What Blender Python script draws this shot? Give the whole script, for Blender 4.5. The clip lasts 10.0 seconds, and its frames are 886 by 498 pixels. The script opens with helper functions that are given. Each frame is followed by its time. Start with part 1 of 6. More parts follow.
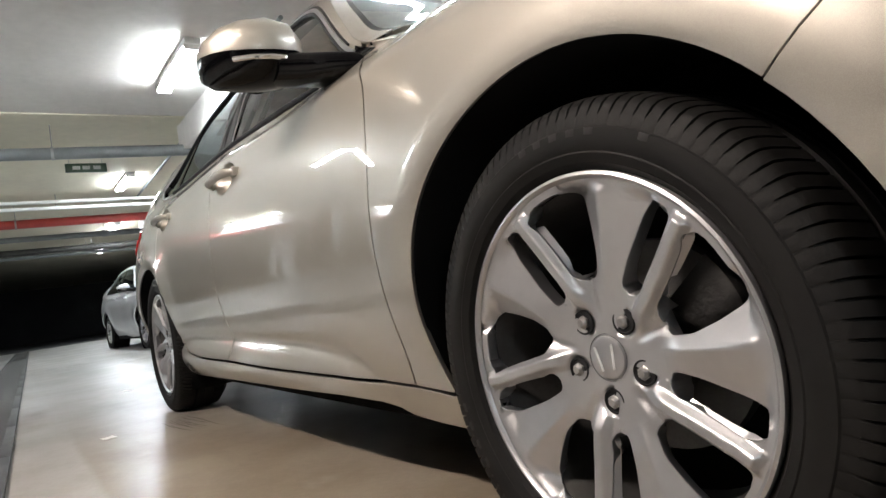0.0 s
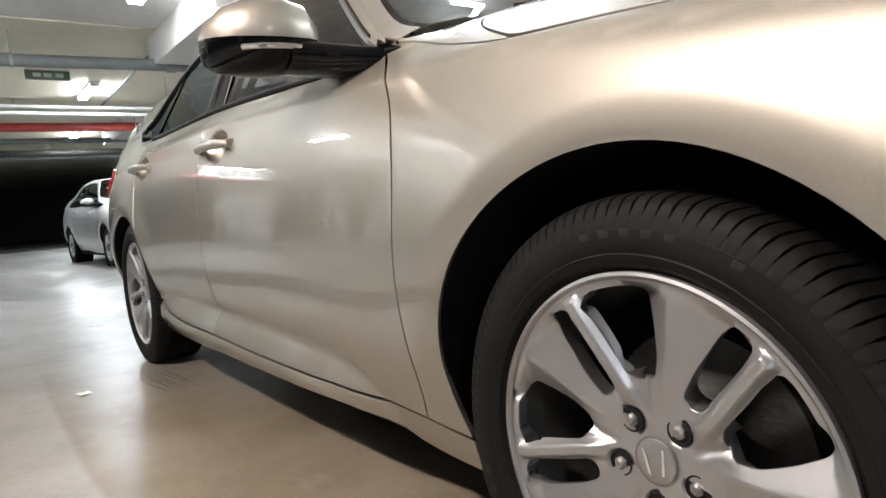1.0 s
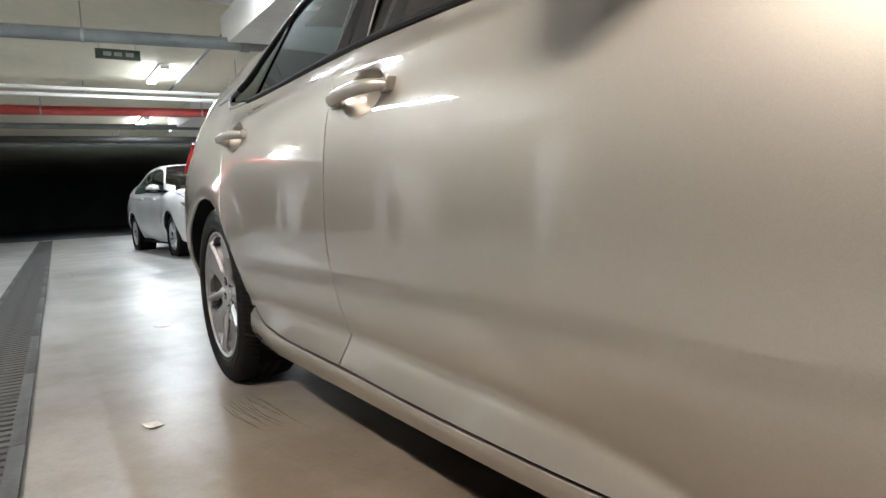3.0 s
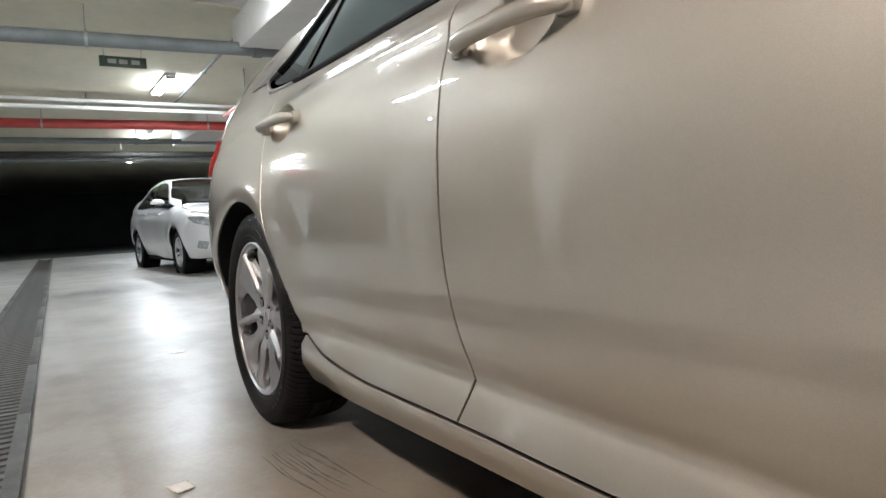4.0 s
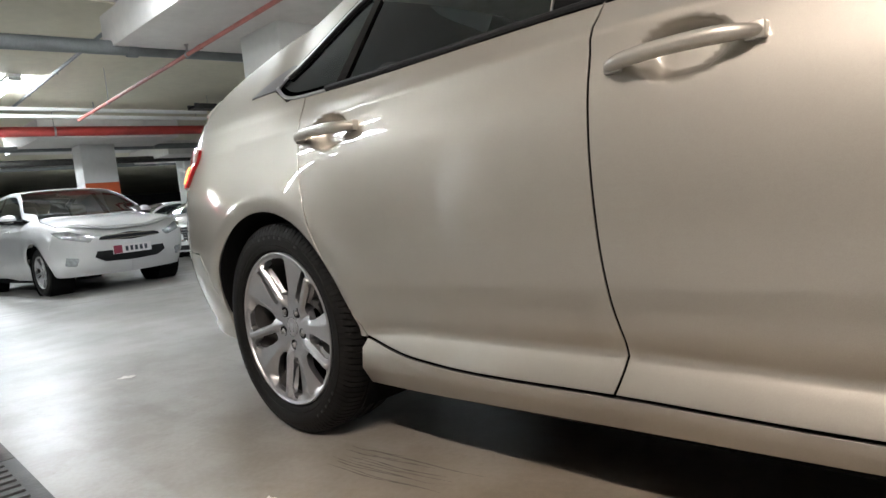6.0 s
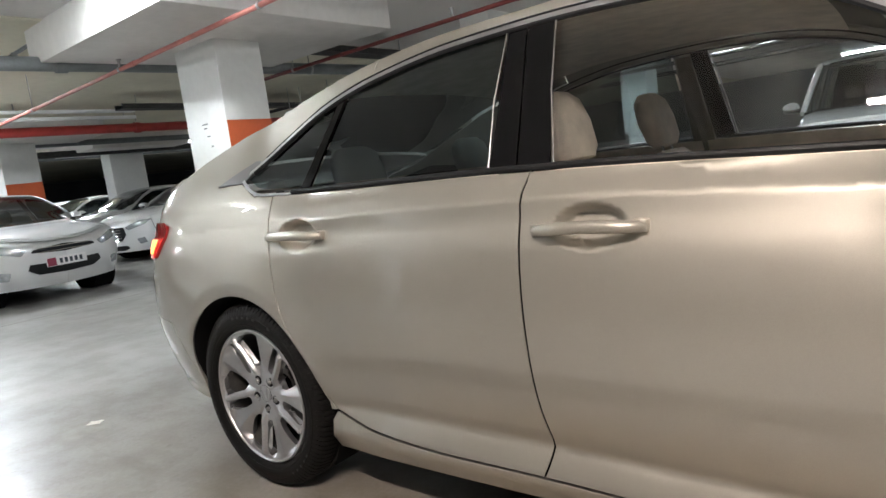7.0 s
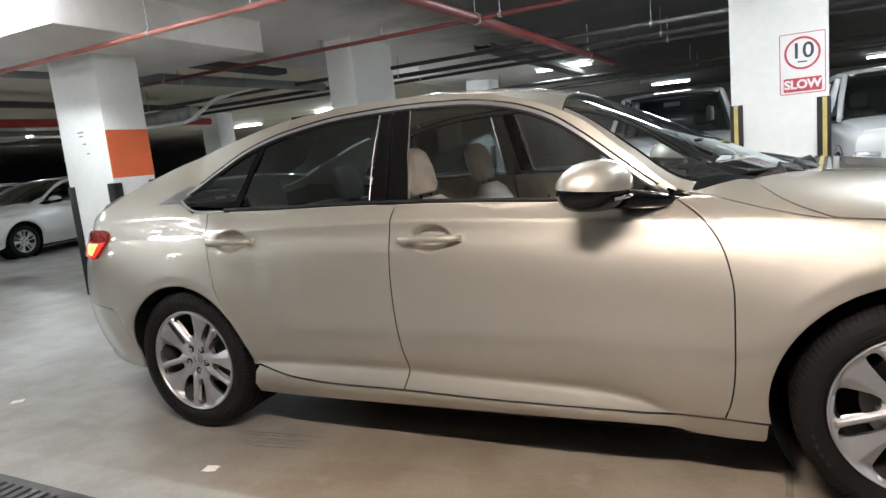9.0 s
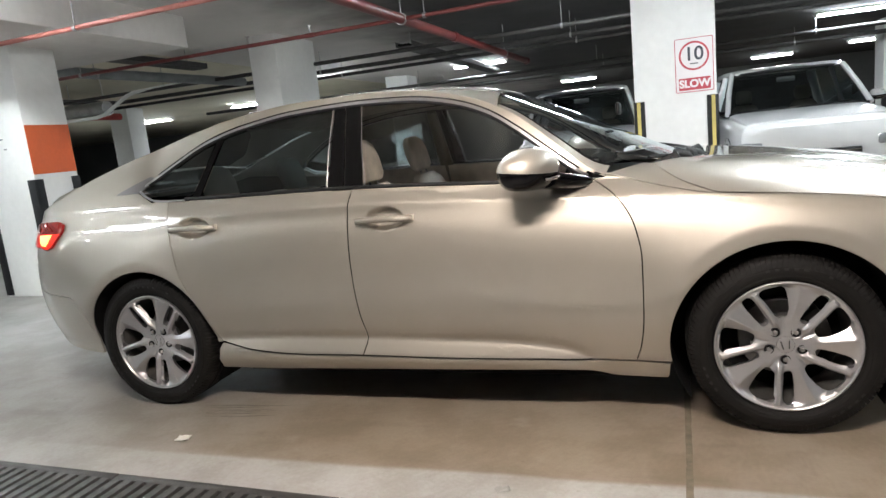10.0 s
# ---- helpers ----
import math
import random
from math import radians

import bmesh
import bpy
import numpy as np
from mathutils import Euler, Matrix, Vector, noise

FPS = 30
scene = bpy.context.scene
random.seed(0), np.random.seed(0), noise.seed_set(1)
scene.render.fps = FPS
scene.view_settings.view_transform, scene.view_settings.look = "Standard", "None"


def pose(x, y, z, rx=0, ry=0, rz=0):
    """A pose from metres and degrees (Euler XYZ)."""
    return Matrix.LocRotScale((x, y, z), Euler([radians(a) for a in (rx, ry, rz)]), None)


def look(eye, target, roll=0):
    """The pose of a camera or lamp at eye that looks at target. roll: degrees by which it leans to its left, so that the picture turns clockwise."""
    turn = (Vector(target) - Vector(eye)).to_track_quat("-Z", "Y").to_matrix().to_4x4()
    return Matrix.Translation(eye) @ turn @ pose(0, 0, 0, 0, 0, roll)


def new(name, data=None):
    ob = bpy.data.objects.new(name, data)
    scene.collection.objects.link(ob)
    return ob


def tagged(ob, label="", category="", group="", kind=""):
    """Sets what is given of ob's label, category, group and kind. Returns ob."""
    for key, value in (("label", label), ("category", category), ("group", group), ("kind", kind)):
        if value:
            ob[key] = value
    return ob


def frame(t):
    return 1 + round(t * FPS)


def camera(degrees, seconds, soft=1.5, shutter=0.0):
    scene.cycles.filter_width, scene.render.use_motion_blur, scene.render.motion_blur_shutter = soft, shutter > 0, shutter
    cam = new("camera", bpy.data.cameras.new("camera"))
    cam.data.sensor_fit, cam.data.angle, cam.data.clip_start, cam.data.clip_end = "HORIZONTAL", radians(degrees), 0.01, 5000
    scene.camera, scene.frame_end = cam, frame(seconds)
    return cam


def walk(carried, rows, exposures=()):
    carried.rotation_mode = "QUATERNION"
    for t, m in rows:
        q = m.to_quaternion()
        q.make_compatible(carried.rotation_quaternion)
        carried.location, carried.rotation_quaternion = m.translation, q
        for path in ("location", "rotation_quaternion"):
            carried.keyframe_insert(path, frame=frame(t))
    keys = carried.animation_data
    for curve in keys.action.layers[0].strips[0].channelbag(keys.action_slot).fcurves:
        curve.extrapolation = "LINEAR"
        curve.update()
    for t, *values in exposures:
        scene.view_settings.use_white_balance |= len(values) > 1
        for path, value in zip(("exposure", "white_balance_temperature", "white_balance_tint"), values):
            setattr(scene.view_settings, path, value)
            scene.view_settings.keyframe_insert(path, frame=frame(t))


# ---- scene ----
cam = camera(69.4, 10.0)
PATH = [
    (0, (0.578, -1.528, 0.471), (-1.063, -0.388, 0.553), -8.2),
    (0.5, (0.525, -1.525, 0.602), (-1.104, -0.37, 0.494), -7.0),
    (1, (0.469, -1.549, 0.684), (-1.126, -0.354, 0.519), -4.5),
    (1.5, (0.381, -1.571, 0.692), (-1.217, -0.38, 0.526), -2.2),
    (2, (0.211, -1.549, 0.67), (-1.411, -0.387, 0.528), -2.2),
    (2.5, (-0.029, -1.502, 0.666), (-1.696, -0.412, 0.487), -2.4),
    (4, (-0.81, -1.481, 0.632), (-2.492, -0.404, 0.523), -3.2),
    (4.5, (-0.944, -1.552, 0.529), (-2.511, -0.313, 0.429), -3.5),
    (5, (-0.986, -1.704, 0.505), (-2.404, -0.299, 0.374), -4.5),
    (5.5, (-1.004, -1.837, 0.517), (-2.387, -0.399, 0.373), -4.8),
    (6, (-1.069, -1.946, 0.687), (-2.468, -0.526, 0.529), -6.3),
    (6.2, (-1.085, -1.994, 0.781), (-2.461, -0.548, 0.648), -7.2),
    (7.3, (-0.795, -2.231, 1.108), (-1.993, -0.661, 0.796), -6.6),
    (7.5, (-0.735, -2.314, 1.128), (-1.895, -0.717, 0.805), -6.3),
    (8, (-0.647, -2.558, 1.166), (-1.669, -0.867, 0.852), -7.9),
    (8.5, (-0.535, -2.758, 1.188), (-1.432, -0.996, 0.888), -7.7),
    (9, (-0.428, -2.994, 1.201), (-1.3, -1.219, 0.899), -5.6),
    (9.5, (-0.413, -3.199, 1.186), (-1.149, -1.375, 0.826), -5.4),
    (10, (-0.425, -3.365, 1.195), (-1.06, -1.499, 0.855), -5.9),
]
walk(cam, [(t, look(eye, target, roll)) for t, eye, target, roll in PATH])

# ---- light and exposure ----
scene.view_settings.exposure = 1.05
world = bpy.data.worlds.new("world")
scene.world = world
world.use_nodes = True
world.node_tree.nodes["Background"].inputs[0].default_value = (0.02, 0.022, 0.025, 1)
world.node_tree.nodes["Background"].inputs[1].default_value = 0.02
TUBE_POWER = 75.0  # glow of the bare tubes
LAMP_POWER = 46.0  # watts of light thrown down by each batten

# ---- materials ----
def material(name, color, rough=0.5, metal=0.0, coat=0.0, noise_scale=0.0, noise_amt=0.0, bump=0.0, bump_scale=200.0,
             emit=None, strength=0.0, fine=0.0, spec=0.5, rough_var=0.0, dirt=None):
    """A procedural surface: colour varied at two scales, roughness variation and fine relief."""
    m = bpy.data.materials.new(name)
    m.use_nodes = True
    nt = m.node_tree
    b = nt.nodes["Principled BSDF"]
    b.inputs["Base Color"].default_value = (*color, 1)
    b.inputs["Roughness"].default_value = rough
    b.inputs["Metallic"].default_value = metal
    b.inputs["Coat Weight"].default_value = coat
    b.inputs["Coat Roughness"].default_value = 0.04
    b.inputs["Specular IOR Level"].default_value = spec
    tc = nt.nodes.new("ShaderNodeTexCoord")
    if noise_scale:
        n1 = nt.nodes.new("ShaderNodeTexNoise")
        n1.inputs["Scale"].default_value = noise_scale
        n1.inputs["Detail"].default_value = 6
        n2 = nt.nodes.new("ShaderNodeTexNoise")
        n2.inputs["Scale"].default_value = noise_scale * 14
        n2.inputs["Detail"].default_value = 3
        nt.links.new(tc.outputs["Object"], n1.inputs["Vector"])
        nt.links.new(tc.outputs["Object"], n2.inputs["Vector"])
        add = nt.nodes.new("ShaderNodeMath")
        add.operation = "MULTIPLY_ADD"
        add.inputs[1].default_value = 0.35
        nt.links.new(n2.outputs["Fac"], add.inputs[0])
        nt.links.new(n1.outputs["Fac"], add.inputs[2])
        ramp = nt.nodes.new("ShaderNodeValToRGB")
        lo = dirt or tuple(c * (1 - noise_amt) for c in color)
        hi = tuple(min(1, c * (1 + noise_amt * 0.6)) for c in color)
        ramp.color_ramp.elements[0].position, ramp.color_ramp.elements[1].position = 0.45, 0.9
        ramp.color_ramp.elements[0].color, ramp.color_ramp.elements[1].color = (*lo, 1), (*hi, 1)
        nt.links.new(add.outputs[0], ramp.inputs[0])
        nt.links.new(ramp.outputs[0], b.inputs["Base Color"])
        if rough_var:
            rr = nt.nodes.new("ShaderNodeMapRange")
            rr.inputs["From Min"].default_value, rr.inputs["From Max"].default_value = 0.4, 0.95
            rr.inputs["To Min"].default_value, rr.inputs["To Max"].default_value = rough + rough_var, max(0.03, rough - rough_var)
            nt.links.new(add.outputs[0], rr.inputs["Value"])
            nt.links.new(rr.outputs[0], b.inputs["Roughness"])
    if bump:
        n3 = nt.nodes.new("ShaderNodeTexNoise")
        n3.inputs["Scale"].default_value = bump_scale
        n3.inputs["Detail"].default_value = 4
        nt.links.new(tc.outputs["Object"], n3.inputs["Vector"])
        bp = nt.nodes.new("ShaderNodeBump")
        bp.inputs["Strength"].default_value = bump
        bp.inputs["Distance"].default_value = 0.01
        nt.links.new(n3.outputs["Fac"], bp.inputs["Height"])
        nt.links.new(bp.outputs[0], b.inputs["Normal"])
    if emit:
        b.inputs["Emission Color"].default_value = (*emit, 1)
        b.inputs["Emission Strength"].default_value = strength
    return m


def car_paint(name, color, metal=0.55, rough=0.36):
    """Metallic paint: flakes under a clear coat."""
    m = material(name, color, rough, metal, coat=1.0)
    nt = m.node_tree
    b = nt.nodes["Principled BSDF"]
    tc = nt.nodes.new("ShaderNodeTexCoord")
    fl = nt.nodes.new("ShaderNodeTexVoronoi")
    fl.inputs["Scale"].default_value = 1800
    nt.links.new(tc.outputs["Object"], fl.inputs["Vector"])
    ramp = nt.nodes.new("ShaderNodeValToRGB")
    ramp.color_ramp.elements[0].color = (*[c * 0.88 for c in color], 1)
    ramp.color_ramp.elements[1].color = (*[min(1, c * 1.1) for c in color], 1)
    nt.links.new(fl.outputs["Color"], ramp.inputs[0])
    nt.links.new(ramp.outputs[0], b.inputs["Base Color"])
    ns = nt.nodes.new("ShaderNodeTexNoise")
    ns.inputs["Scale"].default_value = 5.0
    nt.links.new(tc.outputs["Object"], ns.inputs["Vector"])
    bp = nt.nodes.new("ShaderNodeBump")
    bp.inputs["Strength"].default_value = 0.06
    bp.inputs["Distance"].default_value = 0.004
    nt.links.new(ns.outputs["Fac"], bp.inputs["Height"])
    nt.links.new(bp.outputs[0], b.inputs["Coat Normal"])
    b.inputs["Coat Roughness"].default_value = 0.02
    b.inputs["Coat IOR"].default_value = 1.68
    return m


def glass(name, tint, ior=1.5, film=(1, 1, 1), dust=0.0):
    """A thin pane: tinted see-through, with gloss by the angle."""
    m = bpy.data.materials.new(name)
    m.use_nodes = True
    nt = m.node_tree
    nt.nodes.clear()
    out = nt.nodes.new("ShaderNodeOutputMaterial")
    mix = nt.nodes.new("ShaderNodeMixShader")
    tr = nt.nodes.new("ShaderNodeBsdfTransparent")
    tr.inputs[0].default_value = (*tint, 1)
    gl = nt.nodes.new("ShaderNodeBsdfGlossy")
    gl.inputs["Roughness"].default_value = 0.01
    gl.inputs[0].default_value = (*film, 1)
    fr = nt.nodes.new("ShaderNodeFresnel")
    fr.inputs[0].default_value = ior
    nt.links.new(fr.outputs[0], mix.inputs[0])
    nt.links.new(tr.outputs[0], mix.inputs[1])
    nt.links.new(gl.outputs[0], mix.inputs[2])
    # dust: pale patchy haze mixed into the pane in place of reflected light.
    if dust:
        df = nt.nodes.new("ShaderNodeBsdfDiffuse")
        df.inputs[0].default_value = (0.62, 0.68, 0.70, 1)
        ns = nt.nodes.new("ShaderNodeTexNoise")
        ns.inputs["Scale"].default_value, ns.inputs["Detail"].default_value = 3.5, 4
        rr = nt.nodes.new("ShaderNodeMapRange")
        rr.inputs["From Min"].default_value, rr.inputs["From Max"].default_value = 0.3, 0.75
        rr.inputs["To Min"].default_value, rr.inputs["To Max"].default_value = dust * 0.6, dust * 1.5
        cover = nt.nodes.new("ShaderNodeMixShader")
        nt.links.new(ns.outputs["Fac"], rr.inputs["Value"])
        nt.links.new(rr.outputs[0], cover.inputs[0])
        nt.links.new(mix.outputs[0], cover.inputs[1])
        nt.links.new(df.outputs[0], cover.inputs[2])
        mix = cover
    nt.links.new(mix.outputs[0], out.inputs[0])
    return m


def floor_material():
    """Sealed concrete floor: parking bay tinted beige to grey after the lamps' light, paler painted drive lane, stains
    and tyre dust, a low gloss.
    """
    m = bpy.data.materials.new("sealed_floor")
    m.use_nodes = True
    nt = m.node_tree
    b = nt.nodes["Principled BSDF"]
    geo = nt.nodes.new("ShaderNodeNewGeometry")
    def noise_of(scale, detail=5, rough=0.6):
        n = nt.nodes.new("ShaderNodeTexNoise")
        n.inputs["Scale"].default_value, n.inputs["Detail"].default_value = scale, detail
        n.inputs["Roughness"].default_value = rough
        nt.links.new(geo.outputs["Position"], n.inputs["Vector"])
        return n.outputs["Fac"]
    def ramp_of(src, p0, c0, p1, c1):
        r = nt.nodes.new("ShaderNodeValToRGB")
        r.color_ramp.elements[0].position, r.color_ramp.elements[1].position = p0, p1
        r.color_ramp.elements[0].color, r.color_ramp.elements[1].color = (*c0, 1), (*c1, 1)
        nt.links.new(src, r.inputs[0])
        return r.outputs[0]
    def mixed(kind, fac, a, c):
        x = nt.nodes.new("ShaderNodeMix")
        x.data_type, x.blend_type = "RGBA", kind
        for s, v in ((x.inputs[0], fac), (x.inputs[6], a), (x.inputs[7], c)):
            if isinstance(v, (int, float)):
                s.default_value = v
            else:
                nt.links.new(v, s)
        return x.outputs[2]
    def eased(src, lo, hi, to_lo=0.0, to_hi=1.0):
        r = nt.nodes.new("ShaderNodeMapRange")
        r.interpolation_type = "SMOOTHERSTEP"
        for key, v in (("From Min", lo), ("From Max", hi), ("To Min", to_lo), ("To Max", to_hi)):
            r.inputs[key].default_value = v
        nt.links.new(src, r.inputs["Value"])
        return r.outputs[0]
    def rgb(c):
        n = nt.nodes.new("ShaderNodeRGB")
        n.outputs[0].default_value = (*c, 1)
        return n.outputs[0]
    big, mid, fine = noise_of(0.45, 1, 0.4), noise_of(1.7, 2, 0.4), noise_of(55, 3, 0.6)
    tone = eased(mid, 0.15, 0.85)
    warm = mixed("MIX", tone, rgb((0.225, 0.187, 0.144)), rgb((0.272, 0.231, 0.184)))
    cool_lit = mixed("MIX", tone, rgb((0.305, 0.303, 0.296)), rgb((0.365, 0.362, 0.354)))
    lane = mixed("MIX", tone, rgb((0.345, 0.345, 0.342)), rgb((0.395, 0.395, 0.392)))
    sep = nt.nodes.new("ShaderNodeSeparateXYZ")
    nt.links.new(geo.outputs["Position"], sep.inputs[0])
    # Bay tint runs grey to beige along x, imitating cool and warm lamplight.
    bay = mixed("MIX", eased(sep.outputs[0], -3.6, -1.5), cool_lit, warm)
    edge = nt.nodes.new("ShaderNodeMath")
    edge.operation = "MULTIPLY_ADD"
    nt.links.new(mid, edge.inputs[0])
    edge.inputs[1].default_value = 0.05
    nt.links.new(sep.outputs[1], edge.inputs[2])
    col = mixed("MIX", eased(edge.outputs[0], -1.33, -1.29, 1.0, 0.0), bay, lane)
    col = mixed("MULTIPLY", 0.7, col, mixed("MIX", eased(big, 0.2, 0.75), rgb((0.78, 0.75, 0.70)), rgb((1, 1, 1))))
    col = mixed("MULTIPLY", 0.25, col, mixed("MIX", eased(fine, 0.2, 0.8), rgb((0.6, 0.58, 0.55)), rgb((1, 1, 1))))
    dust = eased(noise_of(1.3, 2, 0.4), 0.3, 0.9)
    col = mixed("MULTIPLY", 0.22, col, mixed("MIX", dust, rgb((1, 1, 1)), rgb((0.55, 0.52, 0.47))))
    blot = noise_of(3.4, 8, 0.68)
    col = mixed("MULTIPLY", 0.55, col, mixed("MIX", eased(blot, 0.36, 0.62), rgb((0.74, 0.70, 0.63)), rgb((1.05, 1.05, 1.05))))
    spots = noise_of(11.0, 4, 0.6)
    col = mixed("MULTIPLY", 0.5, col, mixed("MIX", eased(spots, 0.66, 0.76), rgb((1, 1, 1)), rgb((0.66, 0.62, 0.55))))
    drag = nt.nodes.new("ShaderNodeMapping")
    drag.inputs["Scale"].default_value = (0.8, 4.0, 1.0)
    nt.links.new(geo.outputs["Position"], drag.inputs["Vector"])
    smear = nt.nodes.new("ShaderNodeTexNoise")
    smear.inputs["Scale"].default_value, smear.inputs["Detail"].default_value, smear.inputs["Roughness"].default_value = 1.6, 5, 0.6
    nt.links.new(drag.outputs[0], smear.inputs["Vector"])
    col = mixed("MULTIPLY", 0.45, col, mixed("MIX", eased(smear.outputs["Fac"], 0.52, 0.86), rgb((1, 1, 1)), rgb((0.45, 0.42, 0.38))))
    pale = eased(noise_of(2.7, 4, 0.55), 0.58, 0.9)
    col = mixed("MIX", mixed("MULTIPLY", 1.0, pale, rgb((0.35, 0.35, 0.35))), col, rgb((0.60, 0.585, 0.55)))
    nt.links.new(col, b.inputs["Base Color"])
    wear = noise_of(1.6, 2, 0.4)
    nt.links.new(eased(wear, 0.1, 0.9, 0.44, 0.27), b.inputs["Roughness"])
    b.inputs["Specular IOR Level"].default_value = 0.33
    bp = nt.nodes.new("ShaderNodeBump")
    bp.inputs["Strength"].default_value, bp.inputs["Distance"].default_value = 0.015, 0.001
    nt.links.new(fine, bp.inputs["Height"])
    nt.links.new(bp.outputs[0], b.inputs["Normal"])
    return m


CHAMPAGNE = car_paint("champagne_paint", (0.42, 0.392, 0.342), 0.80, 0.47)
WHITE_PAINT = car_paint("white_paint", (0.72, 0.72, 0.71), 0.1, 0.4)
SILVER_PAINT = car_paint("silver_paint", (0.58, 0.58, 0.58), 0.5, 0.38)
WHITE_SILVER = car_paint("pale_silver_paint", (0.66, 0.66, 0.66), 0.3, 0.38)
BLACK_GLOSS = material("black_gloss", (0.003, 0.003, 0.0035), 0.08, spec=0.25)
BLACK_PLASTIC = material("black_plastic", (0.010, 0.010, 0.011), 0.5, noise_scale=9, noise_amt=0.3, bump=0.1, bump_scale=900, spec=0.25)
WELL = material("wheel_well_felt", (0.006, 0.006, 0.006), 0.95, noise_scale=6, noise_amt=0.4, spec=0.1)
RUBBER = material("tyre_rubber", (0.0055, 0.0053, 0.0051), 0.62, noise_scale=12, noise_amt=0.35, bump=0.05, bump_scale=700, dirt=(0.0095, 0.0088, 0.008), spec=0.14)
RUBBER_MARK = material("moulded_rubber", (0.016, 0.0155, 0.015), 0.5, noise_scale=12, noise_amt=0.3, spec=0.25)
ALLOY = material("silver_alloy", (0.50, 0.50, 0.51), 0.36, 0.88, coat=0.2, noise_scale=4, noise_amt=0.08)
# Colour made dark to give the shade inside the rim openings.
BARREL = material("shaded_barrel", (0.05, 0.048, 0.045), 0.6, 0.4, noise_scale=9, noise_amt=0.4)
DISC = material("worn_disc", (0.16, 0.157, 0.152), 0.5, 0.6, noise_scale=14, noise_amt=0.3)
STEEL = material("brushed_steel", (0.40, 0.39, 0.38), 0.35, 0.9, noise_scale=18, noise_amt=0.25)
IRON = material("cast_iron", (0.05, 0.048, 0.046), 0.6, 0.5, noise_scale=22, noise_amt=0.4, bump=0.2, bump_scale=90)
SATIN = material("bright_trim", (0.50, 0.50, 0.51), 0.30, 0.92)
TIP = material("dull_trim", (0.24, 0.24, 0.245), 0.38, 0.85)
CHROME = material("chrome", (0.85, 0.85, 0.86), 0.07, 1.0)
GLASS = glass("tinted_glass", (0.91, 0.93, 0.92), 1.6)
GLASS_REAR = glass("dark_tinted_glass", (0.27, 0.335, 0.345), 1.7, (0.9, 0.98, 1.0))
GLASS_FRONT = glass("windscreen_glass", (0.92, 0.96, 0.97), 1.45, (0.88, 0.97, 1.0), 0.015)
BEIGE = material("beige_upholstery", (0.74, 0.66, 0.57), 0.7, noise_scale=14, noise_amt=0.2, bump=0.15, bump_scale=500)
TRIM_GREY = material("interior_trim", (0.16, 0.14, 0.115), 0.7, noise_scale=8, noise_amt=0.2, bump=0.1, bump_scale=400)
RED_LENS = material("red_lens", (0.22, 0.008, 0.01), 0.08, coat=1.0, emit=(1, 0.03, 0.02), strength=0.04)
RED_GLOW = material("lit_tail_lamp", (0.9, 0.3, 0.1), 0.2, emit=(1, 0.30, 0.07), strength=2.2)
RED_LIT = material("lit_red_lens", (0.6, 0.02, 0.015), 0.1, coat=1.0, emit=(1, 0.05, 0.03), strength=0.4)
WHITE_WALL = material("white_emulsion", (0.74, 0.74, 0.72), 0.6, noise_scale=1.1, noise_amt=0.1, bump=0.08, bump_scale=60)
CONCRETE = material("painted_concrete", (0.64, 0.61, 0.585), 0.75, noise_scale=0.7, noise_amt=0.16, bump=0.12, bump_scale=30)
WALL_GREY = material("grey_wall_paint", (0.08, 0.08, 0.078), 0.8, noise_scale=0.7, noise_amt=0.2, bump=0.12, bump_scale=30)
# Concrete coloured near black to carry the darkness of the unlit end.
DARK_CONCRETE = material("unlit_end_concrete", (0.05, 0.05, 0.052), 0.85, noise_scale=0.8, noise_amt=0.3, bump=0.2, bump_scale=25)
CREAM = material("cream_ceiling_paint", (0.66, 0.615, 0.49), 0.75, noise_scale=0.6, noise_amt=0.14, bump=0.12, bump_scale=30)
# Dark colour stands in for the weak light on the far ceiling.
UNLIT_SOFFIT = material("unlit_soffit", (0.038, 0.037, 0.037), 0.9, noise_scale=1.2, noise_amt=0.3, bump=0.3, bump_scale=40)
def fade_shade(m, x0, x1, color):
    """The dark that stands for missing light fades out between x1 and x0, in ragged patches, to the paint colour given.
    """
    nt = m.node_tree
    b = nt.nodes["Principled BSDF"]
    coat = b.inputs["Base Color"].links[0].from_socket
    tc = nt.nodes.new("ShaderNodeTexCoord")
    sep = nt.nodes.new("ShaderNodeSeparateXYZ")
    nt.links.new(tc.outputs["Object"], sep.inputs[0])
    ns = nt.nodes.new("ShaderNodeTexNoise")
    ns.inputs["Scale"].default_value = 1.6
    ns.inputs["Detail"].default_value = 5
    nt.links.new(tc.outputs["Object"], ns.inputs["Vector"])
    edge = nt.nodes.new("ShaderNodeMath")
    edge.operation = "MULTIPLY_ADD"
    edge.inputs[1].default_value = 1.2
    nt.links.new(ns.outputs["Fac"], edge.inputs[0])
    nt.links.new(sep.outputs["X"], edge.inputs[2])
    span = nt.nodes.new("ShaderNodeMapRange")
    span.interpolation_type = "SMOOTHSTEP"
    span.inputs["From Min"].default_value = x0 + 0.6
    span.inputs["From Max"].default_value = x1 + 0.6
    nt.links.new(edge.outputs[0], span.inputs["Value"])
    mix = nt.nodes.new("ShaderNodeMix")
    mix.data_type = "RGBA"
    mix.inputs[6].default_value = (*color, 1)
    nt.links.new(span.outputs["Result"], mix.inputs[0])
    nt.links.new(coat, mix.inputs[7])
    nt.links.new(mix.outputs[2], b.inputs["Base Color"])


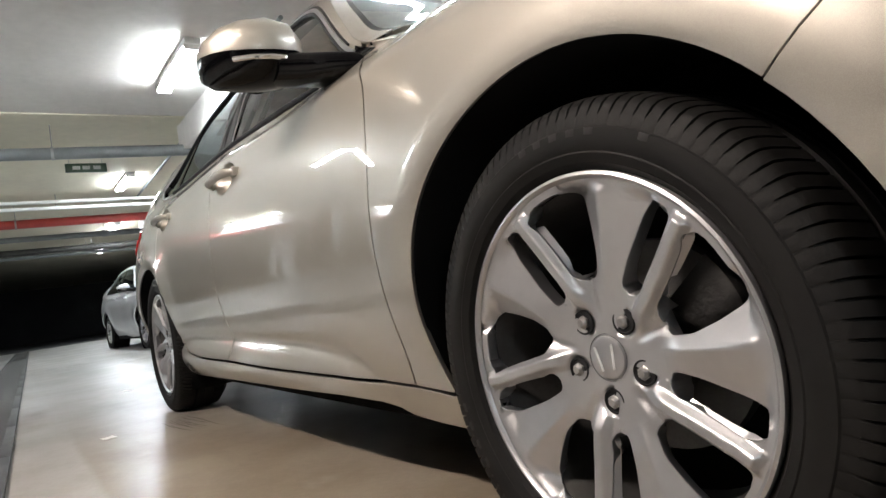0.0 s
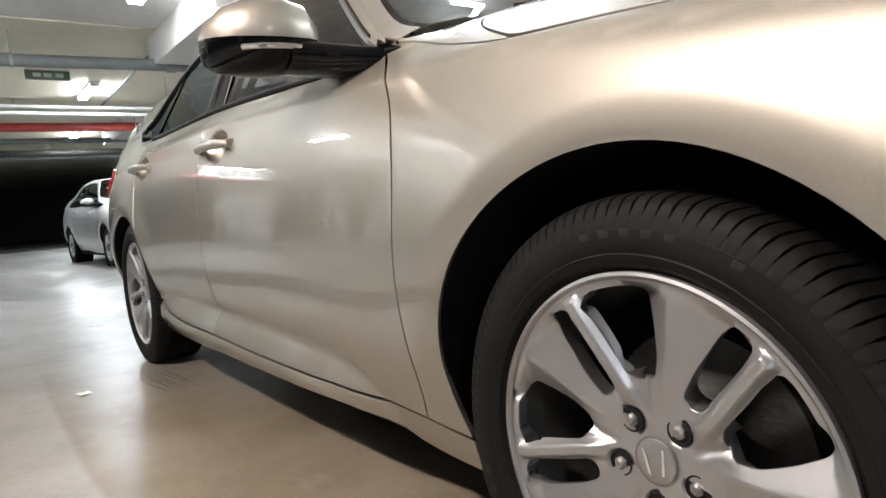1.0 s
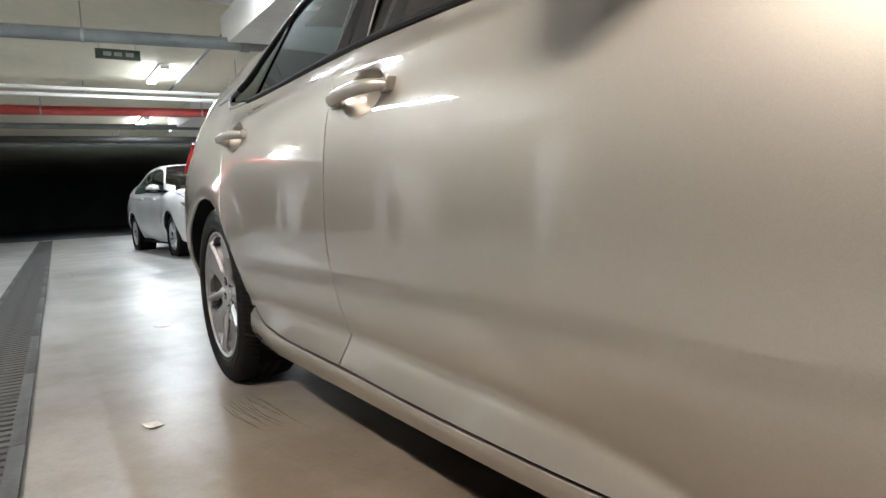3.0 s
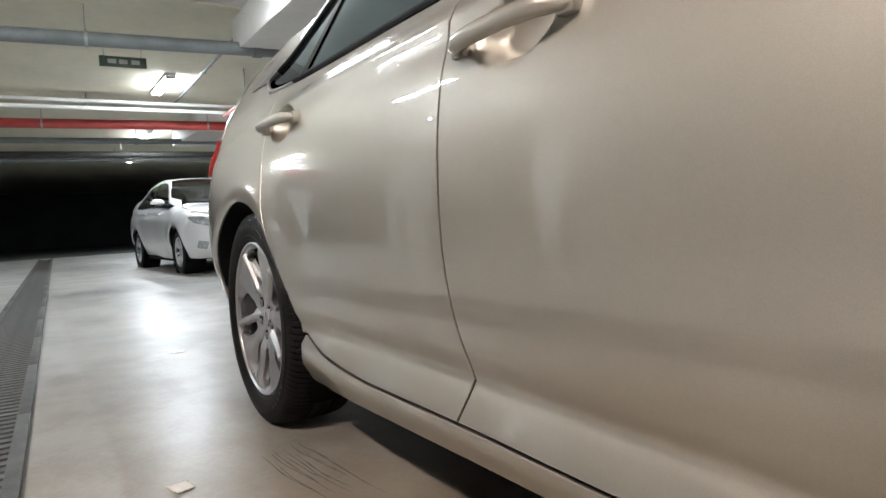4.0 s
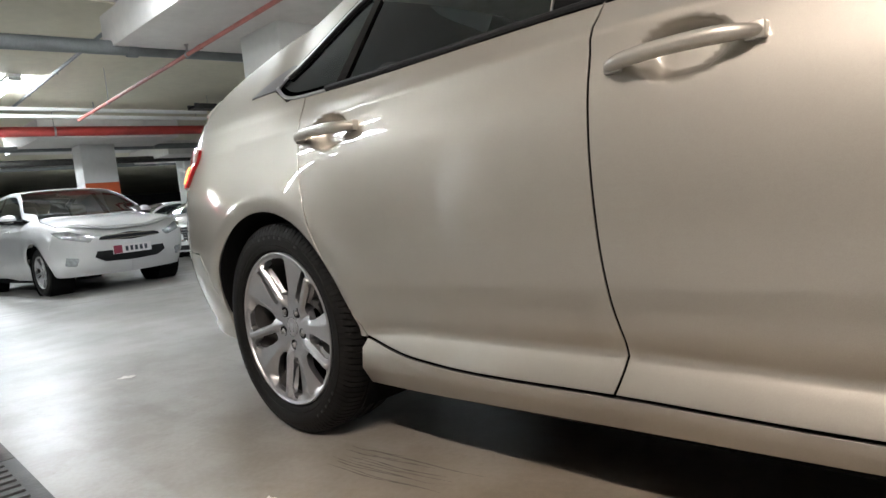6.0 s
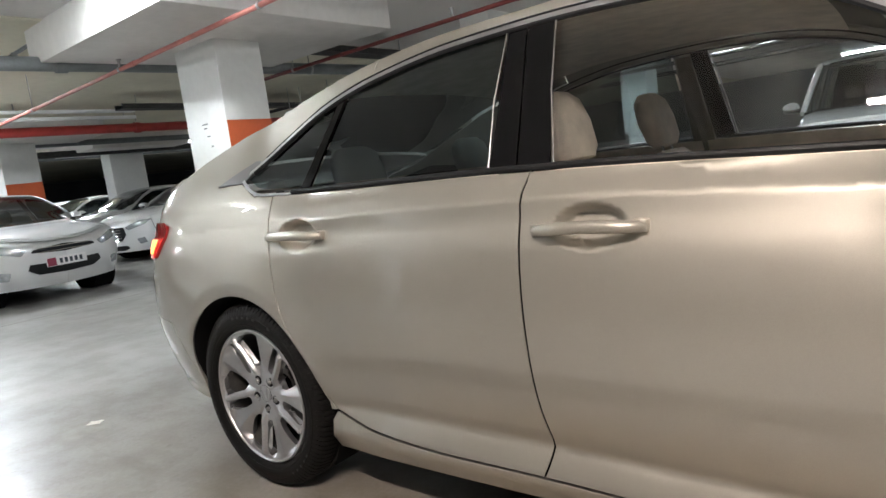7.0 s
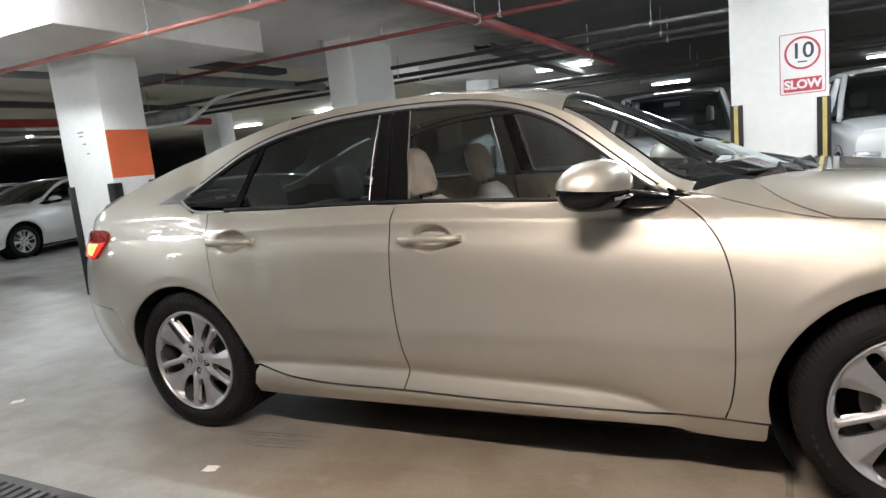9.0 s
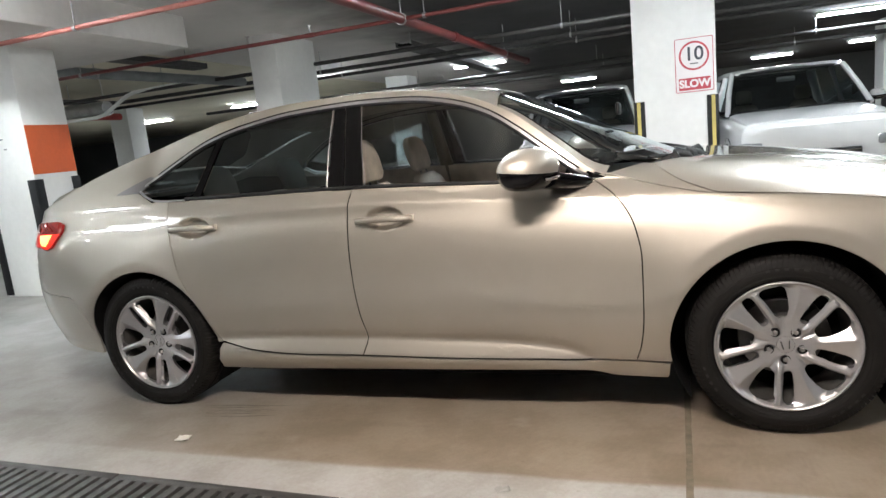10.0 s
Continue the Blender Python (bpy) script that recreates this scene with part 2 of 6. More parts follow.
fade_shade(UNLIT_SOFFIT, -5.6, -3.0, (0.64, 0.61, 0.585))
ORANGE = material("orange_paint", (0.60, 0.11, 0.03), 0.5, noise_scale=2.2, noise_amt=0.12, bump=0.06, bump_scale=60)
PIPE_RED = material("red_pipe_paint", (0.33, 0.035, 0.028), 0.4, noise_scale=5, noise_amt=0.25)
PIPE_DARK = material("dark_red_pipe_paint", (0.13, 0.018, 0.016), 0.45, noise_scale=5, noise_amt=0.25)
PIPE_PINK = material("faded_red_pipe_paint", (0.42, 0.14, 0.115), 0.45, noise_scale=5, noise_amt=0.25)
PIPE_GREY = material("grey_pipe_paint", (0.17, 0.18, 0.185), 0.45, noise_scale=4, noise_amt=0.25)
GALV = material("galvanised_steel", (0.36, 0.36, 0.35), 0.45, 0.6, noise_scale=7, noise_amt=0.25)
FIXTURE = material("white_enamel", (0.78, 0.78, 0.76), 0.35, noise_scale=5, noise_amt=0.05)
TUBE = material("lit_tube", (0.9, 0.9, 0.9), 0.4, emit=(0.88, 0.96, 1.0), strength=TUBE_POWER)
FLOOR = floor_material()

# ---- building tools ----
from mathutils.geometry import delaunay_2d_cdt


def link(name, mesh, mat, parent=None, label=""):
    ob = new(name, mesh)
    if mat:
        mesh.materials.append(mat)
    if parent:
        ob.parent = parent
    if label:
        ob["label"] = label
    return ob


def part(name, bm, mat, parent=None, label="", smooth=True, sharp=38):
    """Links a bmesh as one mesh object under a thing or a part."""
    mesh = bpy.data.meshes.new(name)
    bm.normal_update()
    bm.to_mesh(mesh)
    bm.free()
    if smooth:
        mesh.shade_smooth()
        mesh.set_sharp_from_angle(angle=radians(sharp))
    return link(name, mesh, mat, parent, label)


def thing(name, m=None, label="", category="", group="", kind=""):
    ob = new(name)
    ob.empty_display_size = 0.1
    if m is not None:
        ob.matrix_basis = m
    return tagged(ob, label, category, group, kind)


def box(bm, x0, y0, z0, x1, y1, z1, bevel=0.0, m=None):
    made = bmesh.ops.create_cube(bm, size=1)["verts"]
    bmesh.ops.transform(bm, matrix=Matrix.LocRotScale(((x0 + x1) / 2, (y0 + y1) / 2, (z0 + z1) / 2), None, (x1 - x0, y1 - y0, z1 - z0)), verts=made)
    if m is not None:
        bmesh.ops.transform(bm, matrix=m, verts=made)
    if bevel:
        edges = {e for v in made for e in v.link_edges}
        bmesh.ops.bevel(bm, geom=list(edges), offset=bevel, segments=2, profile=0.5, affect="EDGES")
    return bm


def rod(bm, a, b, r, r2=None, seg=12, caps=True):
    """A round bar from a to b."""
    a, b = Vector(a), Vector(b)
    m = Matrix.Translation((a + b) / 2) @ (b - a).to_track_quat("Z", "Y").to_matrix().to_4x4()
    bmesh.ops.create_cone(bm, cap_ends=caps, segments=seg, radius1=r, radius2=r if r2 is None else r2, depth=(b - a).length, matrix=m)
    return bm


def lathe(bm, profile, seg=64, m=None, closed=False):
    """Turns (radius, height) pairs about the z axis."""
    rings = []
    for r, h in profile:
        rings.append([bm.verts.new((r * math.cos(2 * math.pi * k / seg), r * math.sin(2 * math.pi * k / seg), h)) for k in range(seg)])
    pairs = list(zip(rings, rings[1:])) + ([(rings[-1], rings[0])] if closed else [])
    for p, q in pairs:
        for k in range(seg):
            bm.faces.new((p[k], p[(k + 1) % seg], q[(k + 1) % seg], q[k]))
    if m is not None:
        bmesh.ops.transform(bm, matrix=m, verts=[v for ring in rings for v in ring])
    return bm


def prism(bm, outline, h0, h1, bevel=0.0, m=None):
    """An outline in x, y raised from h0 to h1."""
    lo = [bm.verts.new((x, y, h0)) for x, y in outline]
    hi = [bm.verts.new((x, y, h1)) for x, y in outline]
    n = len(outline)
    faces = [bm.faces.new(hi), bm.faces.new(lo[::-1])]
    for k in range(n):
        faces.append(bm.faces.new((lo[k], lo[(k + 1) % n], hi[(k + 1) % n], hi[k])))
    bmesh.ops.recalc_face_normals(bm, faces=faces)
    if m is not None:
        bmesh.ops.transform(bm, matrix=m, verts=lo + hi)
    if bevel:
        top = [e for e in faces[0].edges]
        bmesh.ops.bevel(bm, geom=top, offset=bevel, segments=2, profile=0.6, affect="EDGES")
    return bm


def sweep(bm, points, r, seg=8, flat=1.0, closed=False):
    """A tube along points; flat squeezes it in z."""
    pts = [Vector(p) for p in points]
    rings = []
    for k, p in enumerate(pts):
        a, b = pts[max(k - 1, 0)], pts[min(k + 1, len(pts) - 1)]
        q = (b - a).normalized().to_track_quat("Z", "Y")
        rr = r[k] if isinstance(r, (list, tuple)) else r
        rings.append([bm.verts.new(p + q @ Vector((rr * math.cos(2 * math.pi * j / seg), rr * flat * math.sin(2 * math.pi * j / seg), 0))) for j in range(seg)])
    for u, v in zip(rings, rings[1:]):
        for j in range(seg):
            bm.faces.new((u[j], u[(j + 1) % seg], v[(j + 1) % seg], v[j]))
    bm.faces.new(rings[0][::-1])
    bm.faces.new(rings[-1])
    return bm


def curve_of(knots):
    """A smooth function through (t, value) knots (monotone cubic)."""
    ks = sorted(knots)
    xs, ys = np.array([k[0] for k in ks], float), np.array([k[1] for k in ks], float)
    h, d = np.diff(xs), np.diff(ys) / np.diff(xs)
    s = np.zeros(len(xs))
    s[0], s[-1] = d[0], d[-1]
    for k in range(1, len(xs) - 1):
        s[k] = 0 if d[k - 1] * d[k] <= 0 else (h[k - 1] + h[k]) / (h[k - 1] / d[k] + h[k] / d[k - 1])
    def value(x):
        x = np.clip(np.asarray(x, float), xs[0], xs[-1])
        k = np.clip(np.searchsorted(xs, x) - 1, 0, len(h) - 1)
        t = (x - xs[k]) / h[k]
        return ((1 + 2 * t) * (1 - t) ** 2 * ys[k] + t * (1 - t) ** 2 * h[k] * s[k] + t * t * (3 - 2 * t) * ys[k + 1] + t * t * (t - 1) * h[k] * s[k + 1])
    return value


def dense(points, step=0.025, smooth=True):
    """A finer polyline along a smooth curve through points."""
    p = np.array(points, float)
    d = np.r_[0, np.cumsum(np.hypot(*np.diff(p, axis=0).T))]
    n = max(2, int(d[-1] / step) + 1)
    t = np.linspace(0, d[-1], n)
    if smooth and len(p) > 2:
        return np.stack([curve_of(list(zip(d, p[:, 0])))(t), curve_of(list(zip(d, p[:, 1])))(t)], 1)
    return np.stack([np.interp(t, d, p[:, 0]), np.interp(t, d, p[:, 1])], 1)


def inside(poly, pts):
    x, y = pts[:, 0], pts[:, 1]
    hit = np.zeros(len(pts), bool)
    for (x0, y0), (x1, y1) in zip(poly, np.roll(poly, -1, 0)):
        cross = (y0 > y) != (y1 > y)
        hit ^= cross & (x < (x1 - x0) * (y - y0) / (y1 - y0 + 1e-12) + x0)
    return hit


def far_from(poly, pts, gap):
    keep = np.ones(len(pts), bool)
    for a, b in zip(poly, np.roll(poly, -1, 0)):
        ab = b - a
        t = np.clip(((pts - a) @ ab) / max(ab @ ab, 1e-12), 0, 1)
        keep &= np.hypot(*(pts - a - t[:, None] * ab).T) > gap
    return keep


def shrunk(poly, gap):
    """The outline drawn in by gap, counter-clockwise."""
    p = np.array(poly, float)
    area = 0.5 * np.sum(p[:, 0] * np.roll(p[:, 1], -1) - np.roll(p[:, 0], -1) * p[:, 1])
    if area < 0:
        p = p[::-1]
    a, b = p - np.roll(p, 1, 0), np.roll(p, -1, 0) - p
    def left(v):
        n = np.stack([-v[:, 1], v[:, 0]], 1)
        return n / np.maximum(np.hypot(*n.T), 1e-9)[:, None]
    na, nb = left(a), left(b)
    n = na + nb
    n /= np.maximum((n * na).sum(1), 0.6)[:, None]
    return p + gap * n


def sheet(name, poly, place, mat, parent, label="", gap=0.0, step=0.03, lip=0.012, fine=(), flip=False, mirror=False, holes=(), flare=None):
    """A panel with smooth true normals: the outline poly of a two-way surface place(u, v) -> x, y, z, with turned-in edges.
    fine: (u, v, ru, rv, step) patches that are meshed closer. mirror: the twin on the other side of the car.
    flare: how wide the edge is rolled off, given for each u, v."""
    poly = shrunk(poly, gap)
    lo, hi = poly.min(0), poly.max(0)
    us, vs = np.arange(lo[0], hi[0], step), np.arange(lo[1], hi[1], step)
    grid = np.stack(np.meshgrid(us, vs), -1).reshape(-1, 2)
    grid = grid[inside(poly, grid) & far_from(poly, grid, step * 0.45)]
    for u, v, ru, rv, s in fine:
        g = np.stack(np.meshgrid(np.arange(u - ru, u + ru, s), np.arange(v - rv, v + rv, s)), -1).reshape(-1, 2)
        g = g[inside(poly, g) & far_from(poly, g, s * 0.5)]
        grid = np.r_[grid[(abs(grid[:, 0] - u) > ru) | (abs(grid[:, 1] - v) > rv)], g]
    n = len(poly)
    edges = [(k, (k + 1) % n) for k in range(n)]
    pts = np.r_[poly, grid]
    for hole in holes:
        hole = np.array(hole, float)
        keep = ~inside(hole, pts) & far_from(hole, pts, 0.004)
        keep[:n] = True
        pts = pts[keep]
        k0 = len(pts)
        edges += [(k0 + k, k0 + (k + 1) % len(hole)) for k in range(len(hole))]
        pts = np.r_[pts, hole]
    out, _, tris, *_ = delaunay_2d_cdt([Vector(p) for p in pts.tolist()], edges, [], 0, 1e-6)
    uv = np.array([tuple(p) for p in out])
    tri = np.array([t for t in tris if len(t) == 3])
    mid = uv[tri].mean(1)
    ok = inside(poly, mid)
    for hole in holes:
        ok &= ~inside(np.array(hole, float), mid)
    tri = tri[ok]
    e = 1e-4
    def at(q):
        return np.stack(place(q[:, 0], q[:, 1]), 1)
    p = at(uv)
    nrm = np.cross(at(uv + (e, 0)) - at(uv - (e, 0)), at(uv + (0, e)) - at(uv - (0, e)))
    nrm /= np.maximum(np.linalg.norm(nrm, axis=1), 1e-12)[:, None]
    if flip:
        nrm, tri = -nrm, tri[:, ::-1]
    if mirror:
        p, nrm, tri = p * (1, -1, 1), nrm * (1, -1, 1), tri[:, ::-1]
    count = {}
    for t in tri:
        for k in range(3):
            count[(t[k], t[(k + 1) % 3])] = 1
    rim = [(a, b) for a, b in count if (b, a) not in count]
    verts, normals, faces = p.tolist(), nrm.tolist(), [tuple(t) for t in tri.tolist()]
    if lip:
        twin = {}
        for a, b in rim:
            for v in (a, b):
                if v not in twin:
                    twin[v] = (len(verts), len(verts) + 1, len(verts) + 2)
                    verts += [p[v].tolist(), (p[v] - nrm[v] * lip * 0.25).tolist(), (p[v] - nrm[v] * lip).tolist()]
                    normals += [nrm[v].tolist()] * 3
        for a, b in rim:
            side = np.cross(p[b] - p[a], nrm[a])
            side /= max(np.linalg.norm(side), 1e-9)
            for v in (a, b):
                normals[twin[v][0]] = (0.75 * nrm[v] + 0.65 * side).tolist()
                normals[twin[v][1]] = normals[twin[v][2]] = side.tolist()
            faces.append((b, a, twin[a][0], twin[b][0]))
            faces.append((twin[b][0], twin[a][0], twin[a][1], twin[b][1]))
            faces.append((twin[b][1], twin[a][1], twin[a][2], twin[b][2]))
        if flare:
            wide = flare(uv)
            out = {}
            for a, b in rim:
                side = np.cross(p[b] - p[a], nrm[a])
                for v in (a, b):
                    out[v] = out.get(v, 0) + side / max(np.linalg.norm(side), 1e-9)
            for v, side in out.items():
                side = side / max(np.linalg.norm(side), 1e-9)
                verts[twin[v][1]] = (p[v] + (side * 0.8 - nrm[v]) * wide[v]).tolist()
                verts[twin[v][2]] = (p[v] + side * wide[v] * 1.3 - nrm[v] * lip).tolist()
        faces = [f for f in faces if not (len(f) == 4 and f[2] in twin.get(f[1], ()) and f[1] < len(uv) and f[0] < len(uv))]
    mesh = bpy.data.meshes.new(name)
    mesh.from_pydata(verts, [], faces)
    mesh.update()
    mesh.shade_smooth()
    mesh.normals_split_custom_set_from_vertices([tuple(Vector(v).normalized()) for v in normals])
    return link(name, mesh, mat, parent, label)


def arc(cx, cz, r, a0, a1, n=40):
    t = np.radians(np.linspace(a0, a1, n))
    return np.stack([cx + r * np.cos(t), cz + r * np.sin(t)], 1)


def smooth01(x, a, b):
    t = np.clip((np.asarray(x, float) - a) / (b - a), 0, 1)
    return t * t * (3 - 2 * t)


def soft_plus(x, w):
    return w * np.logaddexp(0, np.asarray(x, float) / w)

# ---- the garage ----
CEIL = 2.86
bm = bmesh.new()
box(bm, -22, -12, -0.3, 14, 26, 0)
part("floor", bm, FLOOR, None, smooth=False)
tagged(bpy.data.objects["floor"], "sealed concrete floor, beige bays and a pale drive lane", "floor", kind="structure")
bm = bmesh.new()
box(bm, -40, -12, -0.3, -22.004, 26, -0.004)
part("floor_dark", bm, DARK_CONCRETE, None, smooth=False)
tagged(bpy.data.objects["floor_dark"], "floor of the unlit area, darkened in its colour", "floor", kind="structure")
bm = bmesh.new()
box(bm, -40, -12, CEIL, 14, 26, CEIL + 0.3)
part("ceiling", bm, CONCRETE, None, smooth=False)
tagged(bpy.data.objects["ceiling"], "off-white painted concrete slab soffit", "ceiling", kind="structure")
# Thin slab coloured dark where the ceiling gets little light.
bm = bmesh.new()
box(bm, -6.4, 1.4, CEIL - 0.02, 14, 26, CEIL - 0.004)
tagged(part("ceiling_dark", bm, UNLIT_SOFFIT, None, smooth=False), "soffit over the far bays, its lack of light put into the colour", "ceiling", kind="structure")
bm = bmesh.new()
box(bm, -40, -12, CEIL - 0.02, -7.45, 26, CEIL - 0.004)
tagged(part("ceiling_cream", bm, CREAM, None, smooth=False), "cream painted soffit beyond the grey pipe", "ceiling", kind="structure")
# The west wall shares the colour darkened for the unlit end.
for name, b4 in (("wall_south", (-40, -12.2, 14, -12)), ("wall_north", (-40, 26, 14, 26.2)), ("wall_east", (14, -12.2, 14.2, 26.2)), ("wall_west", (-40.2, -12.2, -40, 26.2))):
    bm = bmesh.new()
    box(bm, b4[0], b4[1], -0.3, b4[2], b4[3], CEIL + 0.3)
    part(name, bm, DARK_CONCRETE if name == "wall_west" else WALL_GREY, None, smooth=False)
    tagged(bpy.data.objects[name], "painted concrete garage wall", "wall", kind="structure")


def column(x0, y0, x1, y1, label, band=None, guards="black", panel=1.25):
    """A square white column with a drop panel overhead, corner guards, and a painted band on one face."""
    th = thing("column", None, label, "column", "garage columns")
    bm = bmesh.new()
    box(bm, x0, y0, 0, x1, y1, CEIL, 0.012)
    part("shaft", bm, WHITE_WALL, th)
    if band:
        z0, z1, faces = band
        for k, f in enumerate(faces):
            bm = bmesh.new()
            e = 0.003
            if f == "+x":
                box(bm, x1, y0 + 0.004, z0, x1 + e, y1 - 0.004, z1)
            elif f == "-y":
                box(bm, x0 + 0.004, y0 - e, z0, x1 - 0.004, y0, z1)
            part("painted_band", bm, ORANGE, th, "orange painted band", smooth=False)
    for gx, sx in ((x0, -1), (x1, 1)):
        for gy, sy in ((y0, -1), (y1, 1)):
            bm = bmesh.new()
            t, w, h = 0.012, 0.09, 1.34 if guards == "yellow" else 1.2
            xa, xb = sorted((gx + sx * t, gx - sx * w))
            ya, yb = sorted((gy + sy * t, gy))
            box(bm, xa, ya, 0.02, xb, yb, h, 0.004)
            xa, xb = sorted((gx + sx * t, gx))
            ya, yb = sorted((gy, gy - sy * w))
            box(bm, xa, ya, 0.02, xb, yb, h, 0.004)
            g = part("corner_guard", bm, BLACK_PLASTIC, th, "black rubber corner guard")
            if guards == "yellow":
                for k in range(1):
                    bm = bmesh.new()
                    xa, xb = sorted((gx - sx * 0.018, gx - sx * 0.05))
                    ya, yb = sorted((gy + sy * (t + 0.002), gy + sy * t))
                    box(bm, xa, ya, 0.02, xb, yb, h - 0.004)
                    xa, xb = sorted((gx + sx * (t + 0.002), gx + sx * t))
                    ya, yb = sorted((gy - sy * 0.018, gy - sy * 0.05))
                    box(bm, xa, ya, 0.02, xb, yb, h - 0.004)
                    part("stripe", bm, YELLOW, g, "yellow reflective stripe", smooth=False)
    if panel:
        cx, cy = (x0 + x1) / 2, (y0 + y1) / 2
        bm = bmesh.new()
        box(bm, cx - panel, cy - panel, 2.5, cx + panel, cy + panel, CEIL - 0.004, 0.01)
        part("drop_panel", bm, CONCRETE, th, "painted concrete drop panel")
    return th


YELLOW = material("yellow_stripe", (0.50, 0.40, 0.12), 0.4, noise_scale=8, noise_amt=0.2)
column(-7.0, 1.5, -6.3, 2.02, "white square column with an orange band and black corner guards", (1.25, 1.74, ("+x",)))
column(-0.57, 3.2, 0.16, 3.9, "white square column carrying a speed sign, yellow-striped guards", None, "yellow", 0)
column(-5.70, 4.65, -5.27, 5.75, "grey-white column beyond the parked sedan", None, "black", 0)
column(-15.4, 2.3, -14.9, 2.95, "white column with an orange band behind parked cars", (1.25, 1.74, ("+x",)))
column(-18.4, 5.7, -17.9, 6.6, "white column behind the row of cars", None)
column(-14.2, 10.6, -13.6, 11.2, "white column far across the garage", None, "black", 0)
column(4.6, 14.0, 5.2, 14.6, "white column far across the garage", None, "black", 0)
column(-6.8, 12.2, -6.2, 12.9, "white column far across the garage", None, "black", 0)
column(6.2, 3.2, 6.9, 3.9, "white column beside the parked pickup", None, "black", 0)
for cx in (-14.7, -9.75, -6.25, 1.8):
    column(cx, -5.6, cx + 0.5, -5.05, "white column across the drive lane", None)


def tube_light(x, y, along="x", length=1.3, z=None, tube=None, power=1.0):
    """A surface batten with two lit tubes."""
    th = thing("ceiling_light", Matrix.Translation((x, y, z or CEIL)) @ pose(0, 0, 0, 0, 0, 0 if along == "x" else 90), "white batten ceiling light with lit fluorescent tubes", "light", "ceiling lights")
    h = length / 2
    bm = bmesh.new()
    box(bm, -h, -0.07, -0.06, h, 0.07, -0.002, 0.008)
    part("housing", bm, FIXTURE, th)
    for s in (-1, 1):
        bm = bmesh.new()
        rod(bm, (-h + 0.04, s * 0.045, -0.085), (h - 0.04, s * 0.045, -0.085), 0.016, seg=10)
        part("tube", bm, tube or TUBE, th, "lit fluorescent tube")
        bm = bmesh.new()
        box(bm, s * (h - 0.04) - 0.012, -0.07, -0.105, s * (h - 0.04) + 0.012, 0.07, -0.058, 0.004)
        part("lamp_holder", bm, FIXTURE, th)
    data = bpy.data.lights.new("batten_lamp", "AREA")
    data.shape, data.size, data.size_y, data.energy = "RECTANGLE", length - 0.1, 0.13, LAMP_POWER * power
    data.color = (1.0, 0.868, 0.795) if tube else (0.83, 0.905, 1.0)
    lamp = new("batten_lamp", data)
    lamp.parent = th
    lamp.location = (0, 0, -0.108)
    return th


WARM_TUBE = material("warm_lit_tube", (0.9, 0.9, 0.88), 0.4, emit=(1.0, 0.90, 0.80), strength=TUBE_POWER)
# where each batten hangs and its share of LAMP_POWER
# (1.1, 1.1), (-2.2, 0.5), (-1.0, 4.2) and (2.4, 5.2): unseen, added to brighten.
LIGHTS = [(1.1, 1.1, 0.6), (-2.2, 0.5, 0.3), (-1.0, 4.2, 0.65), (-5.7, 0.05, 0.15), (-11.2, 0.35, 1.0), (-16.9, 0.9, 1.0), (-22.0, 1.2, 0.3), (5.0, -3.0, 0.35), (2.4, 5.2, 0.3),
          (-7.0, 9.8, 0.45), (-4.15, 11.6, 0.45), (-2.9, 21.3, 0.6), (3.5, 21.4, 0.8), (3.3, 11.3, 0.8), (5.9, 19.5, 0.8), (-12.1, 14.0, 0.6), (-16.8, 15.4, 0.5), (-21.2, 6.0, 0.9), (-19.5, 8.9, 0.7),
          (-6.1, -3.05, 0.29), (-7.2, -4.4, 0.3), (-12.6, -4.2, 0.9)]
for x, y, k in LIGHTS:
    tube_light(x, y, power=k)
# the warm tubes over the drive lane
for x, y, k in ((-0.65, -2.95, 1.3),):
    tube_light(x, y, tube=WARM_TUBE, power=k)


def pipe_run(name, a, b, r, mat, label, collars=(), hangers=(), heads=()):
    th = thing(name, None, label, "pipe", "ceiling pipes")
    a, b = Vector(a), Vector(b)
    part("pipe", rod(bmesh.new(), a, b, r, seg=16), mat, th)
    way = (b - a).normalized()
    for t in collars:
        p = a.lerp(b, t)
        part("collar", rod(bmesh.new(), p - way * 0.05, p + way * 0.05, r * 1.22, seg=16), mat, th)
    for t in hangers:
        p = a.lerp(b, t)
        bm = rod(bmesh.new(), p, (p.x, p.y, CEIL), 0.006, seg=6)
        rod(bm, p - way * 0.015, p + way * 0.015, r + 0.008, seg=16)
        part("hanger", bm, GALV, th, "threaded hanger rod with clamp")
    for t in heads:
        p = a.lerp(b, t)
        bm = rod(bmesh.new(), p, p + Vector((0, 0, 0.09)), 0.012, seg=8)
        rod(bm, p + Vector((0, 0, 0.09)), p + Vector((0, 0, 0.1)), 0.025, seg=10)
        part("sprinkler_head", bm, STEEL, th, "brass sprinkler head")
    return th


pipe_run("grey_pipe", (-8.6, -8, 2.5), (-7.1, 6.5, 2.5), 0.07, PIPE_GREY, "thick grey pipe slung under the ceiling", (0.3, 0.6), (0.2, 0.49, 0.6, 0.8))
pipe_run("red_pipe", (-13.6, -8, 2.46), (-12.3, 9, 2.46), 0.08, PIPE_RED, "thick red fire main under the ceiling", (0.35, 0.7), (0.2, 0.4, 0.55, 0.7))
pipe_run("sprinkler_pipe", (-11.4, 1.27, 2.4), (3.0, 0.7, 2.4), 0.021, PIPE_PINK, "thin faded red sprinkler pipe", (0.3, 0.6), (0.1, 0.28, 0.45, 0.62), (0.28, 0.53, 0.58, 0.75))
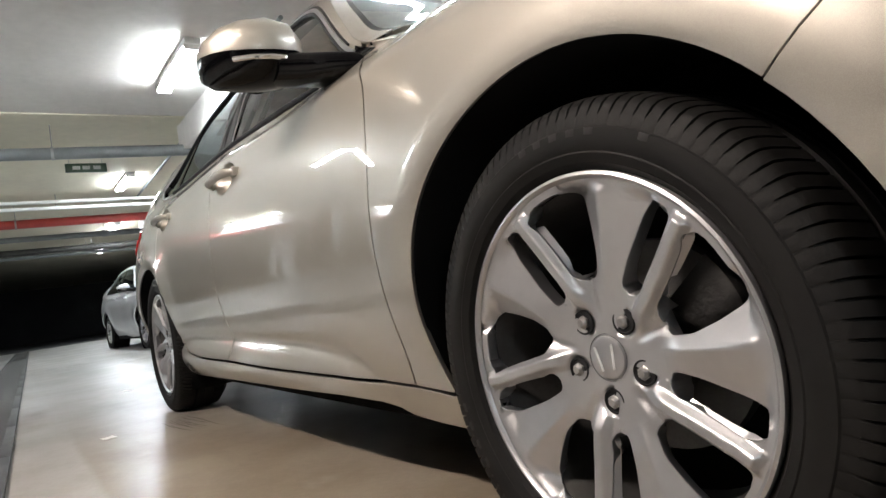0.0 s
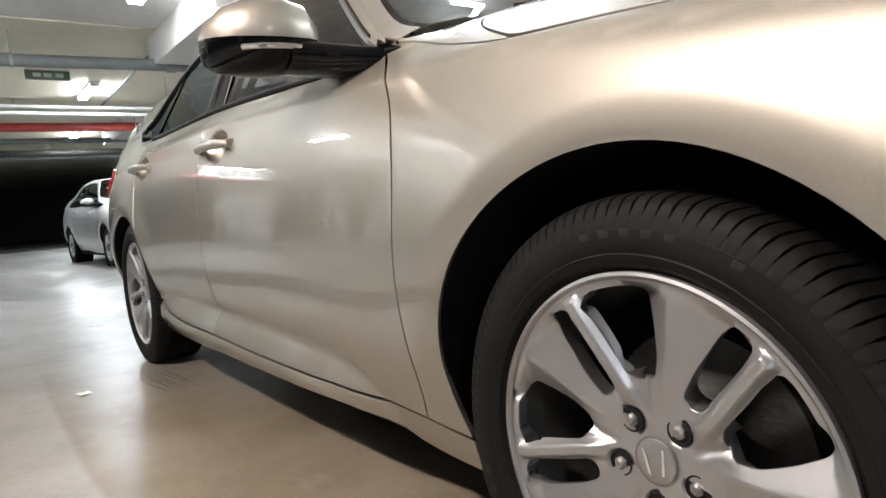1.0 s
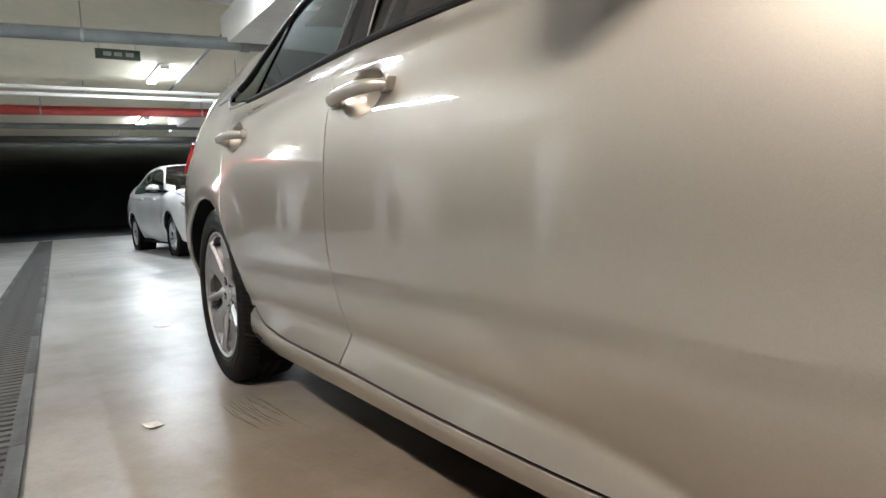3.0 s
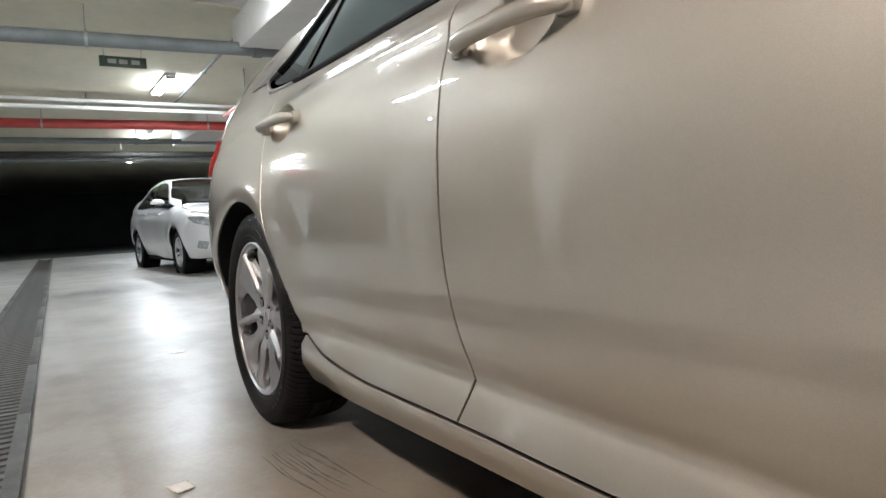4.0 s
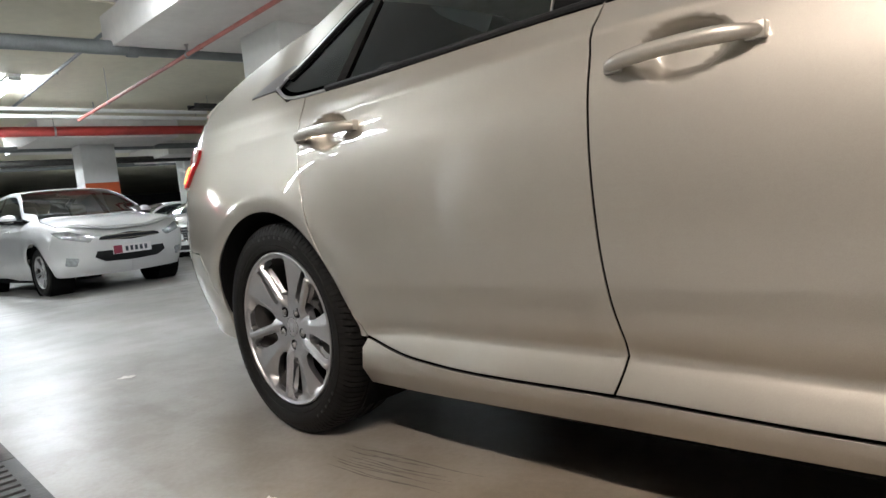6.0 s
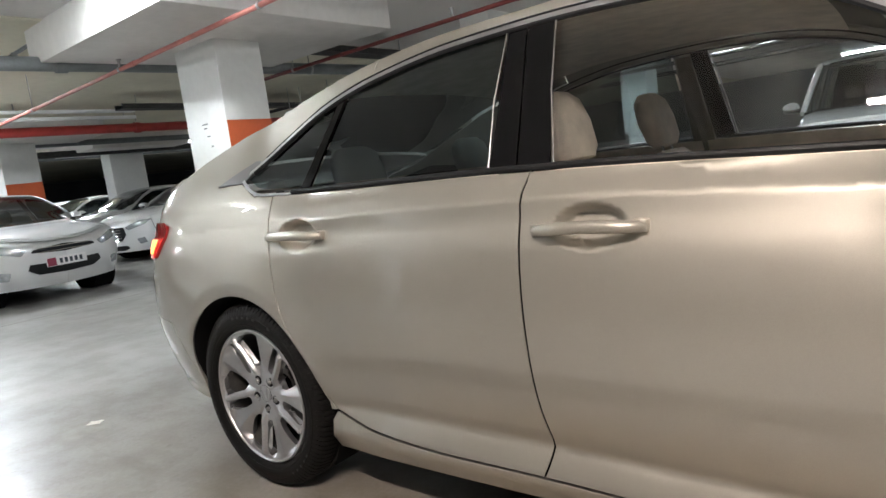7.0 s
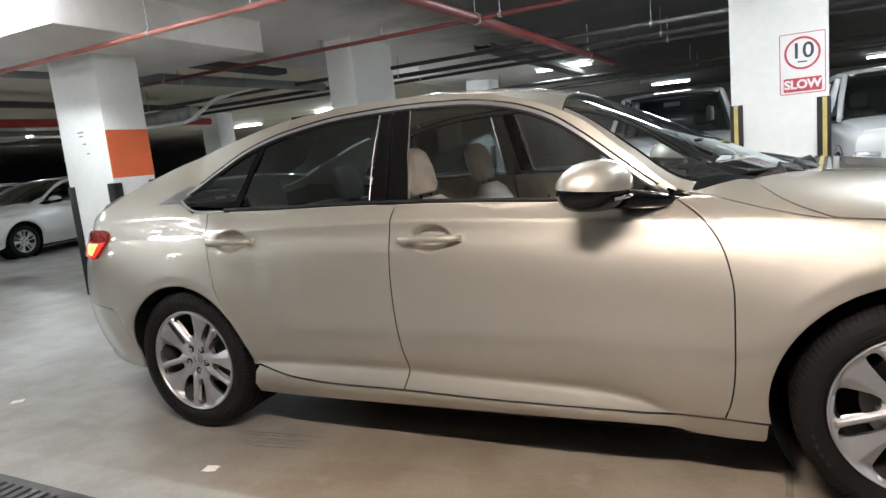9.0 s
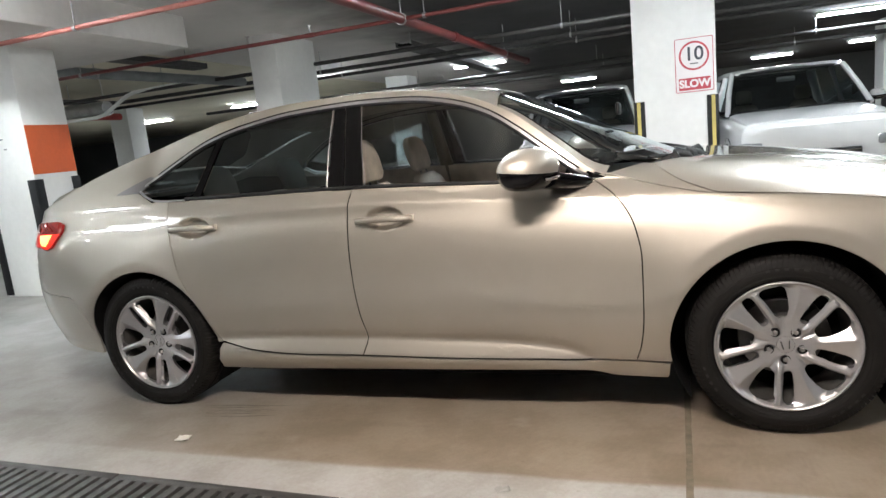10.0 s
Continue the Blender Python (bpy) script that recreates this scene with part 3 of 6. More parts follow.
pipe_run("sprinkler_pipe", (-9.0, 3.1, 2.4), (4.0, 2.7, 2.4), 0.021, PIPE_DARK, "thin dark red sprinkler pipe", (0.4,), (0.15, 0.5, 0.8), (0.34, 0.4, 0.62))
pipe_run("red_pipe", (-2.85, 0.5, 2.4), (-2.5, 8.5, 2.4), 0.05, PIPE_DARK, "dark red fire pipe branching overhead", (0.5, 0.99), (0.3, 0.8))
for k, (x, r, mat) in enumerate(((-15.6, 0.06, PIPE_GREY), (-18.2, 0.08, IRON), (-19.5, 0.05, PIPE_GREY))):
    pipe_run("service_pipe", (x - 0.3, -8, 2.5), (x + 0.5, 9, 2.5), r, mat, "dark service pipe crossing under the ceiling", (0.5,), (0.3, 0.5, 0.7))
for y, r in ((5.6, 0.03), (6.6, 0.035), (7.4, 0.03), (11.5, 0.04), (13.5, 0.05)):
    pipe_run("service_pipe", (-12, y + 0.3, 2.5), (9, y - 0.3, 2.5), r, IRON, "dark service pipe crossing under the ceiling", (0.5,), (0.3, 0.5, 0.7))


for z in (2.71, 2.6):
    th = thing("cable_trunking", None, "white cable trunking running beside the red main", "trunking", "white trunking")
    bm = bmesh.new()
    box(bm, -12.35, -8, z - 0.025, -12.25, 3.7, z + 0.025, 0.004)
    part("trough", bm, FIXTURE, th)
    for y in (-3.0, -0.6, 1.8, 3.5):
        part("hanger", rod(bmesh.new(), (-12.3, y, z + 0.02), (-12.3, y, CEIL - 0.02), 0.008, seg=6), GALV, th, "threaded hanger rod")
conduit = thing("ceiling_conduit", None, "thin grey conduit fixed along the ceiling beside the lights", "pipe")
part("pipe", rod(bmesh.new(), (-13.0, 0.80, 2.825), (-4.4, 0.62, 2.825), 0.02, seg=10), PIPE_GREY, conduit)
for x in (-11.8, -10.3, -8.8, -7.3, -5.8):
    y = 0.62 + 0.18 * (-4.4 - x) / 8.6
    bm = bmesh.new()
    box(bm, x - 0.015, y - 0.03, 2.80, x + 0.015, y + 0.03, 2.84, 0.004)
    part("clip", bm, GALV, conduit)
# ducts, trays and conduits beyond the banded column
duct = thing("air_duct", None, "short round galvanised air duct under the ceiling", "duct")
part("tube", rod(bmesh.new(), (-10.9, 6.0, 2.33), (-9.65, 6.0, 2.33), 0.13, seg=24), GALV, duct)
for x in (-10.5, -9.72):
    part("band", rod(bmesh.new(), (x - 0.02, 6.0, 2.33), (x + 0.02, 6.0, 2.33), 0.137, seg=24), GALV, duct)
    part("hanger", rod(bmesh.new(), (x, 6.0, 2.46), (x, 6.0, CEIL), 0.006, seg=6), GALV, duct)
conduit = thing("bent_conduit", None, "pale bent plastic conduit slung under the ceiling", "pipe")
part("pipe", sweep(bmesh.new(), [(-11.2, 5.8, 2.17), (-9.75, 5.8, 2.17), (-9.55, 5.8, 2.2), (-9.0, 5.8, 2.46), (-8.85, 5.8, 2.5), (-7.3, 5.8, 2.55)], 0.032, 10), FIXTURE, conduit)
for x, z in ((-10.6, 2.2), (-8.2, 2.53)):
    part("hanger", rod(bmesh.new(), (x, 5.8, z), (x, 5.8, CEIL), 0.006, seg=6), GALV, conduit)
for x, y0, y1 in ((-6.95, 2.5, 5.2), (-11.4, 3.0, 8.0), (-3.9, 6.0, 12.0)):
    tray = thing("cable_tray", None, "dark metal cable tray under the ceiling", "cable tray", "cable trays")
    bm = bmesh.new()
    box(bm, x - 0.13, y0, 2.60, x + 0.13, y1, 2.61)
    part("base", bm, IRON, tray, smooth=False)
    for e in (-0.13, 0.125):
        bm = bmesh.new()
        box(bm, x + e, y0, 2.61, x + e + 0.005, y1, 2.68)
        part("side", bm, IRON, tray, smooth=False)
    for j in range(4):
        part("cable", rod(bmesh.new(), (x - 0.08 + 0.05 * j, y0, 2.63), (x - 0.08 + 0.05 * j, y1, 2.63), 0.016, seg=8), WELL, tray, "black cable")
    for y in (y0 + 0.3, y1 - 0.3):
        part("hanger", rod(bmesh.new(), (x, y, 2.61), (x, y, CEIL), 0.006, seg=6), GALV, tray)
stencil = thing("wall_marks", None, "faint illegible pencil marks on the white column", "marks")
for x, z, w in ((-6.72, 1.74, 0.10), (-6.70, 1.70, 0.06), (-6.66, 1.62, 0.05), (-6.62, 1.52, 0.04)):
    bm = bmesh.new()
    box(bm, x, 1.4975, z, x + w, 1.4995, z + 0.012)
    part("bar", bm, PIPE_GREY, stencil, smooth=False)

# ---- cars ----
class Shape:
    """The outer surface of a car: x forward with the front axle at 0, y across, z up."""
    def __init__(self, front, rear, half, corner_f, corner_r, crease, bulge_z, low, flare_top, rail, centre, axle, green=(0.868, 1.02), door_fall=(-0.65, -0.3), arch=(0.388, 0.368), arch_z=0.335):
        self.front, self.rear, self.half = front, rear, half
        self.cf, self.cr, self.nf, self.nr = corner_f[0], corner_r[0], corner_f[1], corner_r[1]
        self.crease, self.low, self.flare_top = curve_of(crease), low, curve_of(flare_top)
        self.rail, self.centre, self.axle, self.green, self.bulge_z, self.door_fall = curve_of(rail), curve_of(centre), axle, green, bulge_z, door_fall
        self.arch, self.arch_z = arch, arch_z
        self.flare_low = curve_of([(-2.6, 0.28), (-2.435, 0.284), (-2.224, 0.281), (-1.988, 0.278), (-1.692, 0.276), (-1.35, 0.267), (-0.89, 0.261), (-0.64, 0.252), (-0.41, 0.244)])
        self.dips, self.cab_front = [], -0.50
        def corner(a, n):
            t = math.pi / 2 * np.linspace(0, 1, 6000) ** 2
            px, py = a * np.sin(t) ** (2 / n), half * np.cos(t) ** (2 / n)
            return np.r_[0, np.cumsum(np.hypot(np.diff(px), np.diff(py)))], t
        self.arc_f, self.arc_r = corner(abs(front - self.cf), self.nf), corner(abs(rear - self.cr), self.nr)
        self.s_front, self.s_rear = self.cf + self.arc_f[0][-1], self.cr - self.arc_r[0][-1]

    def plan(self, s):
        """Along the side in plan: x, y and the outward normal. s is x along the flank and runs on round the corners."""
        s = np.asarray(s, float)
        x, y = s.copy(), np.full_like(s, self.half)
        nx, ny = np.zeros_like(s), np.ones_like(s)
        for sign, x0, end, n, table in ((1, self.cf, self.front, self.nf, self.arc_f), (-1, self.cr, self.rear, self.nr, self.arc_r)):
            a = abs(end - x0)
            far = np.clip((s - x0) * sign, 0, None)
            on = far > 0
            t = np.interp(far, table[0], table[1])
            c, d = np.cos(t), np.sin(t)
            k = 2 / n
            px = x0 + sign * a * np.abs(d) ** k
            py = self.half * np.abs(c) ** k
            gx, gy = np.abs(d) ** (2 - k) / a, np.abs(c) ** (2 - k) / self.half
            g = np.hypot(gx, gy) + 1e-9
            x, y = np.where(on, px, x), np.where(on, py, y)
            nx, ny = np.where(on, sign * gx / g, nx), np.where(on, gy / g, ny)
        return x, y, nx, ny

    def inset(self, s, z):
        """How far the flank lies inside its widest plan line."""
        s, z = np.asarray(s, float), np.asarray(z, float)
        zc = self.crease(s)
        f = smooth01(s, *self.door_fall)
        rise = np.minimum(z, zc) - self.bulge_z
        base = np.where(rise > 0, 0.33 + 0.17 * smooth01(s, -1.0, -0.3), 0.45 + 0.17 * smooth01(-s, 0.45, 0.9)) * rise ** 2 - 0.014 * smooth01(s, -1.4, -0.6) * smooth01(z, 0.25, 0.45)
        # the front door leans in towards its crease
        lean = smooth01(s, -1.75, -0.9) * (1 - smooth01(s, -0.55, -0.2))
        base = base + lean * 0.5 * np.clip(rise, 0, 1) ** 3
        d = soft_plus(z - zc, 0.002 + 0.024 * smooth01(s, -0.55, 0.15) + 0.06 * smooth01(-s, 2.45, 2.95))
        top = (1.0 - 0.5 * f - 0.55 * smooth01(-s, 2.4, 2.95)) * d + (0.5 + 12.0 * f) * d * d
        hollow = 0.007 * np.exp(-((zc - z - 0.042) / 0.042) ** 2) * (1 - smooth01(s, -0.5, 0.1)) * (1 - smooth01(-s, 2.5, 2.9)) * (1 - 0.65 * smooth01(s, -1.6, -0.9))
        lf = self.flare_top(s)
        lb = self.flare_low(s)
        lf = np.maximum(lf, lb)
        flare = 0.74 * (soft_plus(lf - z, 0.0032) - soft_plus(lb - z, 0.008)) - 0.5 * np.clip(lb - 0.02 - z, 0, 1) ** 1.5
        hollow = hollow + 0.005 * np.exp(-((z - lf - 0.014) / 0.016) ** 2) * smooth01(lf - lb, 0.01, 0.05)
        body = base + top - flare + hollow
        dg = np.clip(z - self.green[1], 0, 1)
        cab = (self.half - self.green[0]) + 0.28 * dg + 0.62 * dg * dg + 1.5 * np.clip(self.green[1] - 0.02 - z, 0, 1)
        cab = cab + 0.16 * smooth01(-s, -self.axle * 0.76, -self.axle * 0.76 + 1.5) ** 1.3 * np.clip(dg * 4, 0, 1)
        cab = np.where((s < self.cab_front), cab, 9.0)
        w = 0.012
        out = -w * np.logaddexp(-body / w, -cab / w)
        # wheel arches: the flank swells towards a flat lip with a crisp upper edge
        for (cx, r, swell, wide, band) in ((0.0, self.arch[0], 0.022, 0.24, 0.058), (self.axle, self.arch[1], 0.018, 0.18, 0.045)):
            q = np.hypot(s - cx, z - self.arch_z)
            t = np.clip(soft_plus(q - r - band, 0.006) / wide, 0, 1)
            lip = np.clip(soft_plus(r + band - q, 0.006) / band, 0, 1.3)
            out = out - (swell * (1 - t) ** 2 - 0.004 * lip - 0.006 * lip ** 6) * smooth01(z, 0.3, 0.62)
        out = out + 0.06 * np.clip(0.56 - z, 0, 1) ** 1.3 * smooth01(-s, -self.cr - 0.1, -self.cr + 0.4)
        for (cx, cz, rx, rz, depth) in self.dips:
            q = ((s - cx) / rx) ** 2 + ((z - cz) / rz) ** 2
            out = out + depth * (1 - smooth01(np.sqrt(q), 0.55, 1.0))
        return out

    def side(self, s, z, off=0.0):
        x, y, nx, ny = self.plan(s)
        o = self.inset(s, z) - off
        return x - nx * o, -(y - ny * o), np.asarray(z, float) + 0 * x

    def half_at(self, x, z):
        """Half the width at a true x, also round the corners."""
        if not hasattr(self, "steps"):
            self.steps = np.linspace(self.s_rear, self.s_front, 1500)
            self.at_x = self.plan(self.steps)[0]
        return np.abs(self.side(np.interp(x, self.at_x, self.steps), z)[1])

    def top(self, x, y, off=0.0):
        """Bonnet, screens, roof and boot: the height over plan x, y."""
        x, y = np.asarray(x, float), np.asarray(y, float)
        zr = self.rail(x)
        yr = np.maximum(self.half_at(np.clip(x, self.rear + 0.12, self.front - 0.12), zr), 0.3)
        t = np.clip(np.abs(y) / yr, 0, 1.3)
        return x, y, zr + (self.centre(x) - zr) * (1 - t ** (2.3 + 1.2 * smooth01(x, -1.3, -0.6))) + off


HERO = Shape(front=0.95, rear=-4.0, half=0.928, corner_f=(0.33, 2.5), corner_r=(-3.12, 2.3),
             crease=[(-4.3, 0.89), (-3.6, 0.905), (-3.0, 0.927), (-2.57, 0.942), (-2.14, 0.952), (-1.68, 0.955), (-1.25, 0.942), (-0.9, 0.927), (-0.75, 0.92), (-0.544, 0.909), (-0.345, 0.896), (-0.157, 0.877), (0.02, 0.857), (0.19, 0.838), (0.5, 0.79), (0.9, 0.70), (1.5, 0.64)],
             bulge_z=0.60, low=0.27,
             flare_top=[(-2.9, 0.30), (-2.45, 0.342), (-2.22, 0.356), (-1.69, 0.353), (-1.35, 0.345), (-1.0, 0.334), (-0.8, 0.308), (-0.68, 0.262), (-0.56, 0.19), (-0.4, 0.12)],
             rail=[(-4.0, 1.0), (-3.75, 1.03), (-3.6, 1.05), (-3.45, 1.085), (-3.2, 1.165), (-2.9, 1.262), (-2.6, 1.345), (-2.3, 1.402), (-2.0, 1.430), (-1.7, 1.432), (-1.4, 1.410), (-1.12, 1.340), (-0.96, 1.262), (-0.8, 1.138), (-0.62, 1.003), (-0.56, 0.987), (-0.5, 0.969), (-0.42, 0.946), (-0.34, 0.927), (-0.25, 0.909), (-0.15, 0.900), (0.0, 0.888), (0.1, 0.878), (0.2, 0.867), (0.35, 0.845), (0.5, 0.82), (0.8, 0.75), (0.95, 0.69)],
             centre=[(-4.0, 1.03), (-3.75, 1.07), (-3.5, 1.105), (-3.2, 1.205), (-2.9, 1.30), (-2.5, 1.405), (-2.1, 1.455), (-1.75, 1.466), (-1.4, 1.45), (-1.15, 1.41), (-0.9, 1.31), (-0.6, 1.165), (-0.24, 1.015), (0.0, 1.0), (0.4, 0.95), (0.8, 0.83), (0.95, 0.72)],
             axle=-2.83, green=(0.822, 1.02), door_fall=(-0.85, 0.0))
HERO.dips = [(-1.515, 0.886, 0.092, 0.052, 0.040), (-2.495, 0.899, 0.092, 0.052, 0.040)]

# outlines on the flank, as x and z
F_SEAM = dense([(-0.655, 0.985), (-0.56, 0.91), (-0.50, 0.80), (-0.48, 0.68), (-0.483, 0.474), (-0.50, 0.325), (-0.52, 0.262)])
M_SEAM = dense([(-1.677, 1.018), (-1.683, 0.955), (-1.685, 0.79), (-1.679, 0.60), (-1.669, 0.46), (-1.657, 0.375), (-1.664, 0.335), (-1.682, 0.286)])
R_SEAM = dense([(-2.665, 1.03), (-2.637, 0.896), (-2.598, 0.734), (-2.52, 0.545), (-2.435, 0.341)])
SILL = [(-2.435, 0.341), (-2.224, 0.303), (-1.988, 0.288), (-1.692, 0.286), (-1.35, 0.277), (-0.89, 0.271), (-0.64, 0.262), (-0.52, 0.262), (-0.41, 0.254)]
sill_z = curve_of(SILL)
SILL_LOW = [(-2.48, 0.192), (-1.9, 0.202), (-1.36, 0.21), (-0.894, 0.214), (-0.725, 0.207), (-0.6, 0.18), (-0.41, 0.176)]
WIN_LOW = [(-2.84, 1.088), (-2.74, 1.046), (-2.57, 1.037), (-1.78, 1.029), (-1.61, 1.025), (-1.02, 1.0), (-0.66, 0.982)]
win_low = curve_of(WIN_LOW)
WIN_TOP = [(-2.84, 1.092), (-2.66, 1.198), (-2.50, 1.278), (-2.25, 1.344), (-2.0, 1.376), (-1.72, 1.384), (-1.46, 1.374), (-1.25, 1.34), (-1.08, 1.28), (-0.955, 1.203), (-0.825, 1.105), (-0.70, 1.01), (-0.66, 0.984)]
win_top = curve_of(WIN_TOP)


def along(fn, a, b, step=0.025):
    xs = np.linspace(a, b, max(2, int(abs(b - a) / step) + 1))
    return np.stack([xs, fn(xs)], 1)


def cat(*lines):
    out = []
    for line in lines:
        for p in np.asarray(line, float):
            if not out or np.hypot(*(p - out[-1])) > 0.002:
                out.append(p)
    if np.hypot(*(out[0] - out[-1])) < 0.002:
        out.pop()
    return np.array(out)


def dish(r):
    """How deep the face of the alloy rim lies at a radius."""
    r = np.asarray(r, float)
    return -0.027 * (1 - np.clip(r / 0.244, 0, 1) ** 1.6)


# edges of the spokes, as radius and degrees from the blade's middle
BLADE_R = [(0.092, -18), (0.0955, -18), (0.098, -13), (0.103, -10.5), (0.13, -10.6), (0.17, -12.6), (0.205, -14.4), (0.216, -15.6), (0.221, -17), (0.224, -18.8)]
BLADE_L = [(0.092, 22), (0.102, 22), (0.105, 15.5), (0.111, 12), (0.13, 10.4), (0.16, 11.4), (0.19, 13.2), (0.212, 15.2), (0.220, 18), (0.224, 23)]
BAR_R = [(0.092, 22), (0.102, 22), (0.105, 27), (0.111, 30.5), (0.13, 33.6), (0.16, 36.2), (0.19, 38.2), (0.212, 39.4), (0.220, 38), (0.224, 34.5)]
BAR_L = [(0.092, 54), (0.0955, 54), (0.098, 49.5), (0.103, 47.2), (0.13, 46.6), (0.17, 46.4), (0.205, 46.8), (0.216, 47.5), (0.221, 48.8), (0.224, 50.5)]
FACE = {}


def alloy_face():
    """The cast face of the rim, built once: a ring, a hub, one faceted blade and one raised bar, meant to be turned five times."""
    if FACE:
        return FACE
    def flat(rows):
        rows = np.array(rows)
        t = np.radians(rows[:, 1])
        return np.stack([rows[:, 0] * np.cos(t), rows[:, 0] * np.sin(t)], 1)
    def ring_arc(r, a0, a1):
        return flat([(r, a) for a in np.linspace(a0, a1, max(2, int(abs(a1 - a0) / 2.0) + 1))])
    def rolled(q):
        """The edge is rolled off along the openings, but not where one cast piece runs into the next."""
        r = np.hypot(q[:, 0], q[:, 1])
        a = (np.degrees(np.arctan2(q[:, 1], q[:, 0])) + 18.5) % 72 - 18.5
        joint = (r < 0.0935) | (r > 0.2232) | ((r < 0.1015) & (np.abs(a - 22) < 1.2)) | ((r < 0.0953) & ((a > 52) | (a < -16)))
        return np.where(joint, 0.0, 0.0022)
    bar_mid = ([0.06, 0.09, 0.116, 0.14, 0.17, 0.20, 0.22, 0.25], [36, 37, 38.6, 40.5, 41.7, 42.7, 42.6, 42.4])
    def place(u, v):
        r = np.hypot(u, v)
        a = (np.degrees(np.arctan2(v, u)) + 18) % 72 - 18
        z = dish(r)
        # the blade: a broad flat and a narrower facet that meet on a ridge
        d = r * np.radians(a - 3.0)
        on = smooth01(r, 0.075, 0.125) * (1 - smooth01(r, 0.212, 0.232)) * (1 - smooth01(np.abs(a - 2), 17, 21))
        z = z - on * (0.62 * soft_plus(d, 0.0008) + 0.28 * soft_plus(-d, 0.0008)) + 0.007 * on
        # the bar: a raised rib with sloping shoulders
        d = np.abs(r * np.radians(a - np.interp(r, *bar_mid)))
        lift = 1 - smooth01(d, 0.0045, 0.0165)
        z = z + 0.013 * lift * smooth01(r, 0.060, 0.10) * (1 - smooth01(r, 0.219, 0.230))
        # pockets round the lug nuts, and the valley where a bar leaves its blade
        lug = np.hypot(r * np.cos(np.radians(a - 51)) - 0.0572, r * np.sin(np.radians(a - 51)))
        z = z - 0.006 * (1 - smooth01(lug, 0.0145, 0.022))
        z = z - 0.006 * np.exp(-(r * np.radians(a - 22) / 0.006) ** 2) * smooth01(r, 0.045, 0.075)
        z = z + 0.0015 * smooth01(r, 0.229, 0.237)
        return u, v, z
    blade = cat(dense(flat(BLADE_R), 0.004), ring_arc(0.224, -18.8, 23), dense(flat(BLADE_L), 0.004)[::-1], ring_arc(0.092, 22, -18))
    bar = cat(dense(flat(BAR_R), 0.004), ring_arc(0.224, 34.5, 50.5), dense(flat(BAR_L), 0.004)[::-1], ring_arc(0.092, 54, 22))
    for name, poly, holes, step, lip in (("blade_spoke", blade, (), 0.0055, 0.034), ("bar_spoke", bar, (), 0.0030, 0.034), ("rim", ring_arc(0.2415, 0, 358), (ring_arc(0.224, 0, 358),), 0.0055, 0.022), ("hub", ring_arc(0.092, 0, 358), (), 0.0036, 0.02)):
        ob = sheet(name, poly, place, ALLOY, None, "", 0.0, step=step, lip=lip, holes=holes, flare=rolled if name.endswith("spoke") else None)
        FACE[name] = ob.data
        bpy.data.objects.remove(ob)
    return FACE


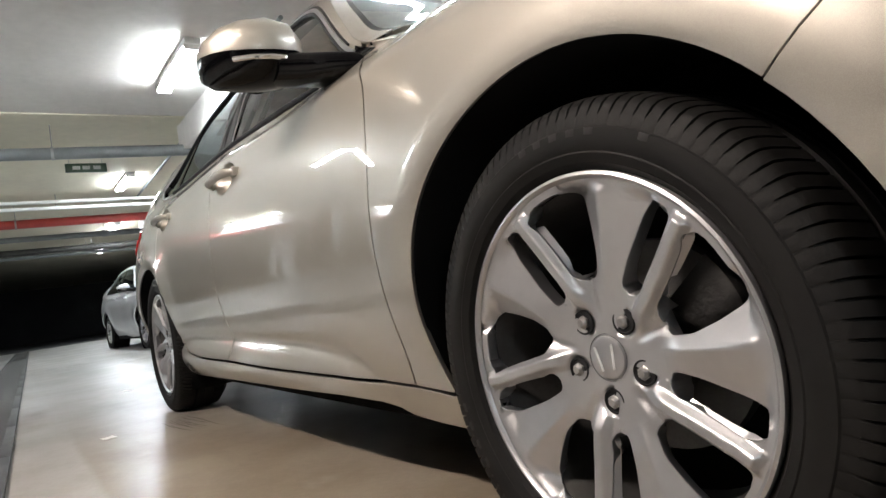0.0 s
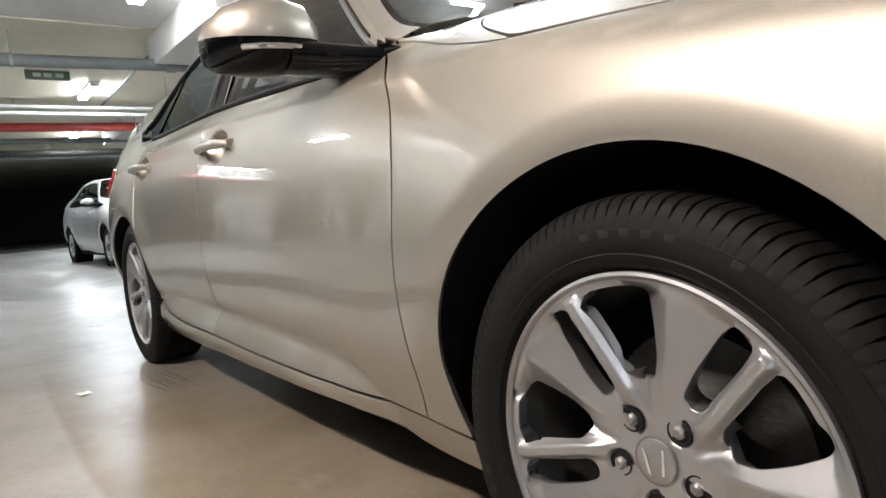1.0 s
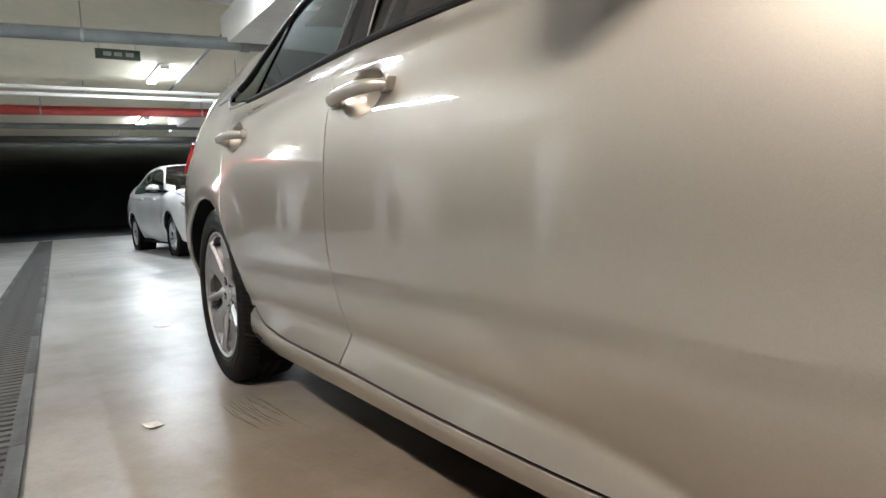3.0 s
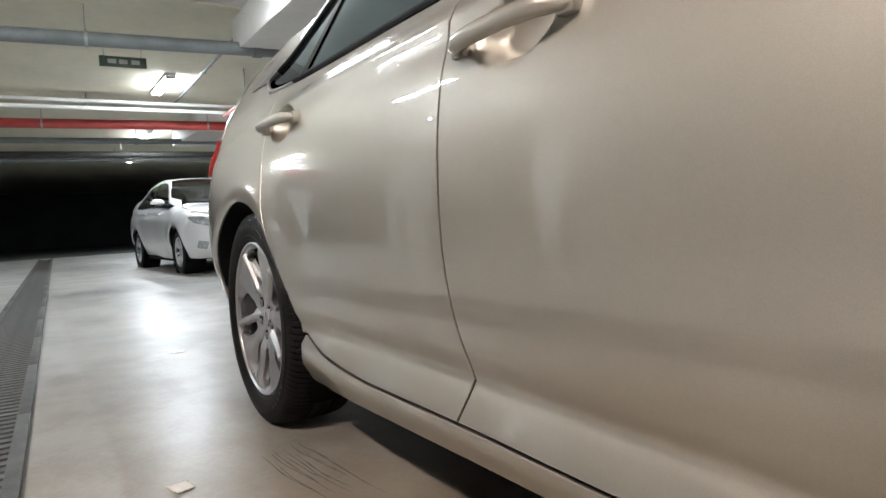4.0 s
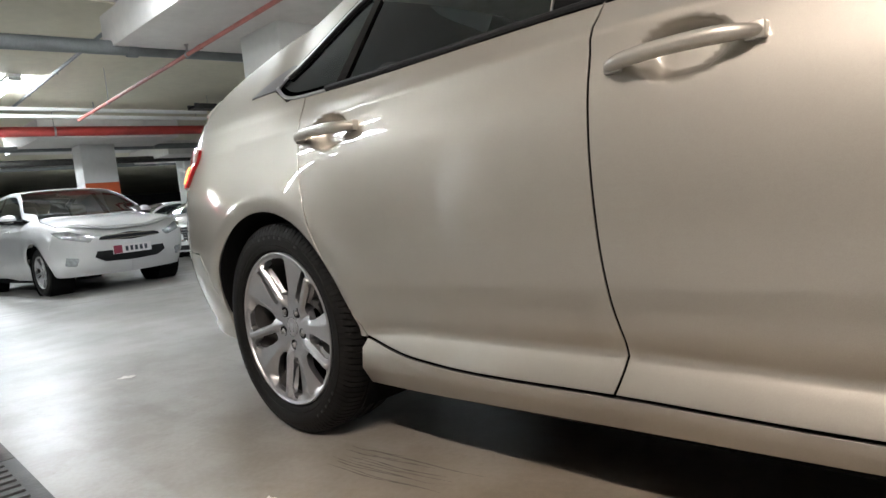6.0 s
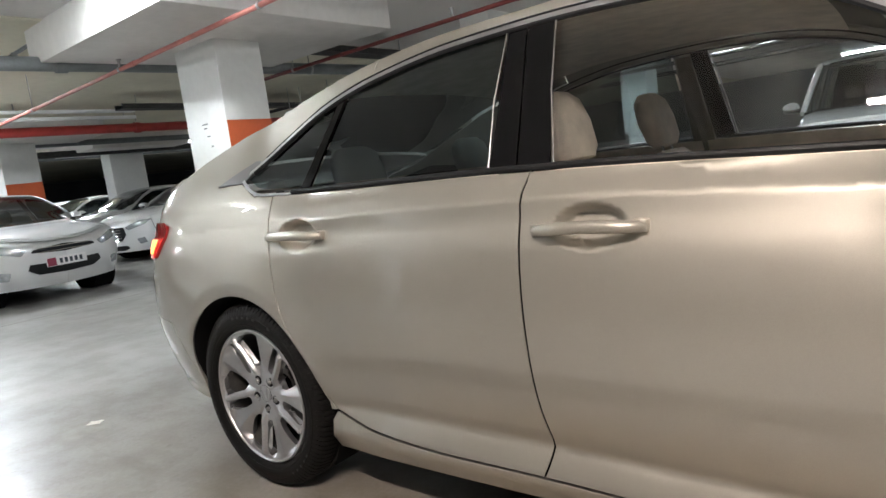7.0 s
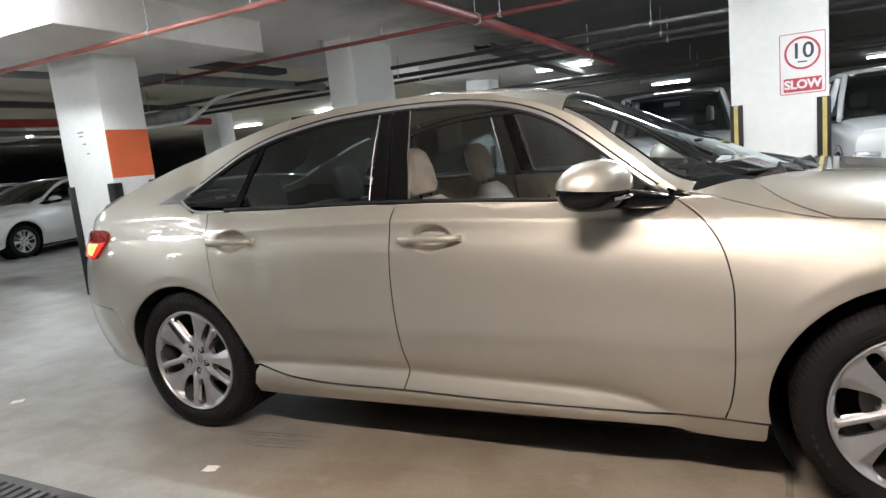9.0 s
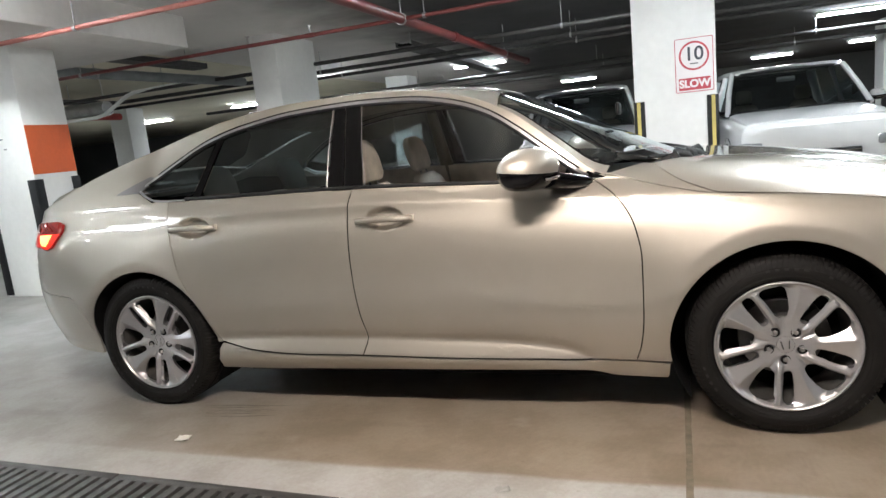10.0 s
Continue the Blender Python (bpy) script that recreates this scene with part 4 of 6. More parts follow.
def wheel(parent, m, radius=0.338, rim=0.244, width=0.225, detail=True):
    """A tyre with cut tread and an alloy rim of five blades and five bars; local z points outward."""
    w = thing("wheel", m)
    w.parent = parent
    h = width / 2
    steps = 448 if detail else 96
    prof = [(rim - 0.006, -h + 0.012), (rim + 0.004, -h + 0.004), (rim + 0.03, -h - 0.004), (rim + 0.06, -h - 0.002), (radius - 0.018, -h + 0.012), (radius - 0.006, -h + 0.022),
            (radius - 0.001, -h + 0.05), (radius, -0.04), (radius - 0.007, -0.037), (radius - 0.007, -0.029), (radius, -0.026), (radius, -0.005), (radius - 0.007, -0.002), (radius - 0.007, 0.006), (radius, 0.009),
            (radius, 0.03), (radius - 0.007, 0.033), (radius - 0.007, 0.041), (radius, 0.044), (radius - 0.001, h - 0.042), (radius - 0.004, h - 0.020), (radius - 0.0085, h - 0.008), (radius - 0.016, h - 0.001), (radius - 0.028, h + 0.004),
            (rim + 0.052, h + 0.0075), (rim + 0.050, h + 0.0095), (rim + 0.045, h + 0.010), (rim + 0.036, h + 0.0105), (rim + 0.026, h + 0.0095), (rim + 0.022, h + 0.0075), (rim + 0.020, h + 0.0085), (rim + 0.008, h + 0.003), (rim + 0.003, h - 0.006), (rim - 0.006, h - 0.014)]
    bm = bmesh.new()
    rings = []
    blocks = steps // 4
    share = ((0.0, 0), (0.80, 0), (0.83, 1), (0.97, 1))
    for r, z in prof:
        ring = []
        for k in range(steps):
            f, low = share[k % 4]
            a = 2 * math.pi * (k // 4 + f + 6.0 * (z / h) ** 2 * (1 if z > 0 else -1) * (abs(z) > 0.03) * 0.12) / blocks
            deep = 0.007 * min(1, max(0, (r - radius + 0.032) / 0.02)) if detail and low and abs(z) > 0.043 else 0.0
            ring.append(bm.verts.new(((r - deep) * math.cos(a), (r - deep) * math.sin(a), z)))
        rings.append(ring)
    for p, q in zip(rings, rings[1:]):
        for k in range(steps):
            bm.faces.new((p[k], p[(k + 1) % steps], q[(k + 1) % steps], q[k]))
    bmesh.ops.recalc_face_normals(bm, faces=bm.faces)
    part("tyre", bm, RUBBER, w, "black rubber tyre with cut tread", sharp=30)
    if detail:
        for a0 in (62, 78, 84, 90, 96, 102, 196, 202, 208, 214, 300, 306, 312, 318, 324):
            t = math.radians(a0)
            bm = bmesh.new()
            box(bm, -0.007, -0.005, 0.0, 0.007, 0.005, 0.0007, 0.0002, Matrix.Translation((0.289 * math.cos(t), 0.289 * math.sin(t), h + 0.0095)) @ pose(0, 0, 0, 0, 0, a0 - 90))
            part("sidewall_mark", bm, RUBBER_MARK, w)
    # rim barrel and lip
    bm = bmesh.new()
    lathe(bm, [(rim - 0.004, h - 0.012), (rim - 0.001, h - 0.004), (rim - 0.002, h - 0.001), (rim - 0.006, h + 0.0005), (rim - 0.009, h - 0.002), (rim - 0.011, h - 0.006)], 96)
    bmesh.ops.recalc_face_normals(bm, faces=bm.faces)
    part("rim_flange", bm, ALLOY, w, "silver rim flange")
    bm = bmesh.new()
    lathe(bm, [(rim - 0.018, h - 0.03), (rim - 0.024, h - 0.045), (rim - 0.034, h - 0.10), (rim - 0.03, -h + 0.02), (rim - 0.006, -h + 0.01)], 64)
    bmesh.ops.recalc_face_normals(bm, faces=bm.faces)
    part("barrel", bm, BARREL, w, "inner barrel, darkened in colour for the shade behind the spokes")
    zf = h - 0.006
    size = rim / 0.244
    R = math.radians
    five = range(5)
    face = alloy_face()
    def cast(name, turn=0.0, label="", mat=ALLOY, parent=w, drop=0.0):
        ob = new(name, face[name])
        ob.parent = parent
        ob.matrix_basis = Matrix.Translation((0, 0, zf - drop)) @ pose(0, 0, 0, 0, 0, turn) @ Matrix.Diagonal((size, size, 1, 1))
        if label:
            ob["label"] = label
        return ob
    cast("rim", 75, "silver alloy rim")
    cast("hub", 75)
    for k in five:
        cast("blade_spoke", 75 + 72 * k, "broad faceted alloy spoke")
        cast("bar_spoke", 75 + 72 * k, "narrow raised alloy spoke")
    z = zf + float(dish(0.03))
    bm = bmesh.new()
    lathe(bm, [(0.0, z + 0.004), (0.024, z + 0.004), (0.0275, z + 0.0025), (0.0295, z - 0.003)], 40)
    bmesh.ops.recalc_face_normals(bm, faces=bm.faces)
    cap = part("centre_cap", bm, ALLOY, w, "round centre cap with a raised emblem shape")
    bm = bmesh.new()
    lathe(bm, [(0.0295, z + 0.0005), (0.0305, z - 0.001), (0.0315, z + 0.0008)], 40)
    part("cap_groove", bm, BARREL, cap)
    bm = bmesh.new()
    for q in ([(-0.0165, 0.016), (-0.0125, 0.016), (-0.0075, -0.016), (-0.0115, -0.016)], [(0.0125, 0.016), (0.0165, 0.016), (0.0115, -0.016), (0.0075, -0.016)]):
        prism(bm, q, z + 0.004, z + 0.0056, m=pose(0, 0, 0, 0, 0, 8))
    part("emblem", bm, CHROME, cap, "plain raised chrome shape")
    zl = zf + float(dish(0.057)) - 0.002
    for k in five:
        a = R(126 + 72 * k)
        c = Vector((0.0572 * math.cos(a), 0.0572 * math.sin(a), 0)) * size
        # Raised black ring stands for the shade in the lug pocket.
        bm = bmesh.new()
        lathe(bm, [(0.0172, zl - 0.001), (0.0165, zl + 0.0022), (0.0145, zl + 0.0022), (0.0135, zl + 0.0006), (0.0, zl + 0.0006)], 24, Matrix.Translation(c))
        bmesh.ops.recalc_face_normals(bm, faces=bm.faces)
        part("lug_seat", bm, BLACK_PLASTIC, w, "black ring painted in for the shade of the lug recess")
        bm = bmesh.new()
        rod(bm, c + Vector((0, 0, zl - 0.02)), c + Vector((0, 0, zl + 0.004)), 0.0098, 0.0092, seg=6)
        rod(bm, c + Vector((0, 0, zl + 0.004)), c + Vector((0, 0, zl + 0.008)), 0.0082, 0.005, seg=12)
        part("lug_nut", bm, STEEL, w, "steel lug nut")
    # brake behind the spokes
    bm = bmesh.new()
    lathe(bm, [(0.05, -0.0), (0.07, -0.005), (0.075, -0.02), (0.145, -0.022), (0.147, -0.03), (0.145, -0.045), (0.07, -0.045)], 48)
    part("brake_disc", bm, DISC, w, "steel brake disc")
    bm = bmesh.new()
    prism(bm, [(0.075 * math.cos(t), 0.075 * math.sin(t)) for t in np.radians(np.linspace(-22, 52, 8))] + [(0.165 * math.cos(t), 0.165 * math.sin(t)) for t in np.radians(np.linspace(46, -16, 8))], -0.06, 0.012, 0.006)
    part("brake_caliper", bm, IRON, w, "grey cast brake caliper")
    # Black backdrop disc keeps the openings dark.
    bm = bmesh.new()
    lathe(bm, [(0.0, -0.062), (0.19, -0.062), (rim - 0.036, -0.05)], 48)
    part("backing_plate", bm, WELL, w)
    return w


hero = thing("sedan", None, "champagne metallic four-door sedan parked with lit tail lamps", "car")
sh = HERO
ARCH_F = arc(0.0, 0.335, 0.393, 191, 10, 46)
ARCH_R = arc(-2.83, 0.335, 0.368, 188, 4, 44)
creases = [(x, z, 0.125, 0.040, 0.0075) for x, z in [(x, float(sh.flare_top(x)) - 0.01) for x in np.arange(-2.55, -0.5, 0.25)]]
creases += [(x, float(sh.crease(x)), 0.125, 0.025, 0.008) for x in np.arange(-2.55, -0.5, 0.25)]
fine_f = creases + [(-1.515, 0.885, 0.115, 0.072, 0.008)]
fine_r = creases + [(-2.495, 0.898, 0.115, 0.072, 0.008)]
front_door = cat(F_SEAM, along(sill_z, -0.52, -1.682), M_SEAM[::-1], along(lambda x: win_low(x) - 0.012, -1.677, -0.655))
rear_door = cat(M_SEAM, along(sill_z, -1.682, -2.435), R_SEAM[::-1], along(lambda x: win_low(x) - 0.012, -2.655, -1.677))
bump_f = dense([(0.385, 0.41), (0.40, 0.56), (0.36, 0.60), (0.305, 0.615)], smooth=False)
fender = cat(F_SEAM[::-1], along(sh.rail, -0.61, 0.62), dense([(0.62, 0.79), (0.56, 0.738), (0.44, 0.70), (0.35, 0.652), (0.287, 0.603)], smooth=False),
             arc(0, 0.335, 0.393, 43, 191, 40), dense([(-0.392, 0.256), (-0.52, 0.262)], smooth=False))
sill = cat(along(sill_z, -2.435, -0.392), [(-0.388, 0.254), (-0.395, 0.19), (-0.405, 0.178)], dense(SILL_LOW[::-1]), [(-2.475, 0.25), (-2.455, 0.31)])
quarter = cat(R_SEAM, [(-2.445, 0.335)], arc(-2.83, 0.335, 0.368, 0, 176, 40)[0:], dense([(-3.197, 0.36), (-3.24, 0.50), (-3.30, 0.58), (-3.66, 0.60), (-3.66, 1.03)], smooth=False),
              along(sh.rail, -3.62, -2.3), along(lambda x: win_top(x) + 0.022, -2.3, -2.80), [(-2.86, 1.085), (-2.76, 1.03)], along(lambda x: win_low(x) - 0.012, -2.74, -2.665))
for twin in (False, True):
    tag = dict(mirror=twin)
    sheet("front_door", front_door, sh.side, CHAMPAGNE, hero, "champagne front door", 0.0027, lip=0.0025, fine=fine_f, **tag)
    sheet("rear_door", rear_door, sh.side, CHAMPAGNE, hero, "champagne rear door", 0.0027, lip=0.0025, fine=fine_r, **tag)
    sheet("front_fender", fender, sh.side, CHAMPAGNE, hero, "champagne front fender", 0.0022, step=0.011, lip=0.010, **tag)
    sheet("sill", sill, lambda u, v: sh.side(u, v, -0.003), CHAMPAGNE, hero, "champagne side sill", 0.0065, lip=0.014, **tag)
    sheet("quarter_panel", quarter, sh.side, CHAMPAGNE, hero, "champagne rear quarter panel", 0.003, step=0.014, lip=0.010, **tag)

# roof, bonnet, screens and boot
def plan_band(x_rear, x_front, margin=0.0, n=30):
    """An outline in plan between two cross lines x(y) and the rails."""
    out = []
    def edge(fx, k):
        # walk y from -1 to 1 of the rail
        row = []
        for t in np.linspace(-1, 1, n):
            x = fx(t)
            y = t * (float(sh.half_at(min(max(x, -3.8), 0.8), sh.rail(x))) - margin)
            row.append((x, y))
        return row
    rear, front = edge(x_rear, 0), edge(x_front, 1)
    def flank(x0, x1, s):
        xs = np.linspace(x0, x1, 40)
        return [(x, s * (float(sh.half_at(min(max(x, -3.8), 0.8), sh.rail(x))) - margin)) for x in xs]
    return cat(rear, flank(rear[-1][0], front[-1][0], 1), front[::-1], flank(front[0][0], rear[0][0], -1))


ws_low = lambda t: -0.235 - 0.375 * abs(t) ** 2.8
ws_top = lambda t: -1.10 + 0.07 * abs(t) ** 2
rg_top = lambda t: -2.55 + 0.06 * t * t
rg_low = lambda t: -3.30 - 0.0 * t
sheet("roof", plan_band(rg_top, ws_top), sh.top, CHAMPAGNE, hero, "champagne roof panel", 0.002, step=0.06)
sheet("windscreen", plan_band(ws_top, ws_low, 0.044), lambda u, v: sh.top(u, v, -0.004), GLASS_FRONT, hero, "sloping windscreen", 0.003, step=0.06, lip=0)
sheet("rear_screen", plan_band(rg_low, rg_top, 0.03), lambda u, v: sh.top(u, v, -0.004), GLASS_REAR, hero, "dark sloping rear window", 0.003, step=0.06, lip=0)
sheet("boot_lid", plan_band(lambda t: -3.12 - 0.85 * (1 - (0.96 * abs(t)) ** 2.3) ** 0.435, rg_low), sh.top, CHAMPAGNE, hero, "champagne boot lid", 0.002, step=0.06)
hood_rear = lambda t: ws_low(t) + 0.035
hood_front = lambda t: 0.90 - 0.35 * abs(t) ** 2.6
hood_mid = curve_of([(-0.7, 1.045), (-0.45, 1.035), (-0.24, 1.018), (0.0, 1.0), (0.4, 0.95), (0.8, 0.83), (0.95, 0.72)])
def hood_top(u, v, off=0.0):
    """The bonnet: a flat top that folds down to the fenders."""
    u, v = np.asarray(u, float), np.asarray(v, float)
    zr = sh.rail(u)
    yr = np.maximum(sh.half_at(np.clip(u, -1.0, 0.83), zr), 0.3)
    t = np.clip(np.abs(v) / yr, 0, 1.3)
    return u, v, zr + (hood_mid(u) - zr) * (1 - t ** (3.5 + 5.5 * (1 - smooth01(u, -0.45, 0.3)))) + off
def rail_y(x):
    return float(sh.half_at(min(max(x, -3.8), 0.8), sh.rail(x)))
back = [(hood_rear(t), t * rail_y(hood_rear(t))) for t in np.linspace(-0.84, 0.84, 33)]
corner_r = dense([back[-1], (-0.385, 0.782), (-0.34, 0.828), (-0.29, rail_y(-0.29) - 0.02), (-0.23, rail_y(-0.23) - 0.004)], 0.02)
flank_r = [(x, rail_y(x)) for x in np.linspace(-0.2, hood_front(1), 24)]
nose_line = [(hood_front(t), t * rail_y(hood_front(t))) for t in np.linspace(1, -1, 25)]
right_half = cat(corner_r, flank_r)
left_half = (right_half * (1, -1))[::-1]
sheet("bonnet", cat(back, right_half, nose_line, left_half), hood_top, CHAMPAGNE, hero, "champagne bonnet", 0.0035, step=0.022)
for q in (1, -1):
    top_patch = cat([(ws_low(t) + 0.006, t * rail_y(ws_low(t))) for t in np.linspace(0.84, 1.0, 10)], [(x, rail_y(x)) for x in np.linspace(-0.59, -0.22, 14)], corner_r[::-1])
    sheet("fender_top", top_patch * (1, q), hood_top, CHAMPAGNE, hero, "", 0.001, step=0.03, lip=0.008)
cowl_line = cat([(ws_low(t) - 0.004, t * (rail_y(ws_low(t)) - 0.02)) for t in np.linspace(-0.84, 0.84, 40)], [(hood_rear(t) + 0.012, t * (rail_y(hood_rear(t)) - 0.02)) for t in np.linspace(0.84, -0.84, 40)])
sheet("cowl", cowl_line, lambda u, v: hood_top(u, v, -0.010), BLACK_PLASTIC, hero, "black plastic cowl", 0.0, step=0.06)
for q in (1, -1):
    def rim(inner, x0, x1):
        return [(x, q * (rail_y(x) - inner)) for x in np.linspace(x0, x1, 24)]
    sheet("windscreen_pillar", cat(rim(0.0, -1.03, -0.60), rim(0.046, -0.585, -1.035)), lambda u, v: sh.top(u, v, 0.0005), CHAMPAGNE, hero, "champagne windscreen pillar", 0.002, step=0.02, lip=0.006)
    sheet("screen_border", cat(rim(0.044, -1.035, -0.58), rim(0.060, -0.575, -1.035)), lambda u, v: sh.top(u, v, -0.0015), BLACK_GLOSS, hero, "black windscreen border", 0.0, step=0.02, lip=0)
# bumpers
rb = cat(dense([(-3.197, 0.36), (-3.24, 0.50), (-3.30, 0.58), (-3.66, 0.60), (-3.66, 0.735), (sh.s_rear, 0.735), (sh.s_rear, 0.35), (-3.8, 0.31), (-3.5, 0.28), (-3.21, 0.262)], smooth=False))
rear_face = [(-3.665, 0.745), (sh.s_rear, 0.745), (sh.s_rear, 1.02), (-3.665, 1.035)]
fb = cat(dense([(0.62, 0.79), (0.56, 0.738), (0.44, 0.70), (0.35, 0.652), (0.287, 0.603)], smooth=False), arc(0, 0.335, 0.393, 43, -14, 16), dense([(0.40, 0.20), (sh.s_front, 0.18), (sh.s_front, 0.70), (0.9, 0.745)], smooth=False))
for twin in (False, True):
    tag = dict(mirror=twin)
    sheet("rear_bumper", rb, sh.side, CHAMPAGNE, hero, "champagne rear bumper corner", 0.0025, **tag)
    sheet("tail_panel", rear_face, sh.side, CHAMPAGNE, hero, "", 0.002, **tag)
    sheet("front_bumper", fb, sh.side, CHAMPAGNE, hero, "champagne front bumper corner", 0.0004, step=0.025, lip=0.03, **tag)
    lamp = [(-3.33, 0.958), (-3.332, 0.925), (-3.413, 0.841), (-3.459, 0.822), (-3.539, 0.832), (-3.80, 0.835), (-3.82, 0.945), (-3.56, 0.970), (-3.36, 0.973)]
    tl = sheet("tail_lamp", dense(lamp + lamp[:1], smooth=False)[:-1], lambda u, v: sh.side(u, v, 0.012), RED_LENS, hero, "red tail lamp lens", 0.002, step=0.02, lip=0.011, **tag)
    red = [(-3.35, 0.912), (-3.415, 0.846), (-3.46, 0.828), (-3.55, 0.838), (-3.74, 0.842), (-3.74, 0.905)]
    sheet("lit_field", dense(red + red[:1], smooth=False)[:-1], lambda u, v: sh.side(u, v, 0.0138), RED_LIT, tl, "lit red lamp field", 0.001, step=0.02, lip=0.002, **tag)
    glow = [(-3.425, 0.906), (-3.473, 0.846), (-3.54, 0.850), (-3.60, 0.902)]
    sheet("lit_strip", dense(glow + glow[:1], smooth=False)[:-1], lambda u, v: sh.side(u, v, 0.0165), RED_GLOW, tl, "lit amber-red lamp strip", 0.001, step=0.02, lip=0.002, **tag)
    hl = [(0.56, 0.72), (0.62, 0.63), (1.25, 0.62), (1.25, 0.72), (0.72, 0.765)]
    sheet("headlamp", dense(hl + hl[:1], smooth=False)[:-1], lambda u, v: sh.side(u, v, 0.006), BLACK_GLOSS, hero, "clear headlamp with black surround", 0.0, step=0.03, lip=0.02, **tag)
    # black sheet added behind the panels: blocks light and keeps the seams dark
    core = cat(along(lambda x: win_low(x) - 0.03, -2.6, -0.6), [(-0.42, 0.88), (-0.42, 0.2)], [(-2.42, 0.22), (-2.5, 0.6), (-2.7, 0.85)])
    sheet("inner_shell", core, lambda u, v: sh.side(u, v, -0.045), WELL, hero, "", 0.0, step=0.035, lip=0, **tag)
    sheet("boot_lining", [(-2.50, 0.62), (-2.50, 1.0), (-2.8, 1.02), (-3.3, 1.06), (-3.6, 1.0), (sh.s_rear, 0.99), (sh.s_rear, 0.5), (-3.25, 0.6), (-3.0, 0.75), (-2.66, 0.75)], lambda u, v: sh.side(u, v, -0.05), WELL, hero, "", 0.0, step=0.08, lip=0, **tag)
    # side windows: glass, pillars, bright trim
    sgn = 1 if not twin else -1
    front_glass = cat(along(win_low, -1.617, -0.70), along(win_top, -0.70, -1.664))
    rear_glass = cat(along(win_low, -2.485, -1.802), along(win_top, -1.811, -2.395))
    quarter_glass = cat(along(win_low, -2.83, -2.53), along(win_top, -2.43, -2.83))
    sheet("front_window", front_glass, lambda u, v: sh.side(u, v, -0.006), GLASS, hero, "front side window", 0.008, step=0.06, lip=0, **tag)
    sheet("rear_window", rear_glass, lambda u, v: sh.side(u, v, -0.006), GLASS_REAR, hero, "dark tinted rear side window", 0.008, step=0.06, lip=0, **tag)
    sheet("quarter_window", quarter_glass, lambda u, v: sh.side(u, v, -0.006), GLASS_REAR, hero, "dark tinted quarter window", 0.008, step=0.06, lip=0, **tag)
    bp1 = [(-1.626, win_low(-1.626)), (-1.672, win_top(-1.672)), (-1.748, win_top(-1.748)), (-1.714, win_low(-1.714))]
    bp2 = [(-1.718, win_low(-1.718)), (-1.752, win_top(-1.752)), (-1.806, win_top(-1.806)), (-1.797, win_low(-1.797))]
    dv = [(-2.485, win_low(-2.485)), (-2.395, win_top(-2.395)), (-2.425, win_top(-2.425)), (-2.53, win_low(-2.53))]
    for q in (bp1, bp2, dv):
        sheet("pillar_cover", q, lambda u, v: sh.side(u, v, 0.002), BLACK_GLOSS, hero, "gloss black pillar cover", 0.001, step=0.05, lip=0.008, **tag)
    rail_poly = cat(along(win_top, -2.80, -0.66), along(sh.rail, -0.64, -2.3), along(lambda x: win_top(x) + 0.022, -2.3, -2.80))
    sheet("roof_rail", rail_poly, sh.side, CHAMPAGNE, hero, "champagne roof rail and pillar", 0.0, step=0.03, **tag)

    def strip(name, line, r, mat, off, label):
        pts = [tuple(float(c) for c in sh.side(x, z, off)) for x, z in line]
        if twin:
            pts = [(x, -y, z) for x, y, z in pts]
        return part(name, sweep(bmesh.new(), pts, r, 8), mat, hero, label)
    band = cat(along(lambda x: win_top(x) + 0.001, -2.82, -0.68), along(lambda x: win_top(x) + 0.0135, -0.665, -2.82))
    sheet("window_trim", band, lambda u, v: sh.side(u, v, 0.006), SATIN, hero, "chrome window trim", 0.0, step=0.02, lip=0.006, **tag)
    low_band = cat(dense([(-2.838, 1.092), (-2.80, 1.064), (-2.735, 1.040), (-2.57, 1.031)]), dense([(-2.57, 1.025), (-2.738, 1.033), (-2.805, 1.056), (-2.845, 1.084)]))
    sheet("window_trim", low_band, lambda u, v: sh.side(u, v, 0.006), SATIN, hero, "chrome window trim", 0.0, step=0.02, lip=0.006, **tag)
    for x, xt in ((-1.619, -1.666), (-1.801, -1.810)):
        strip("window_channel", [(x, float(win_low(x)) + 0.004), ((x + xt) / 2, 1.2), (xt, float(win_top(xt)) - 0.01)], 0.0022, STEEL, 0.0, "bright edge of the window channel")
    strip("drip_line", along(lambda x: win_top(x) + 0.018, -2.76, -0.70, 0.04), 0.0035, BLACK_PLASTIC, 0.001, "black gap above the window trim")
    strip("window_seal", along(lambda x: win_low(x) - 0.004, -2.57, -0.66, 0.05), 0.0085, BLACK_PLASTIC, 0.0, "black window seal")
    strip("window_seal", along(lambda x: win_top(x) - 0.006, -2.80, -0.67, 0.04), 0.007, BLACK_PLASTIC, 0.0, "black window seal")
    tip = [(-2.835, 1.080), (-2.99, 1.078), (-2.90, 1.115), (-2.80, 1.155), (-2.775, 1.145), (-2.815, 1.105)]
    sheet("window_trim_tip", dense(tip + tip[:1], smooth=False)[:-1], lambda u, v: sh.side(u, v, 0.005), TIP, hero, "pointed satin end of the window trim", 0.0, step=0.02, lip=0.006, **tag)

    # door handles
    for cx, cz in ((-1.515, 0.883), (-2.495, 0.896)):
        pts, rr = [], []
        for t in np.linspace(-1, 1, 15):
            x = cx + 0.128 * t
            z = cz + 0.006 * (1 - t * t)
            lift = 0.010 + 0.026 * (1 - abs(t) ** 5)
            p = [float(c) for c in HERO.side(x, cz + 0.09)]
            base = float(HERO.side(cx + 0.13, cz)[1])
            pts.append((x, (base - lift) * sgn, z))
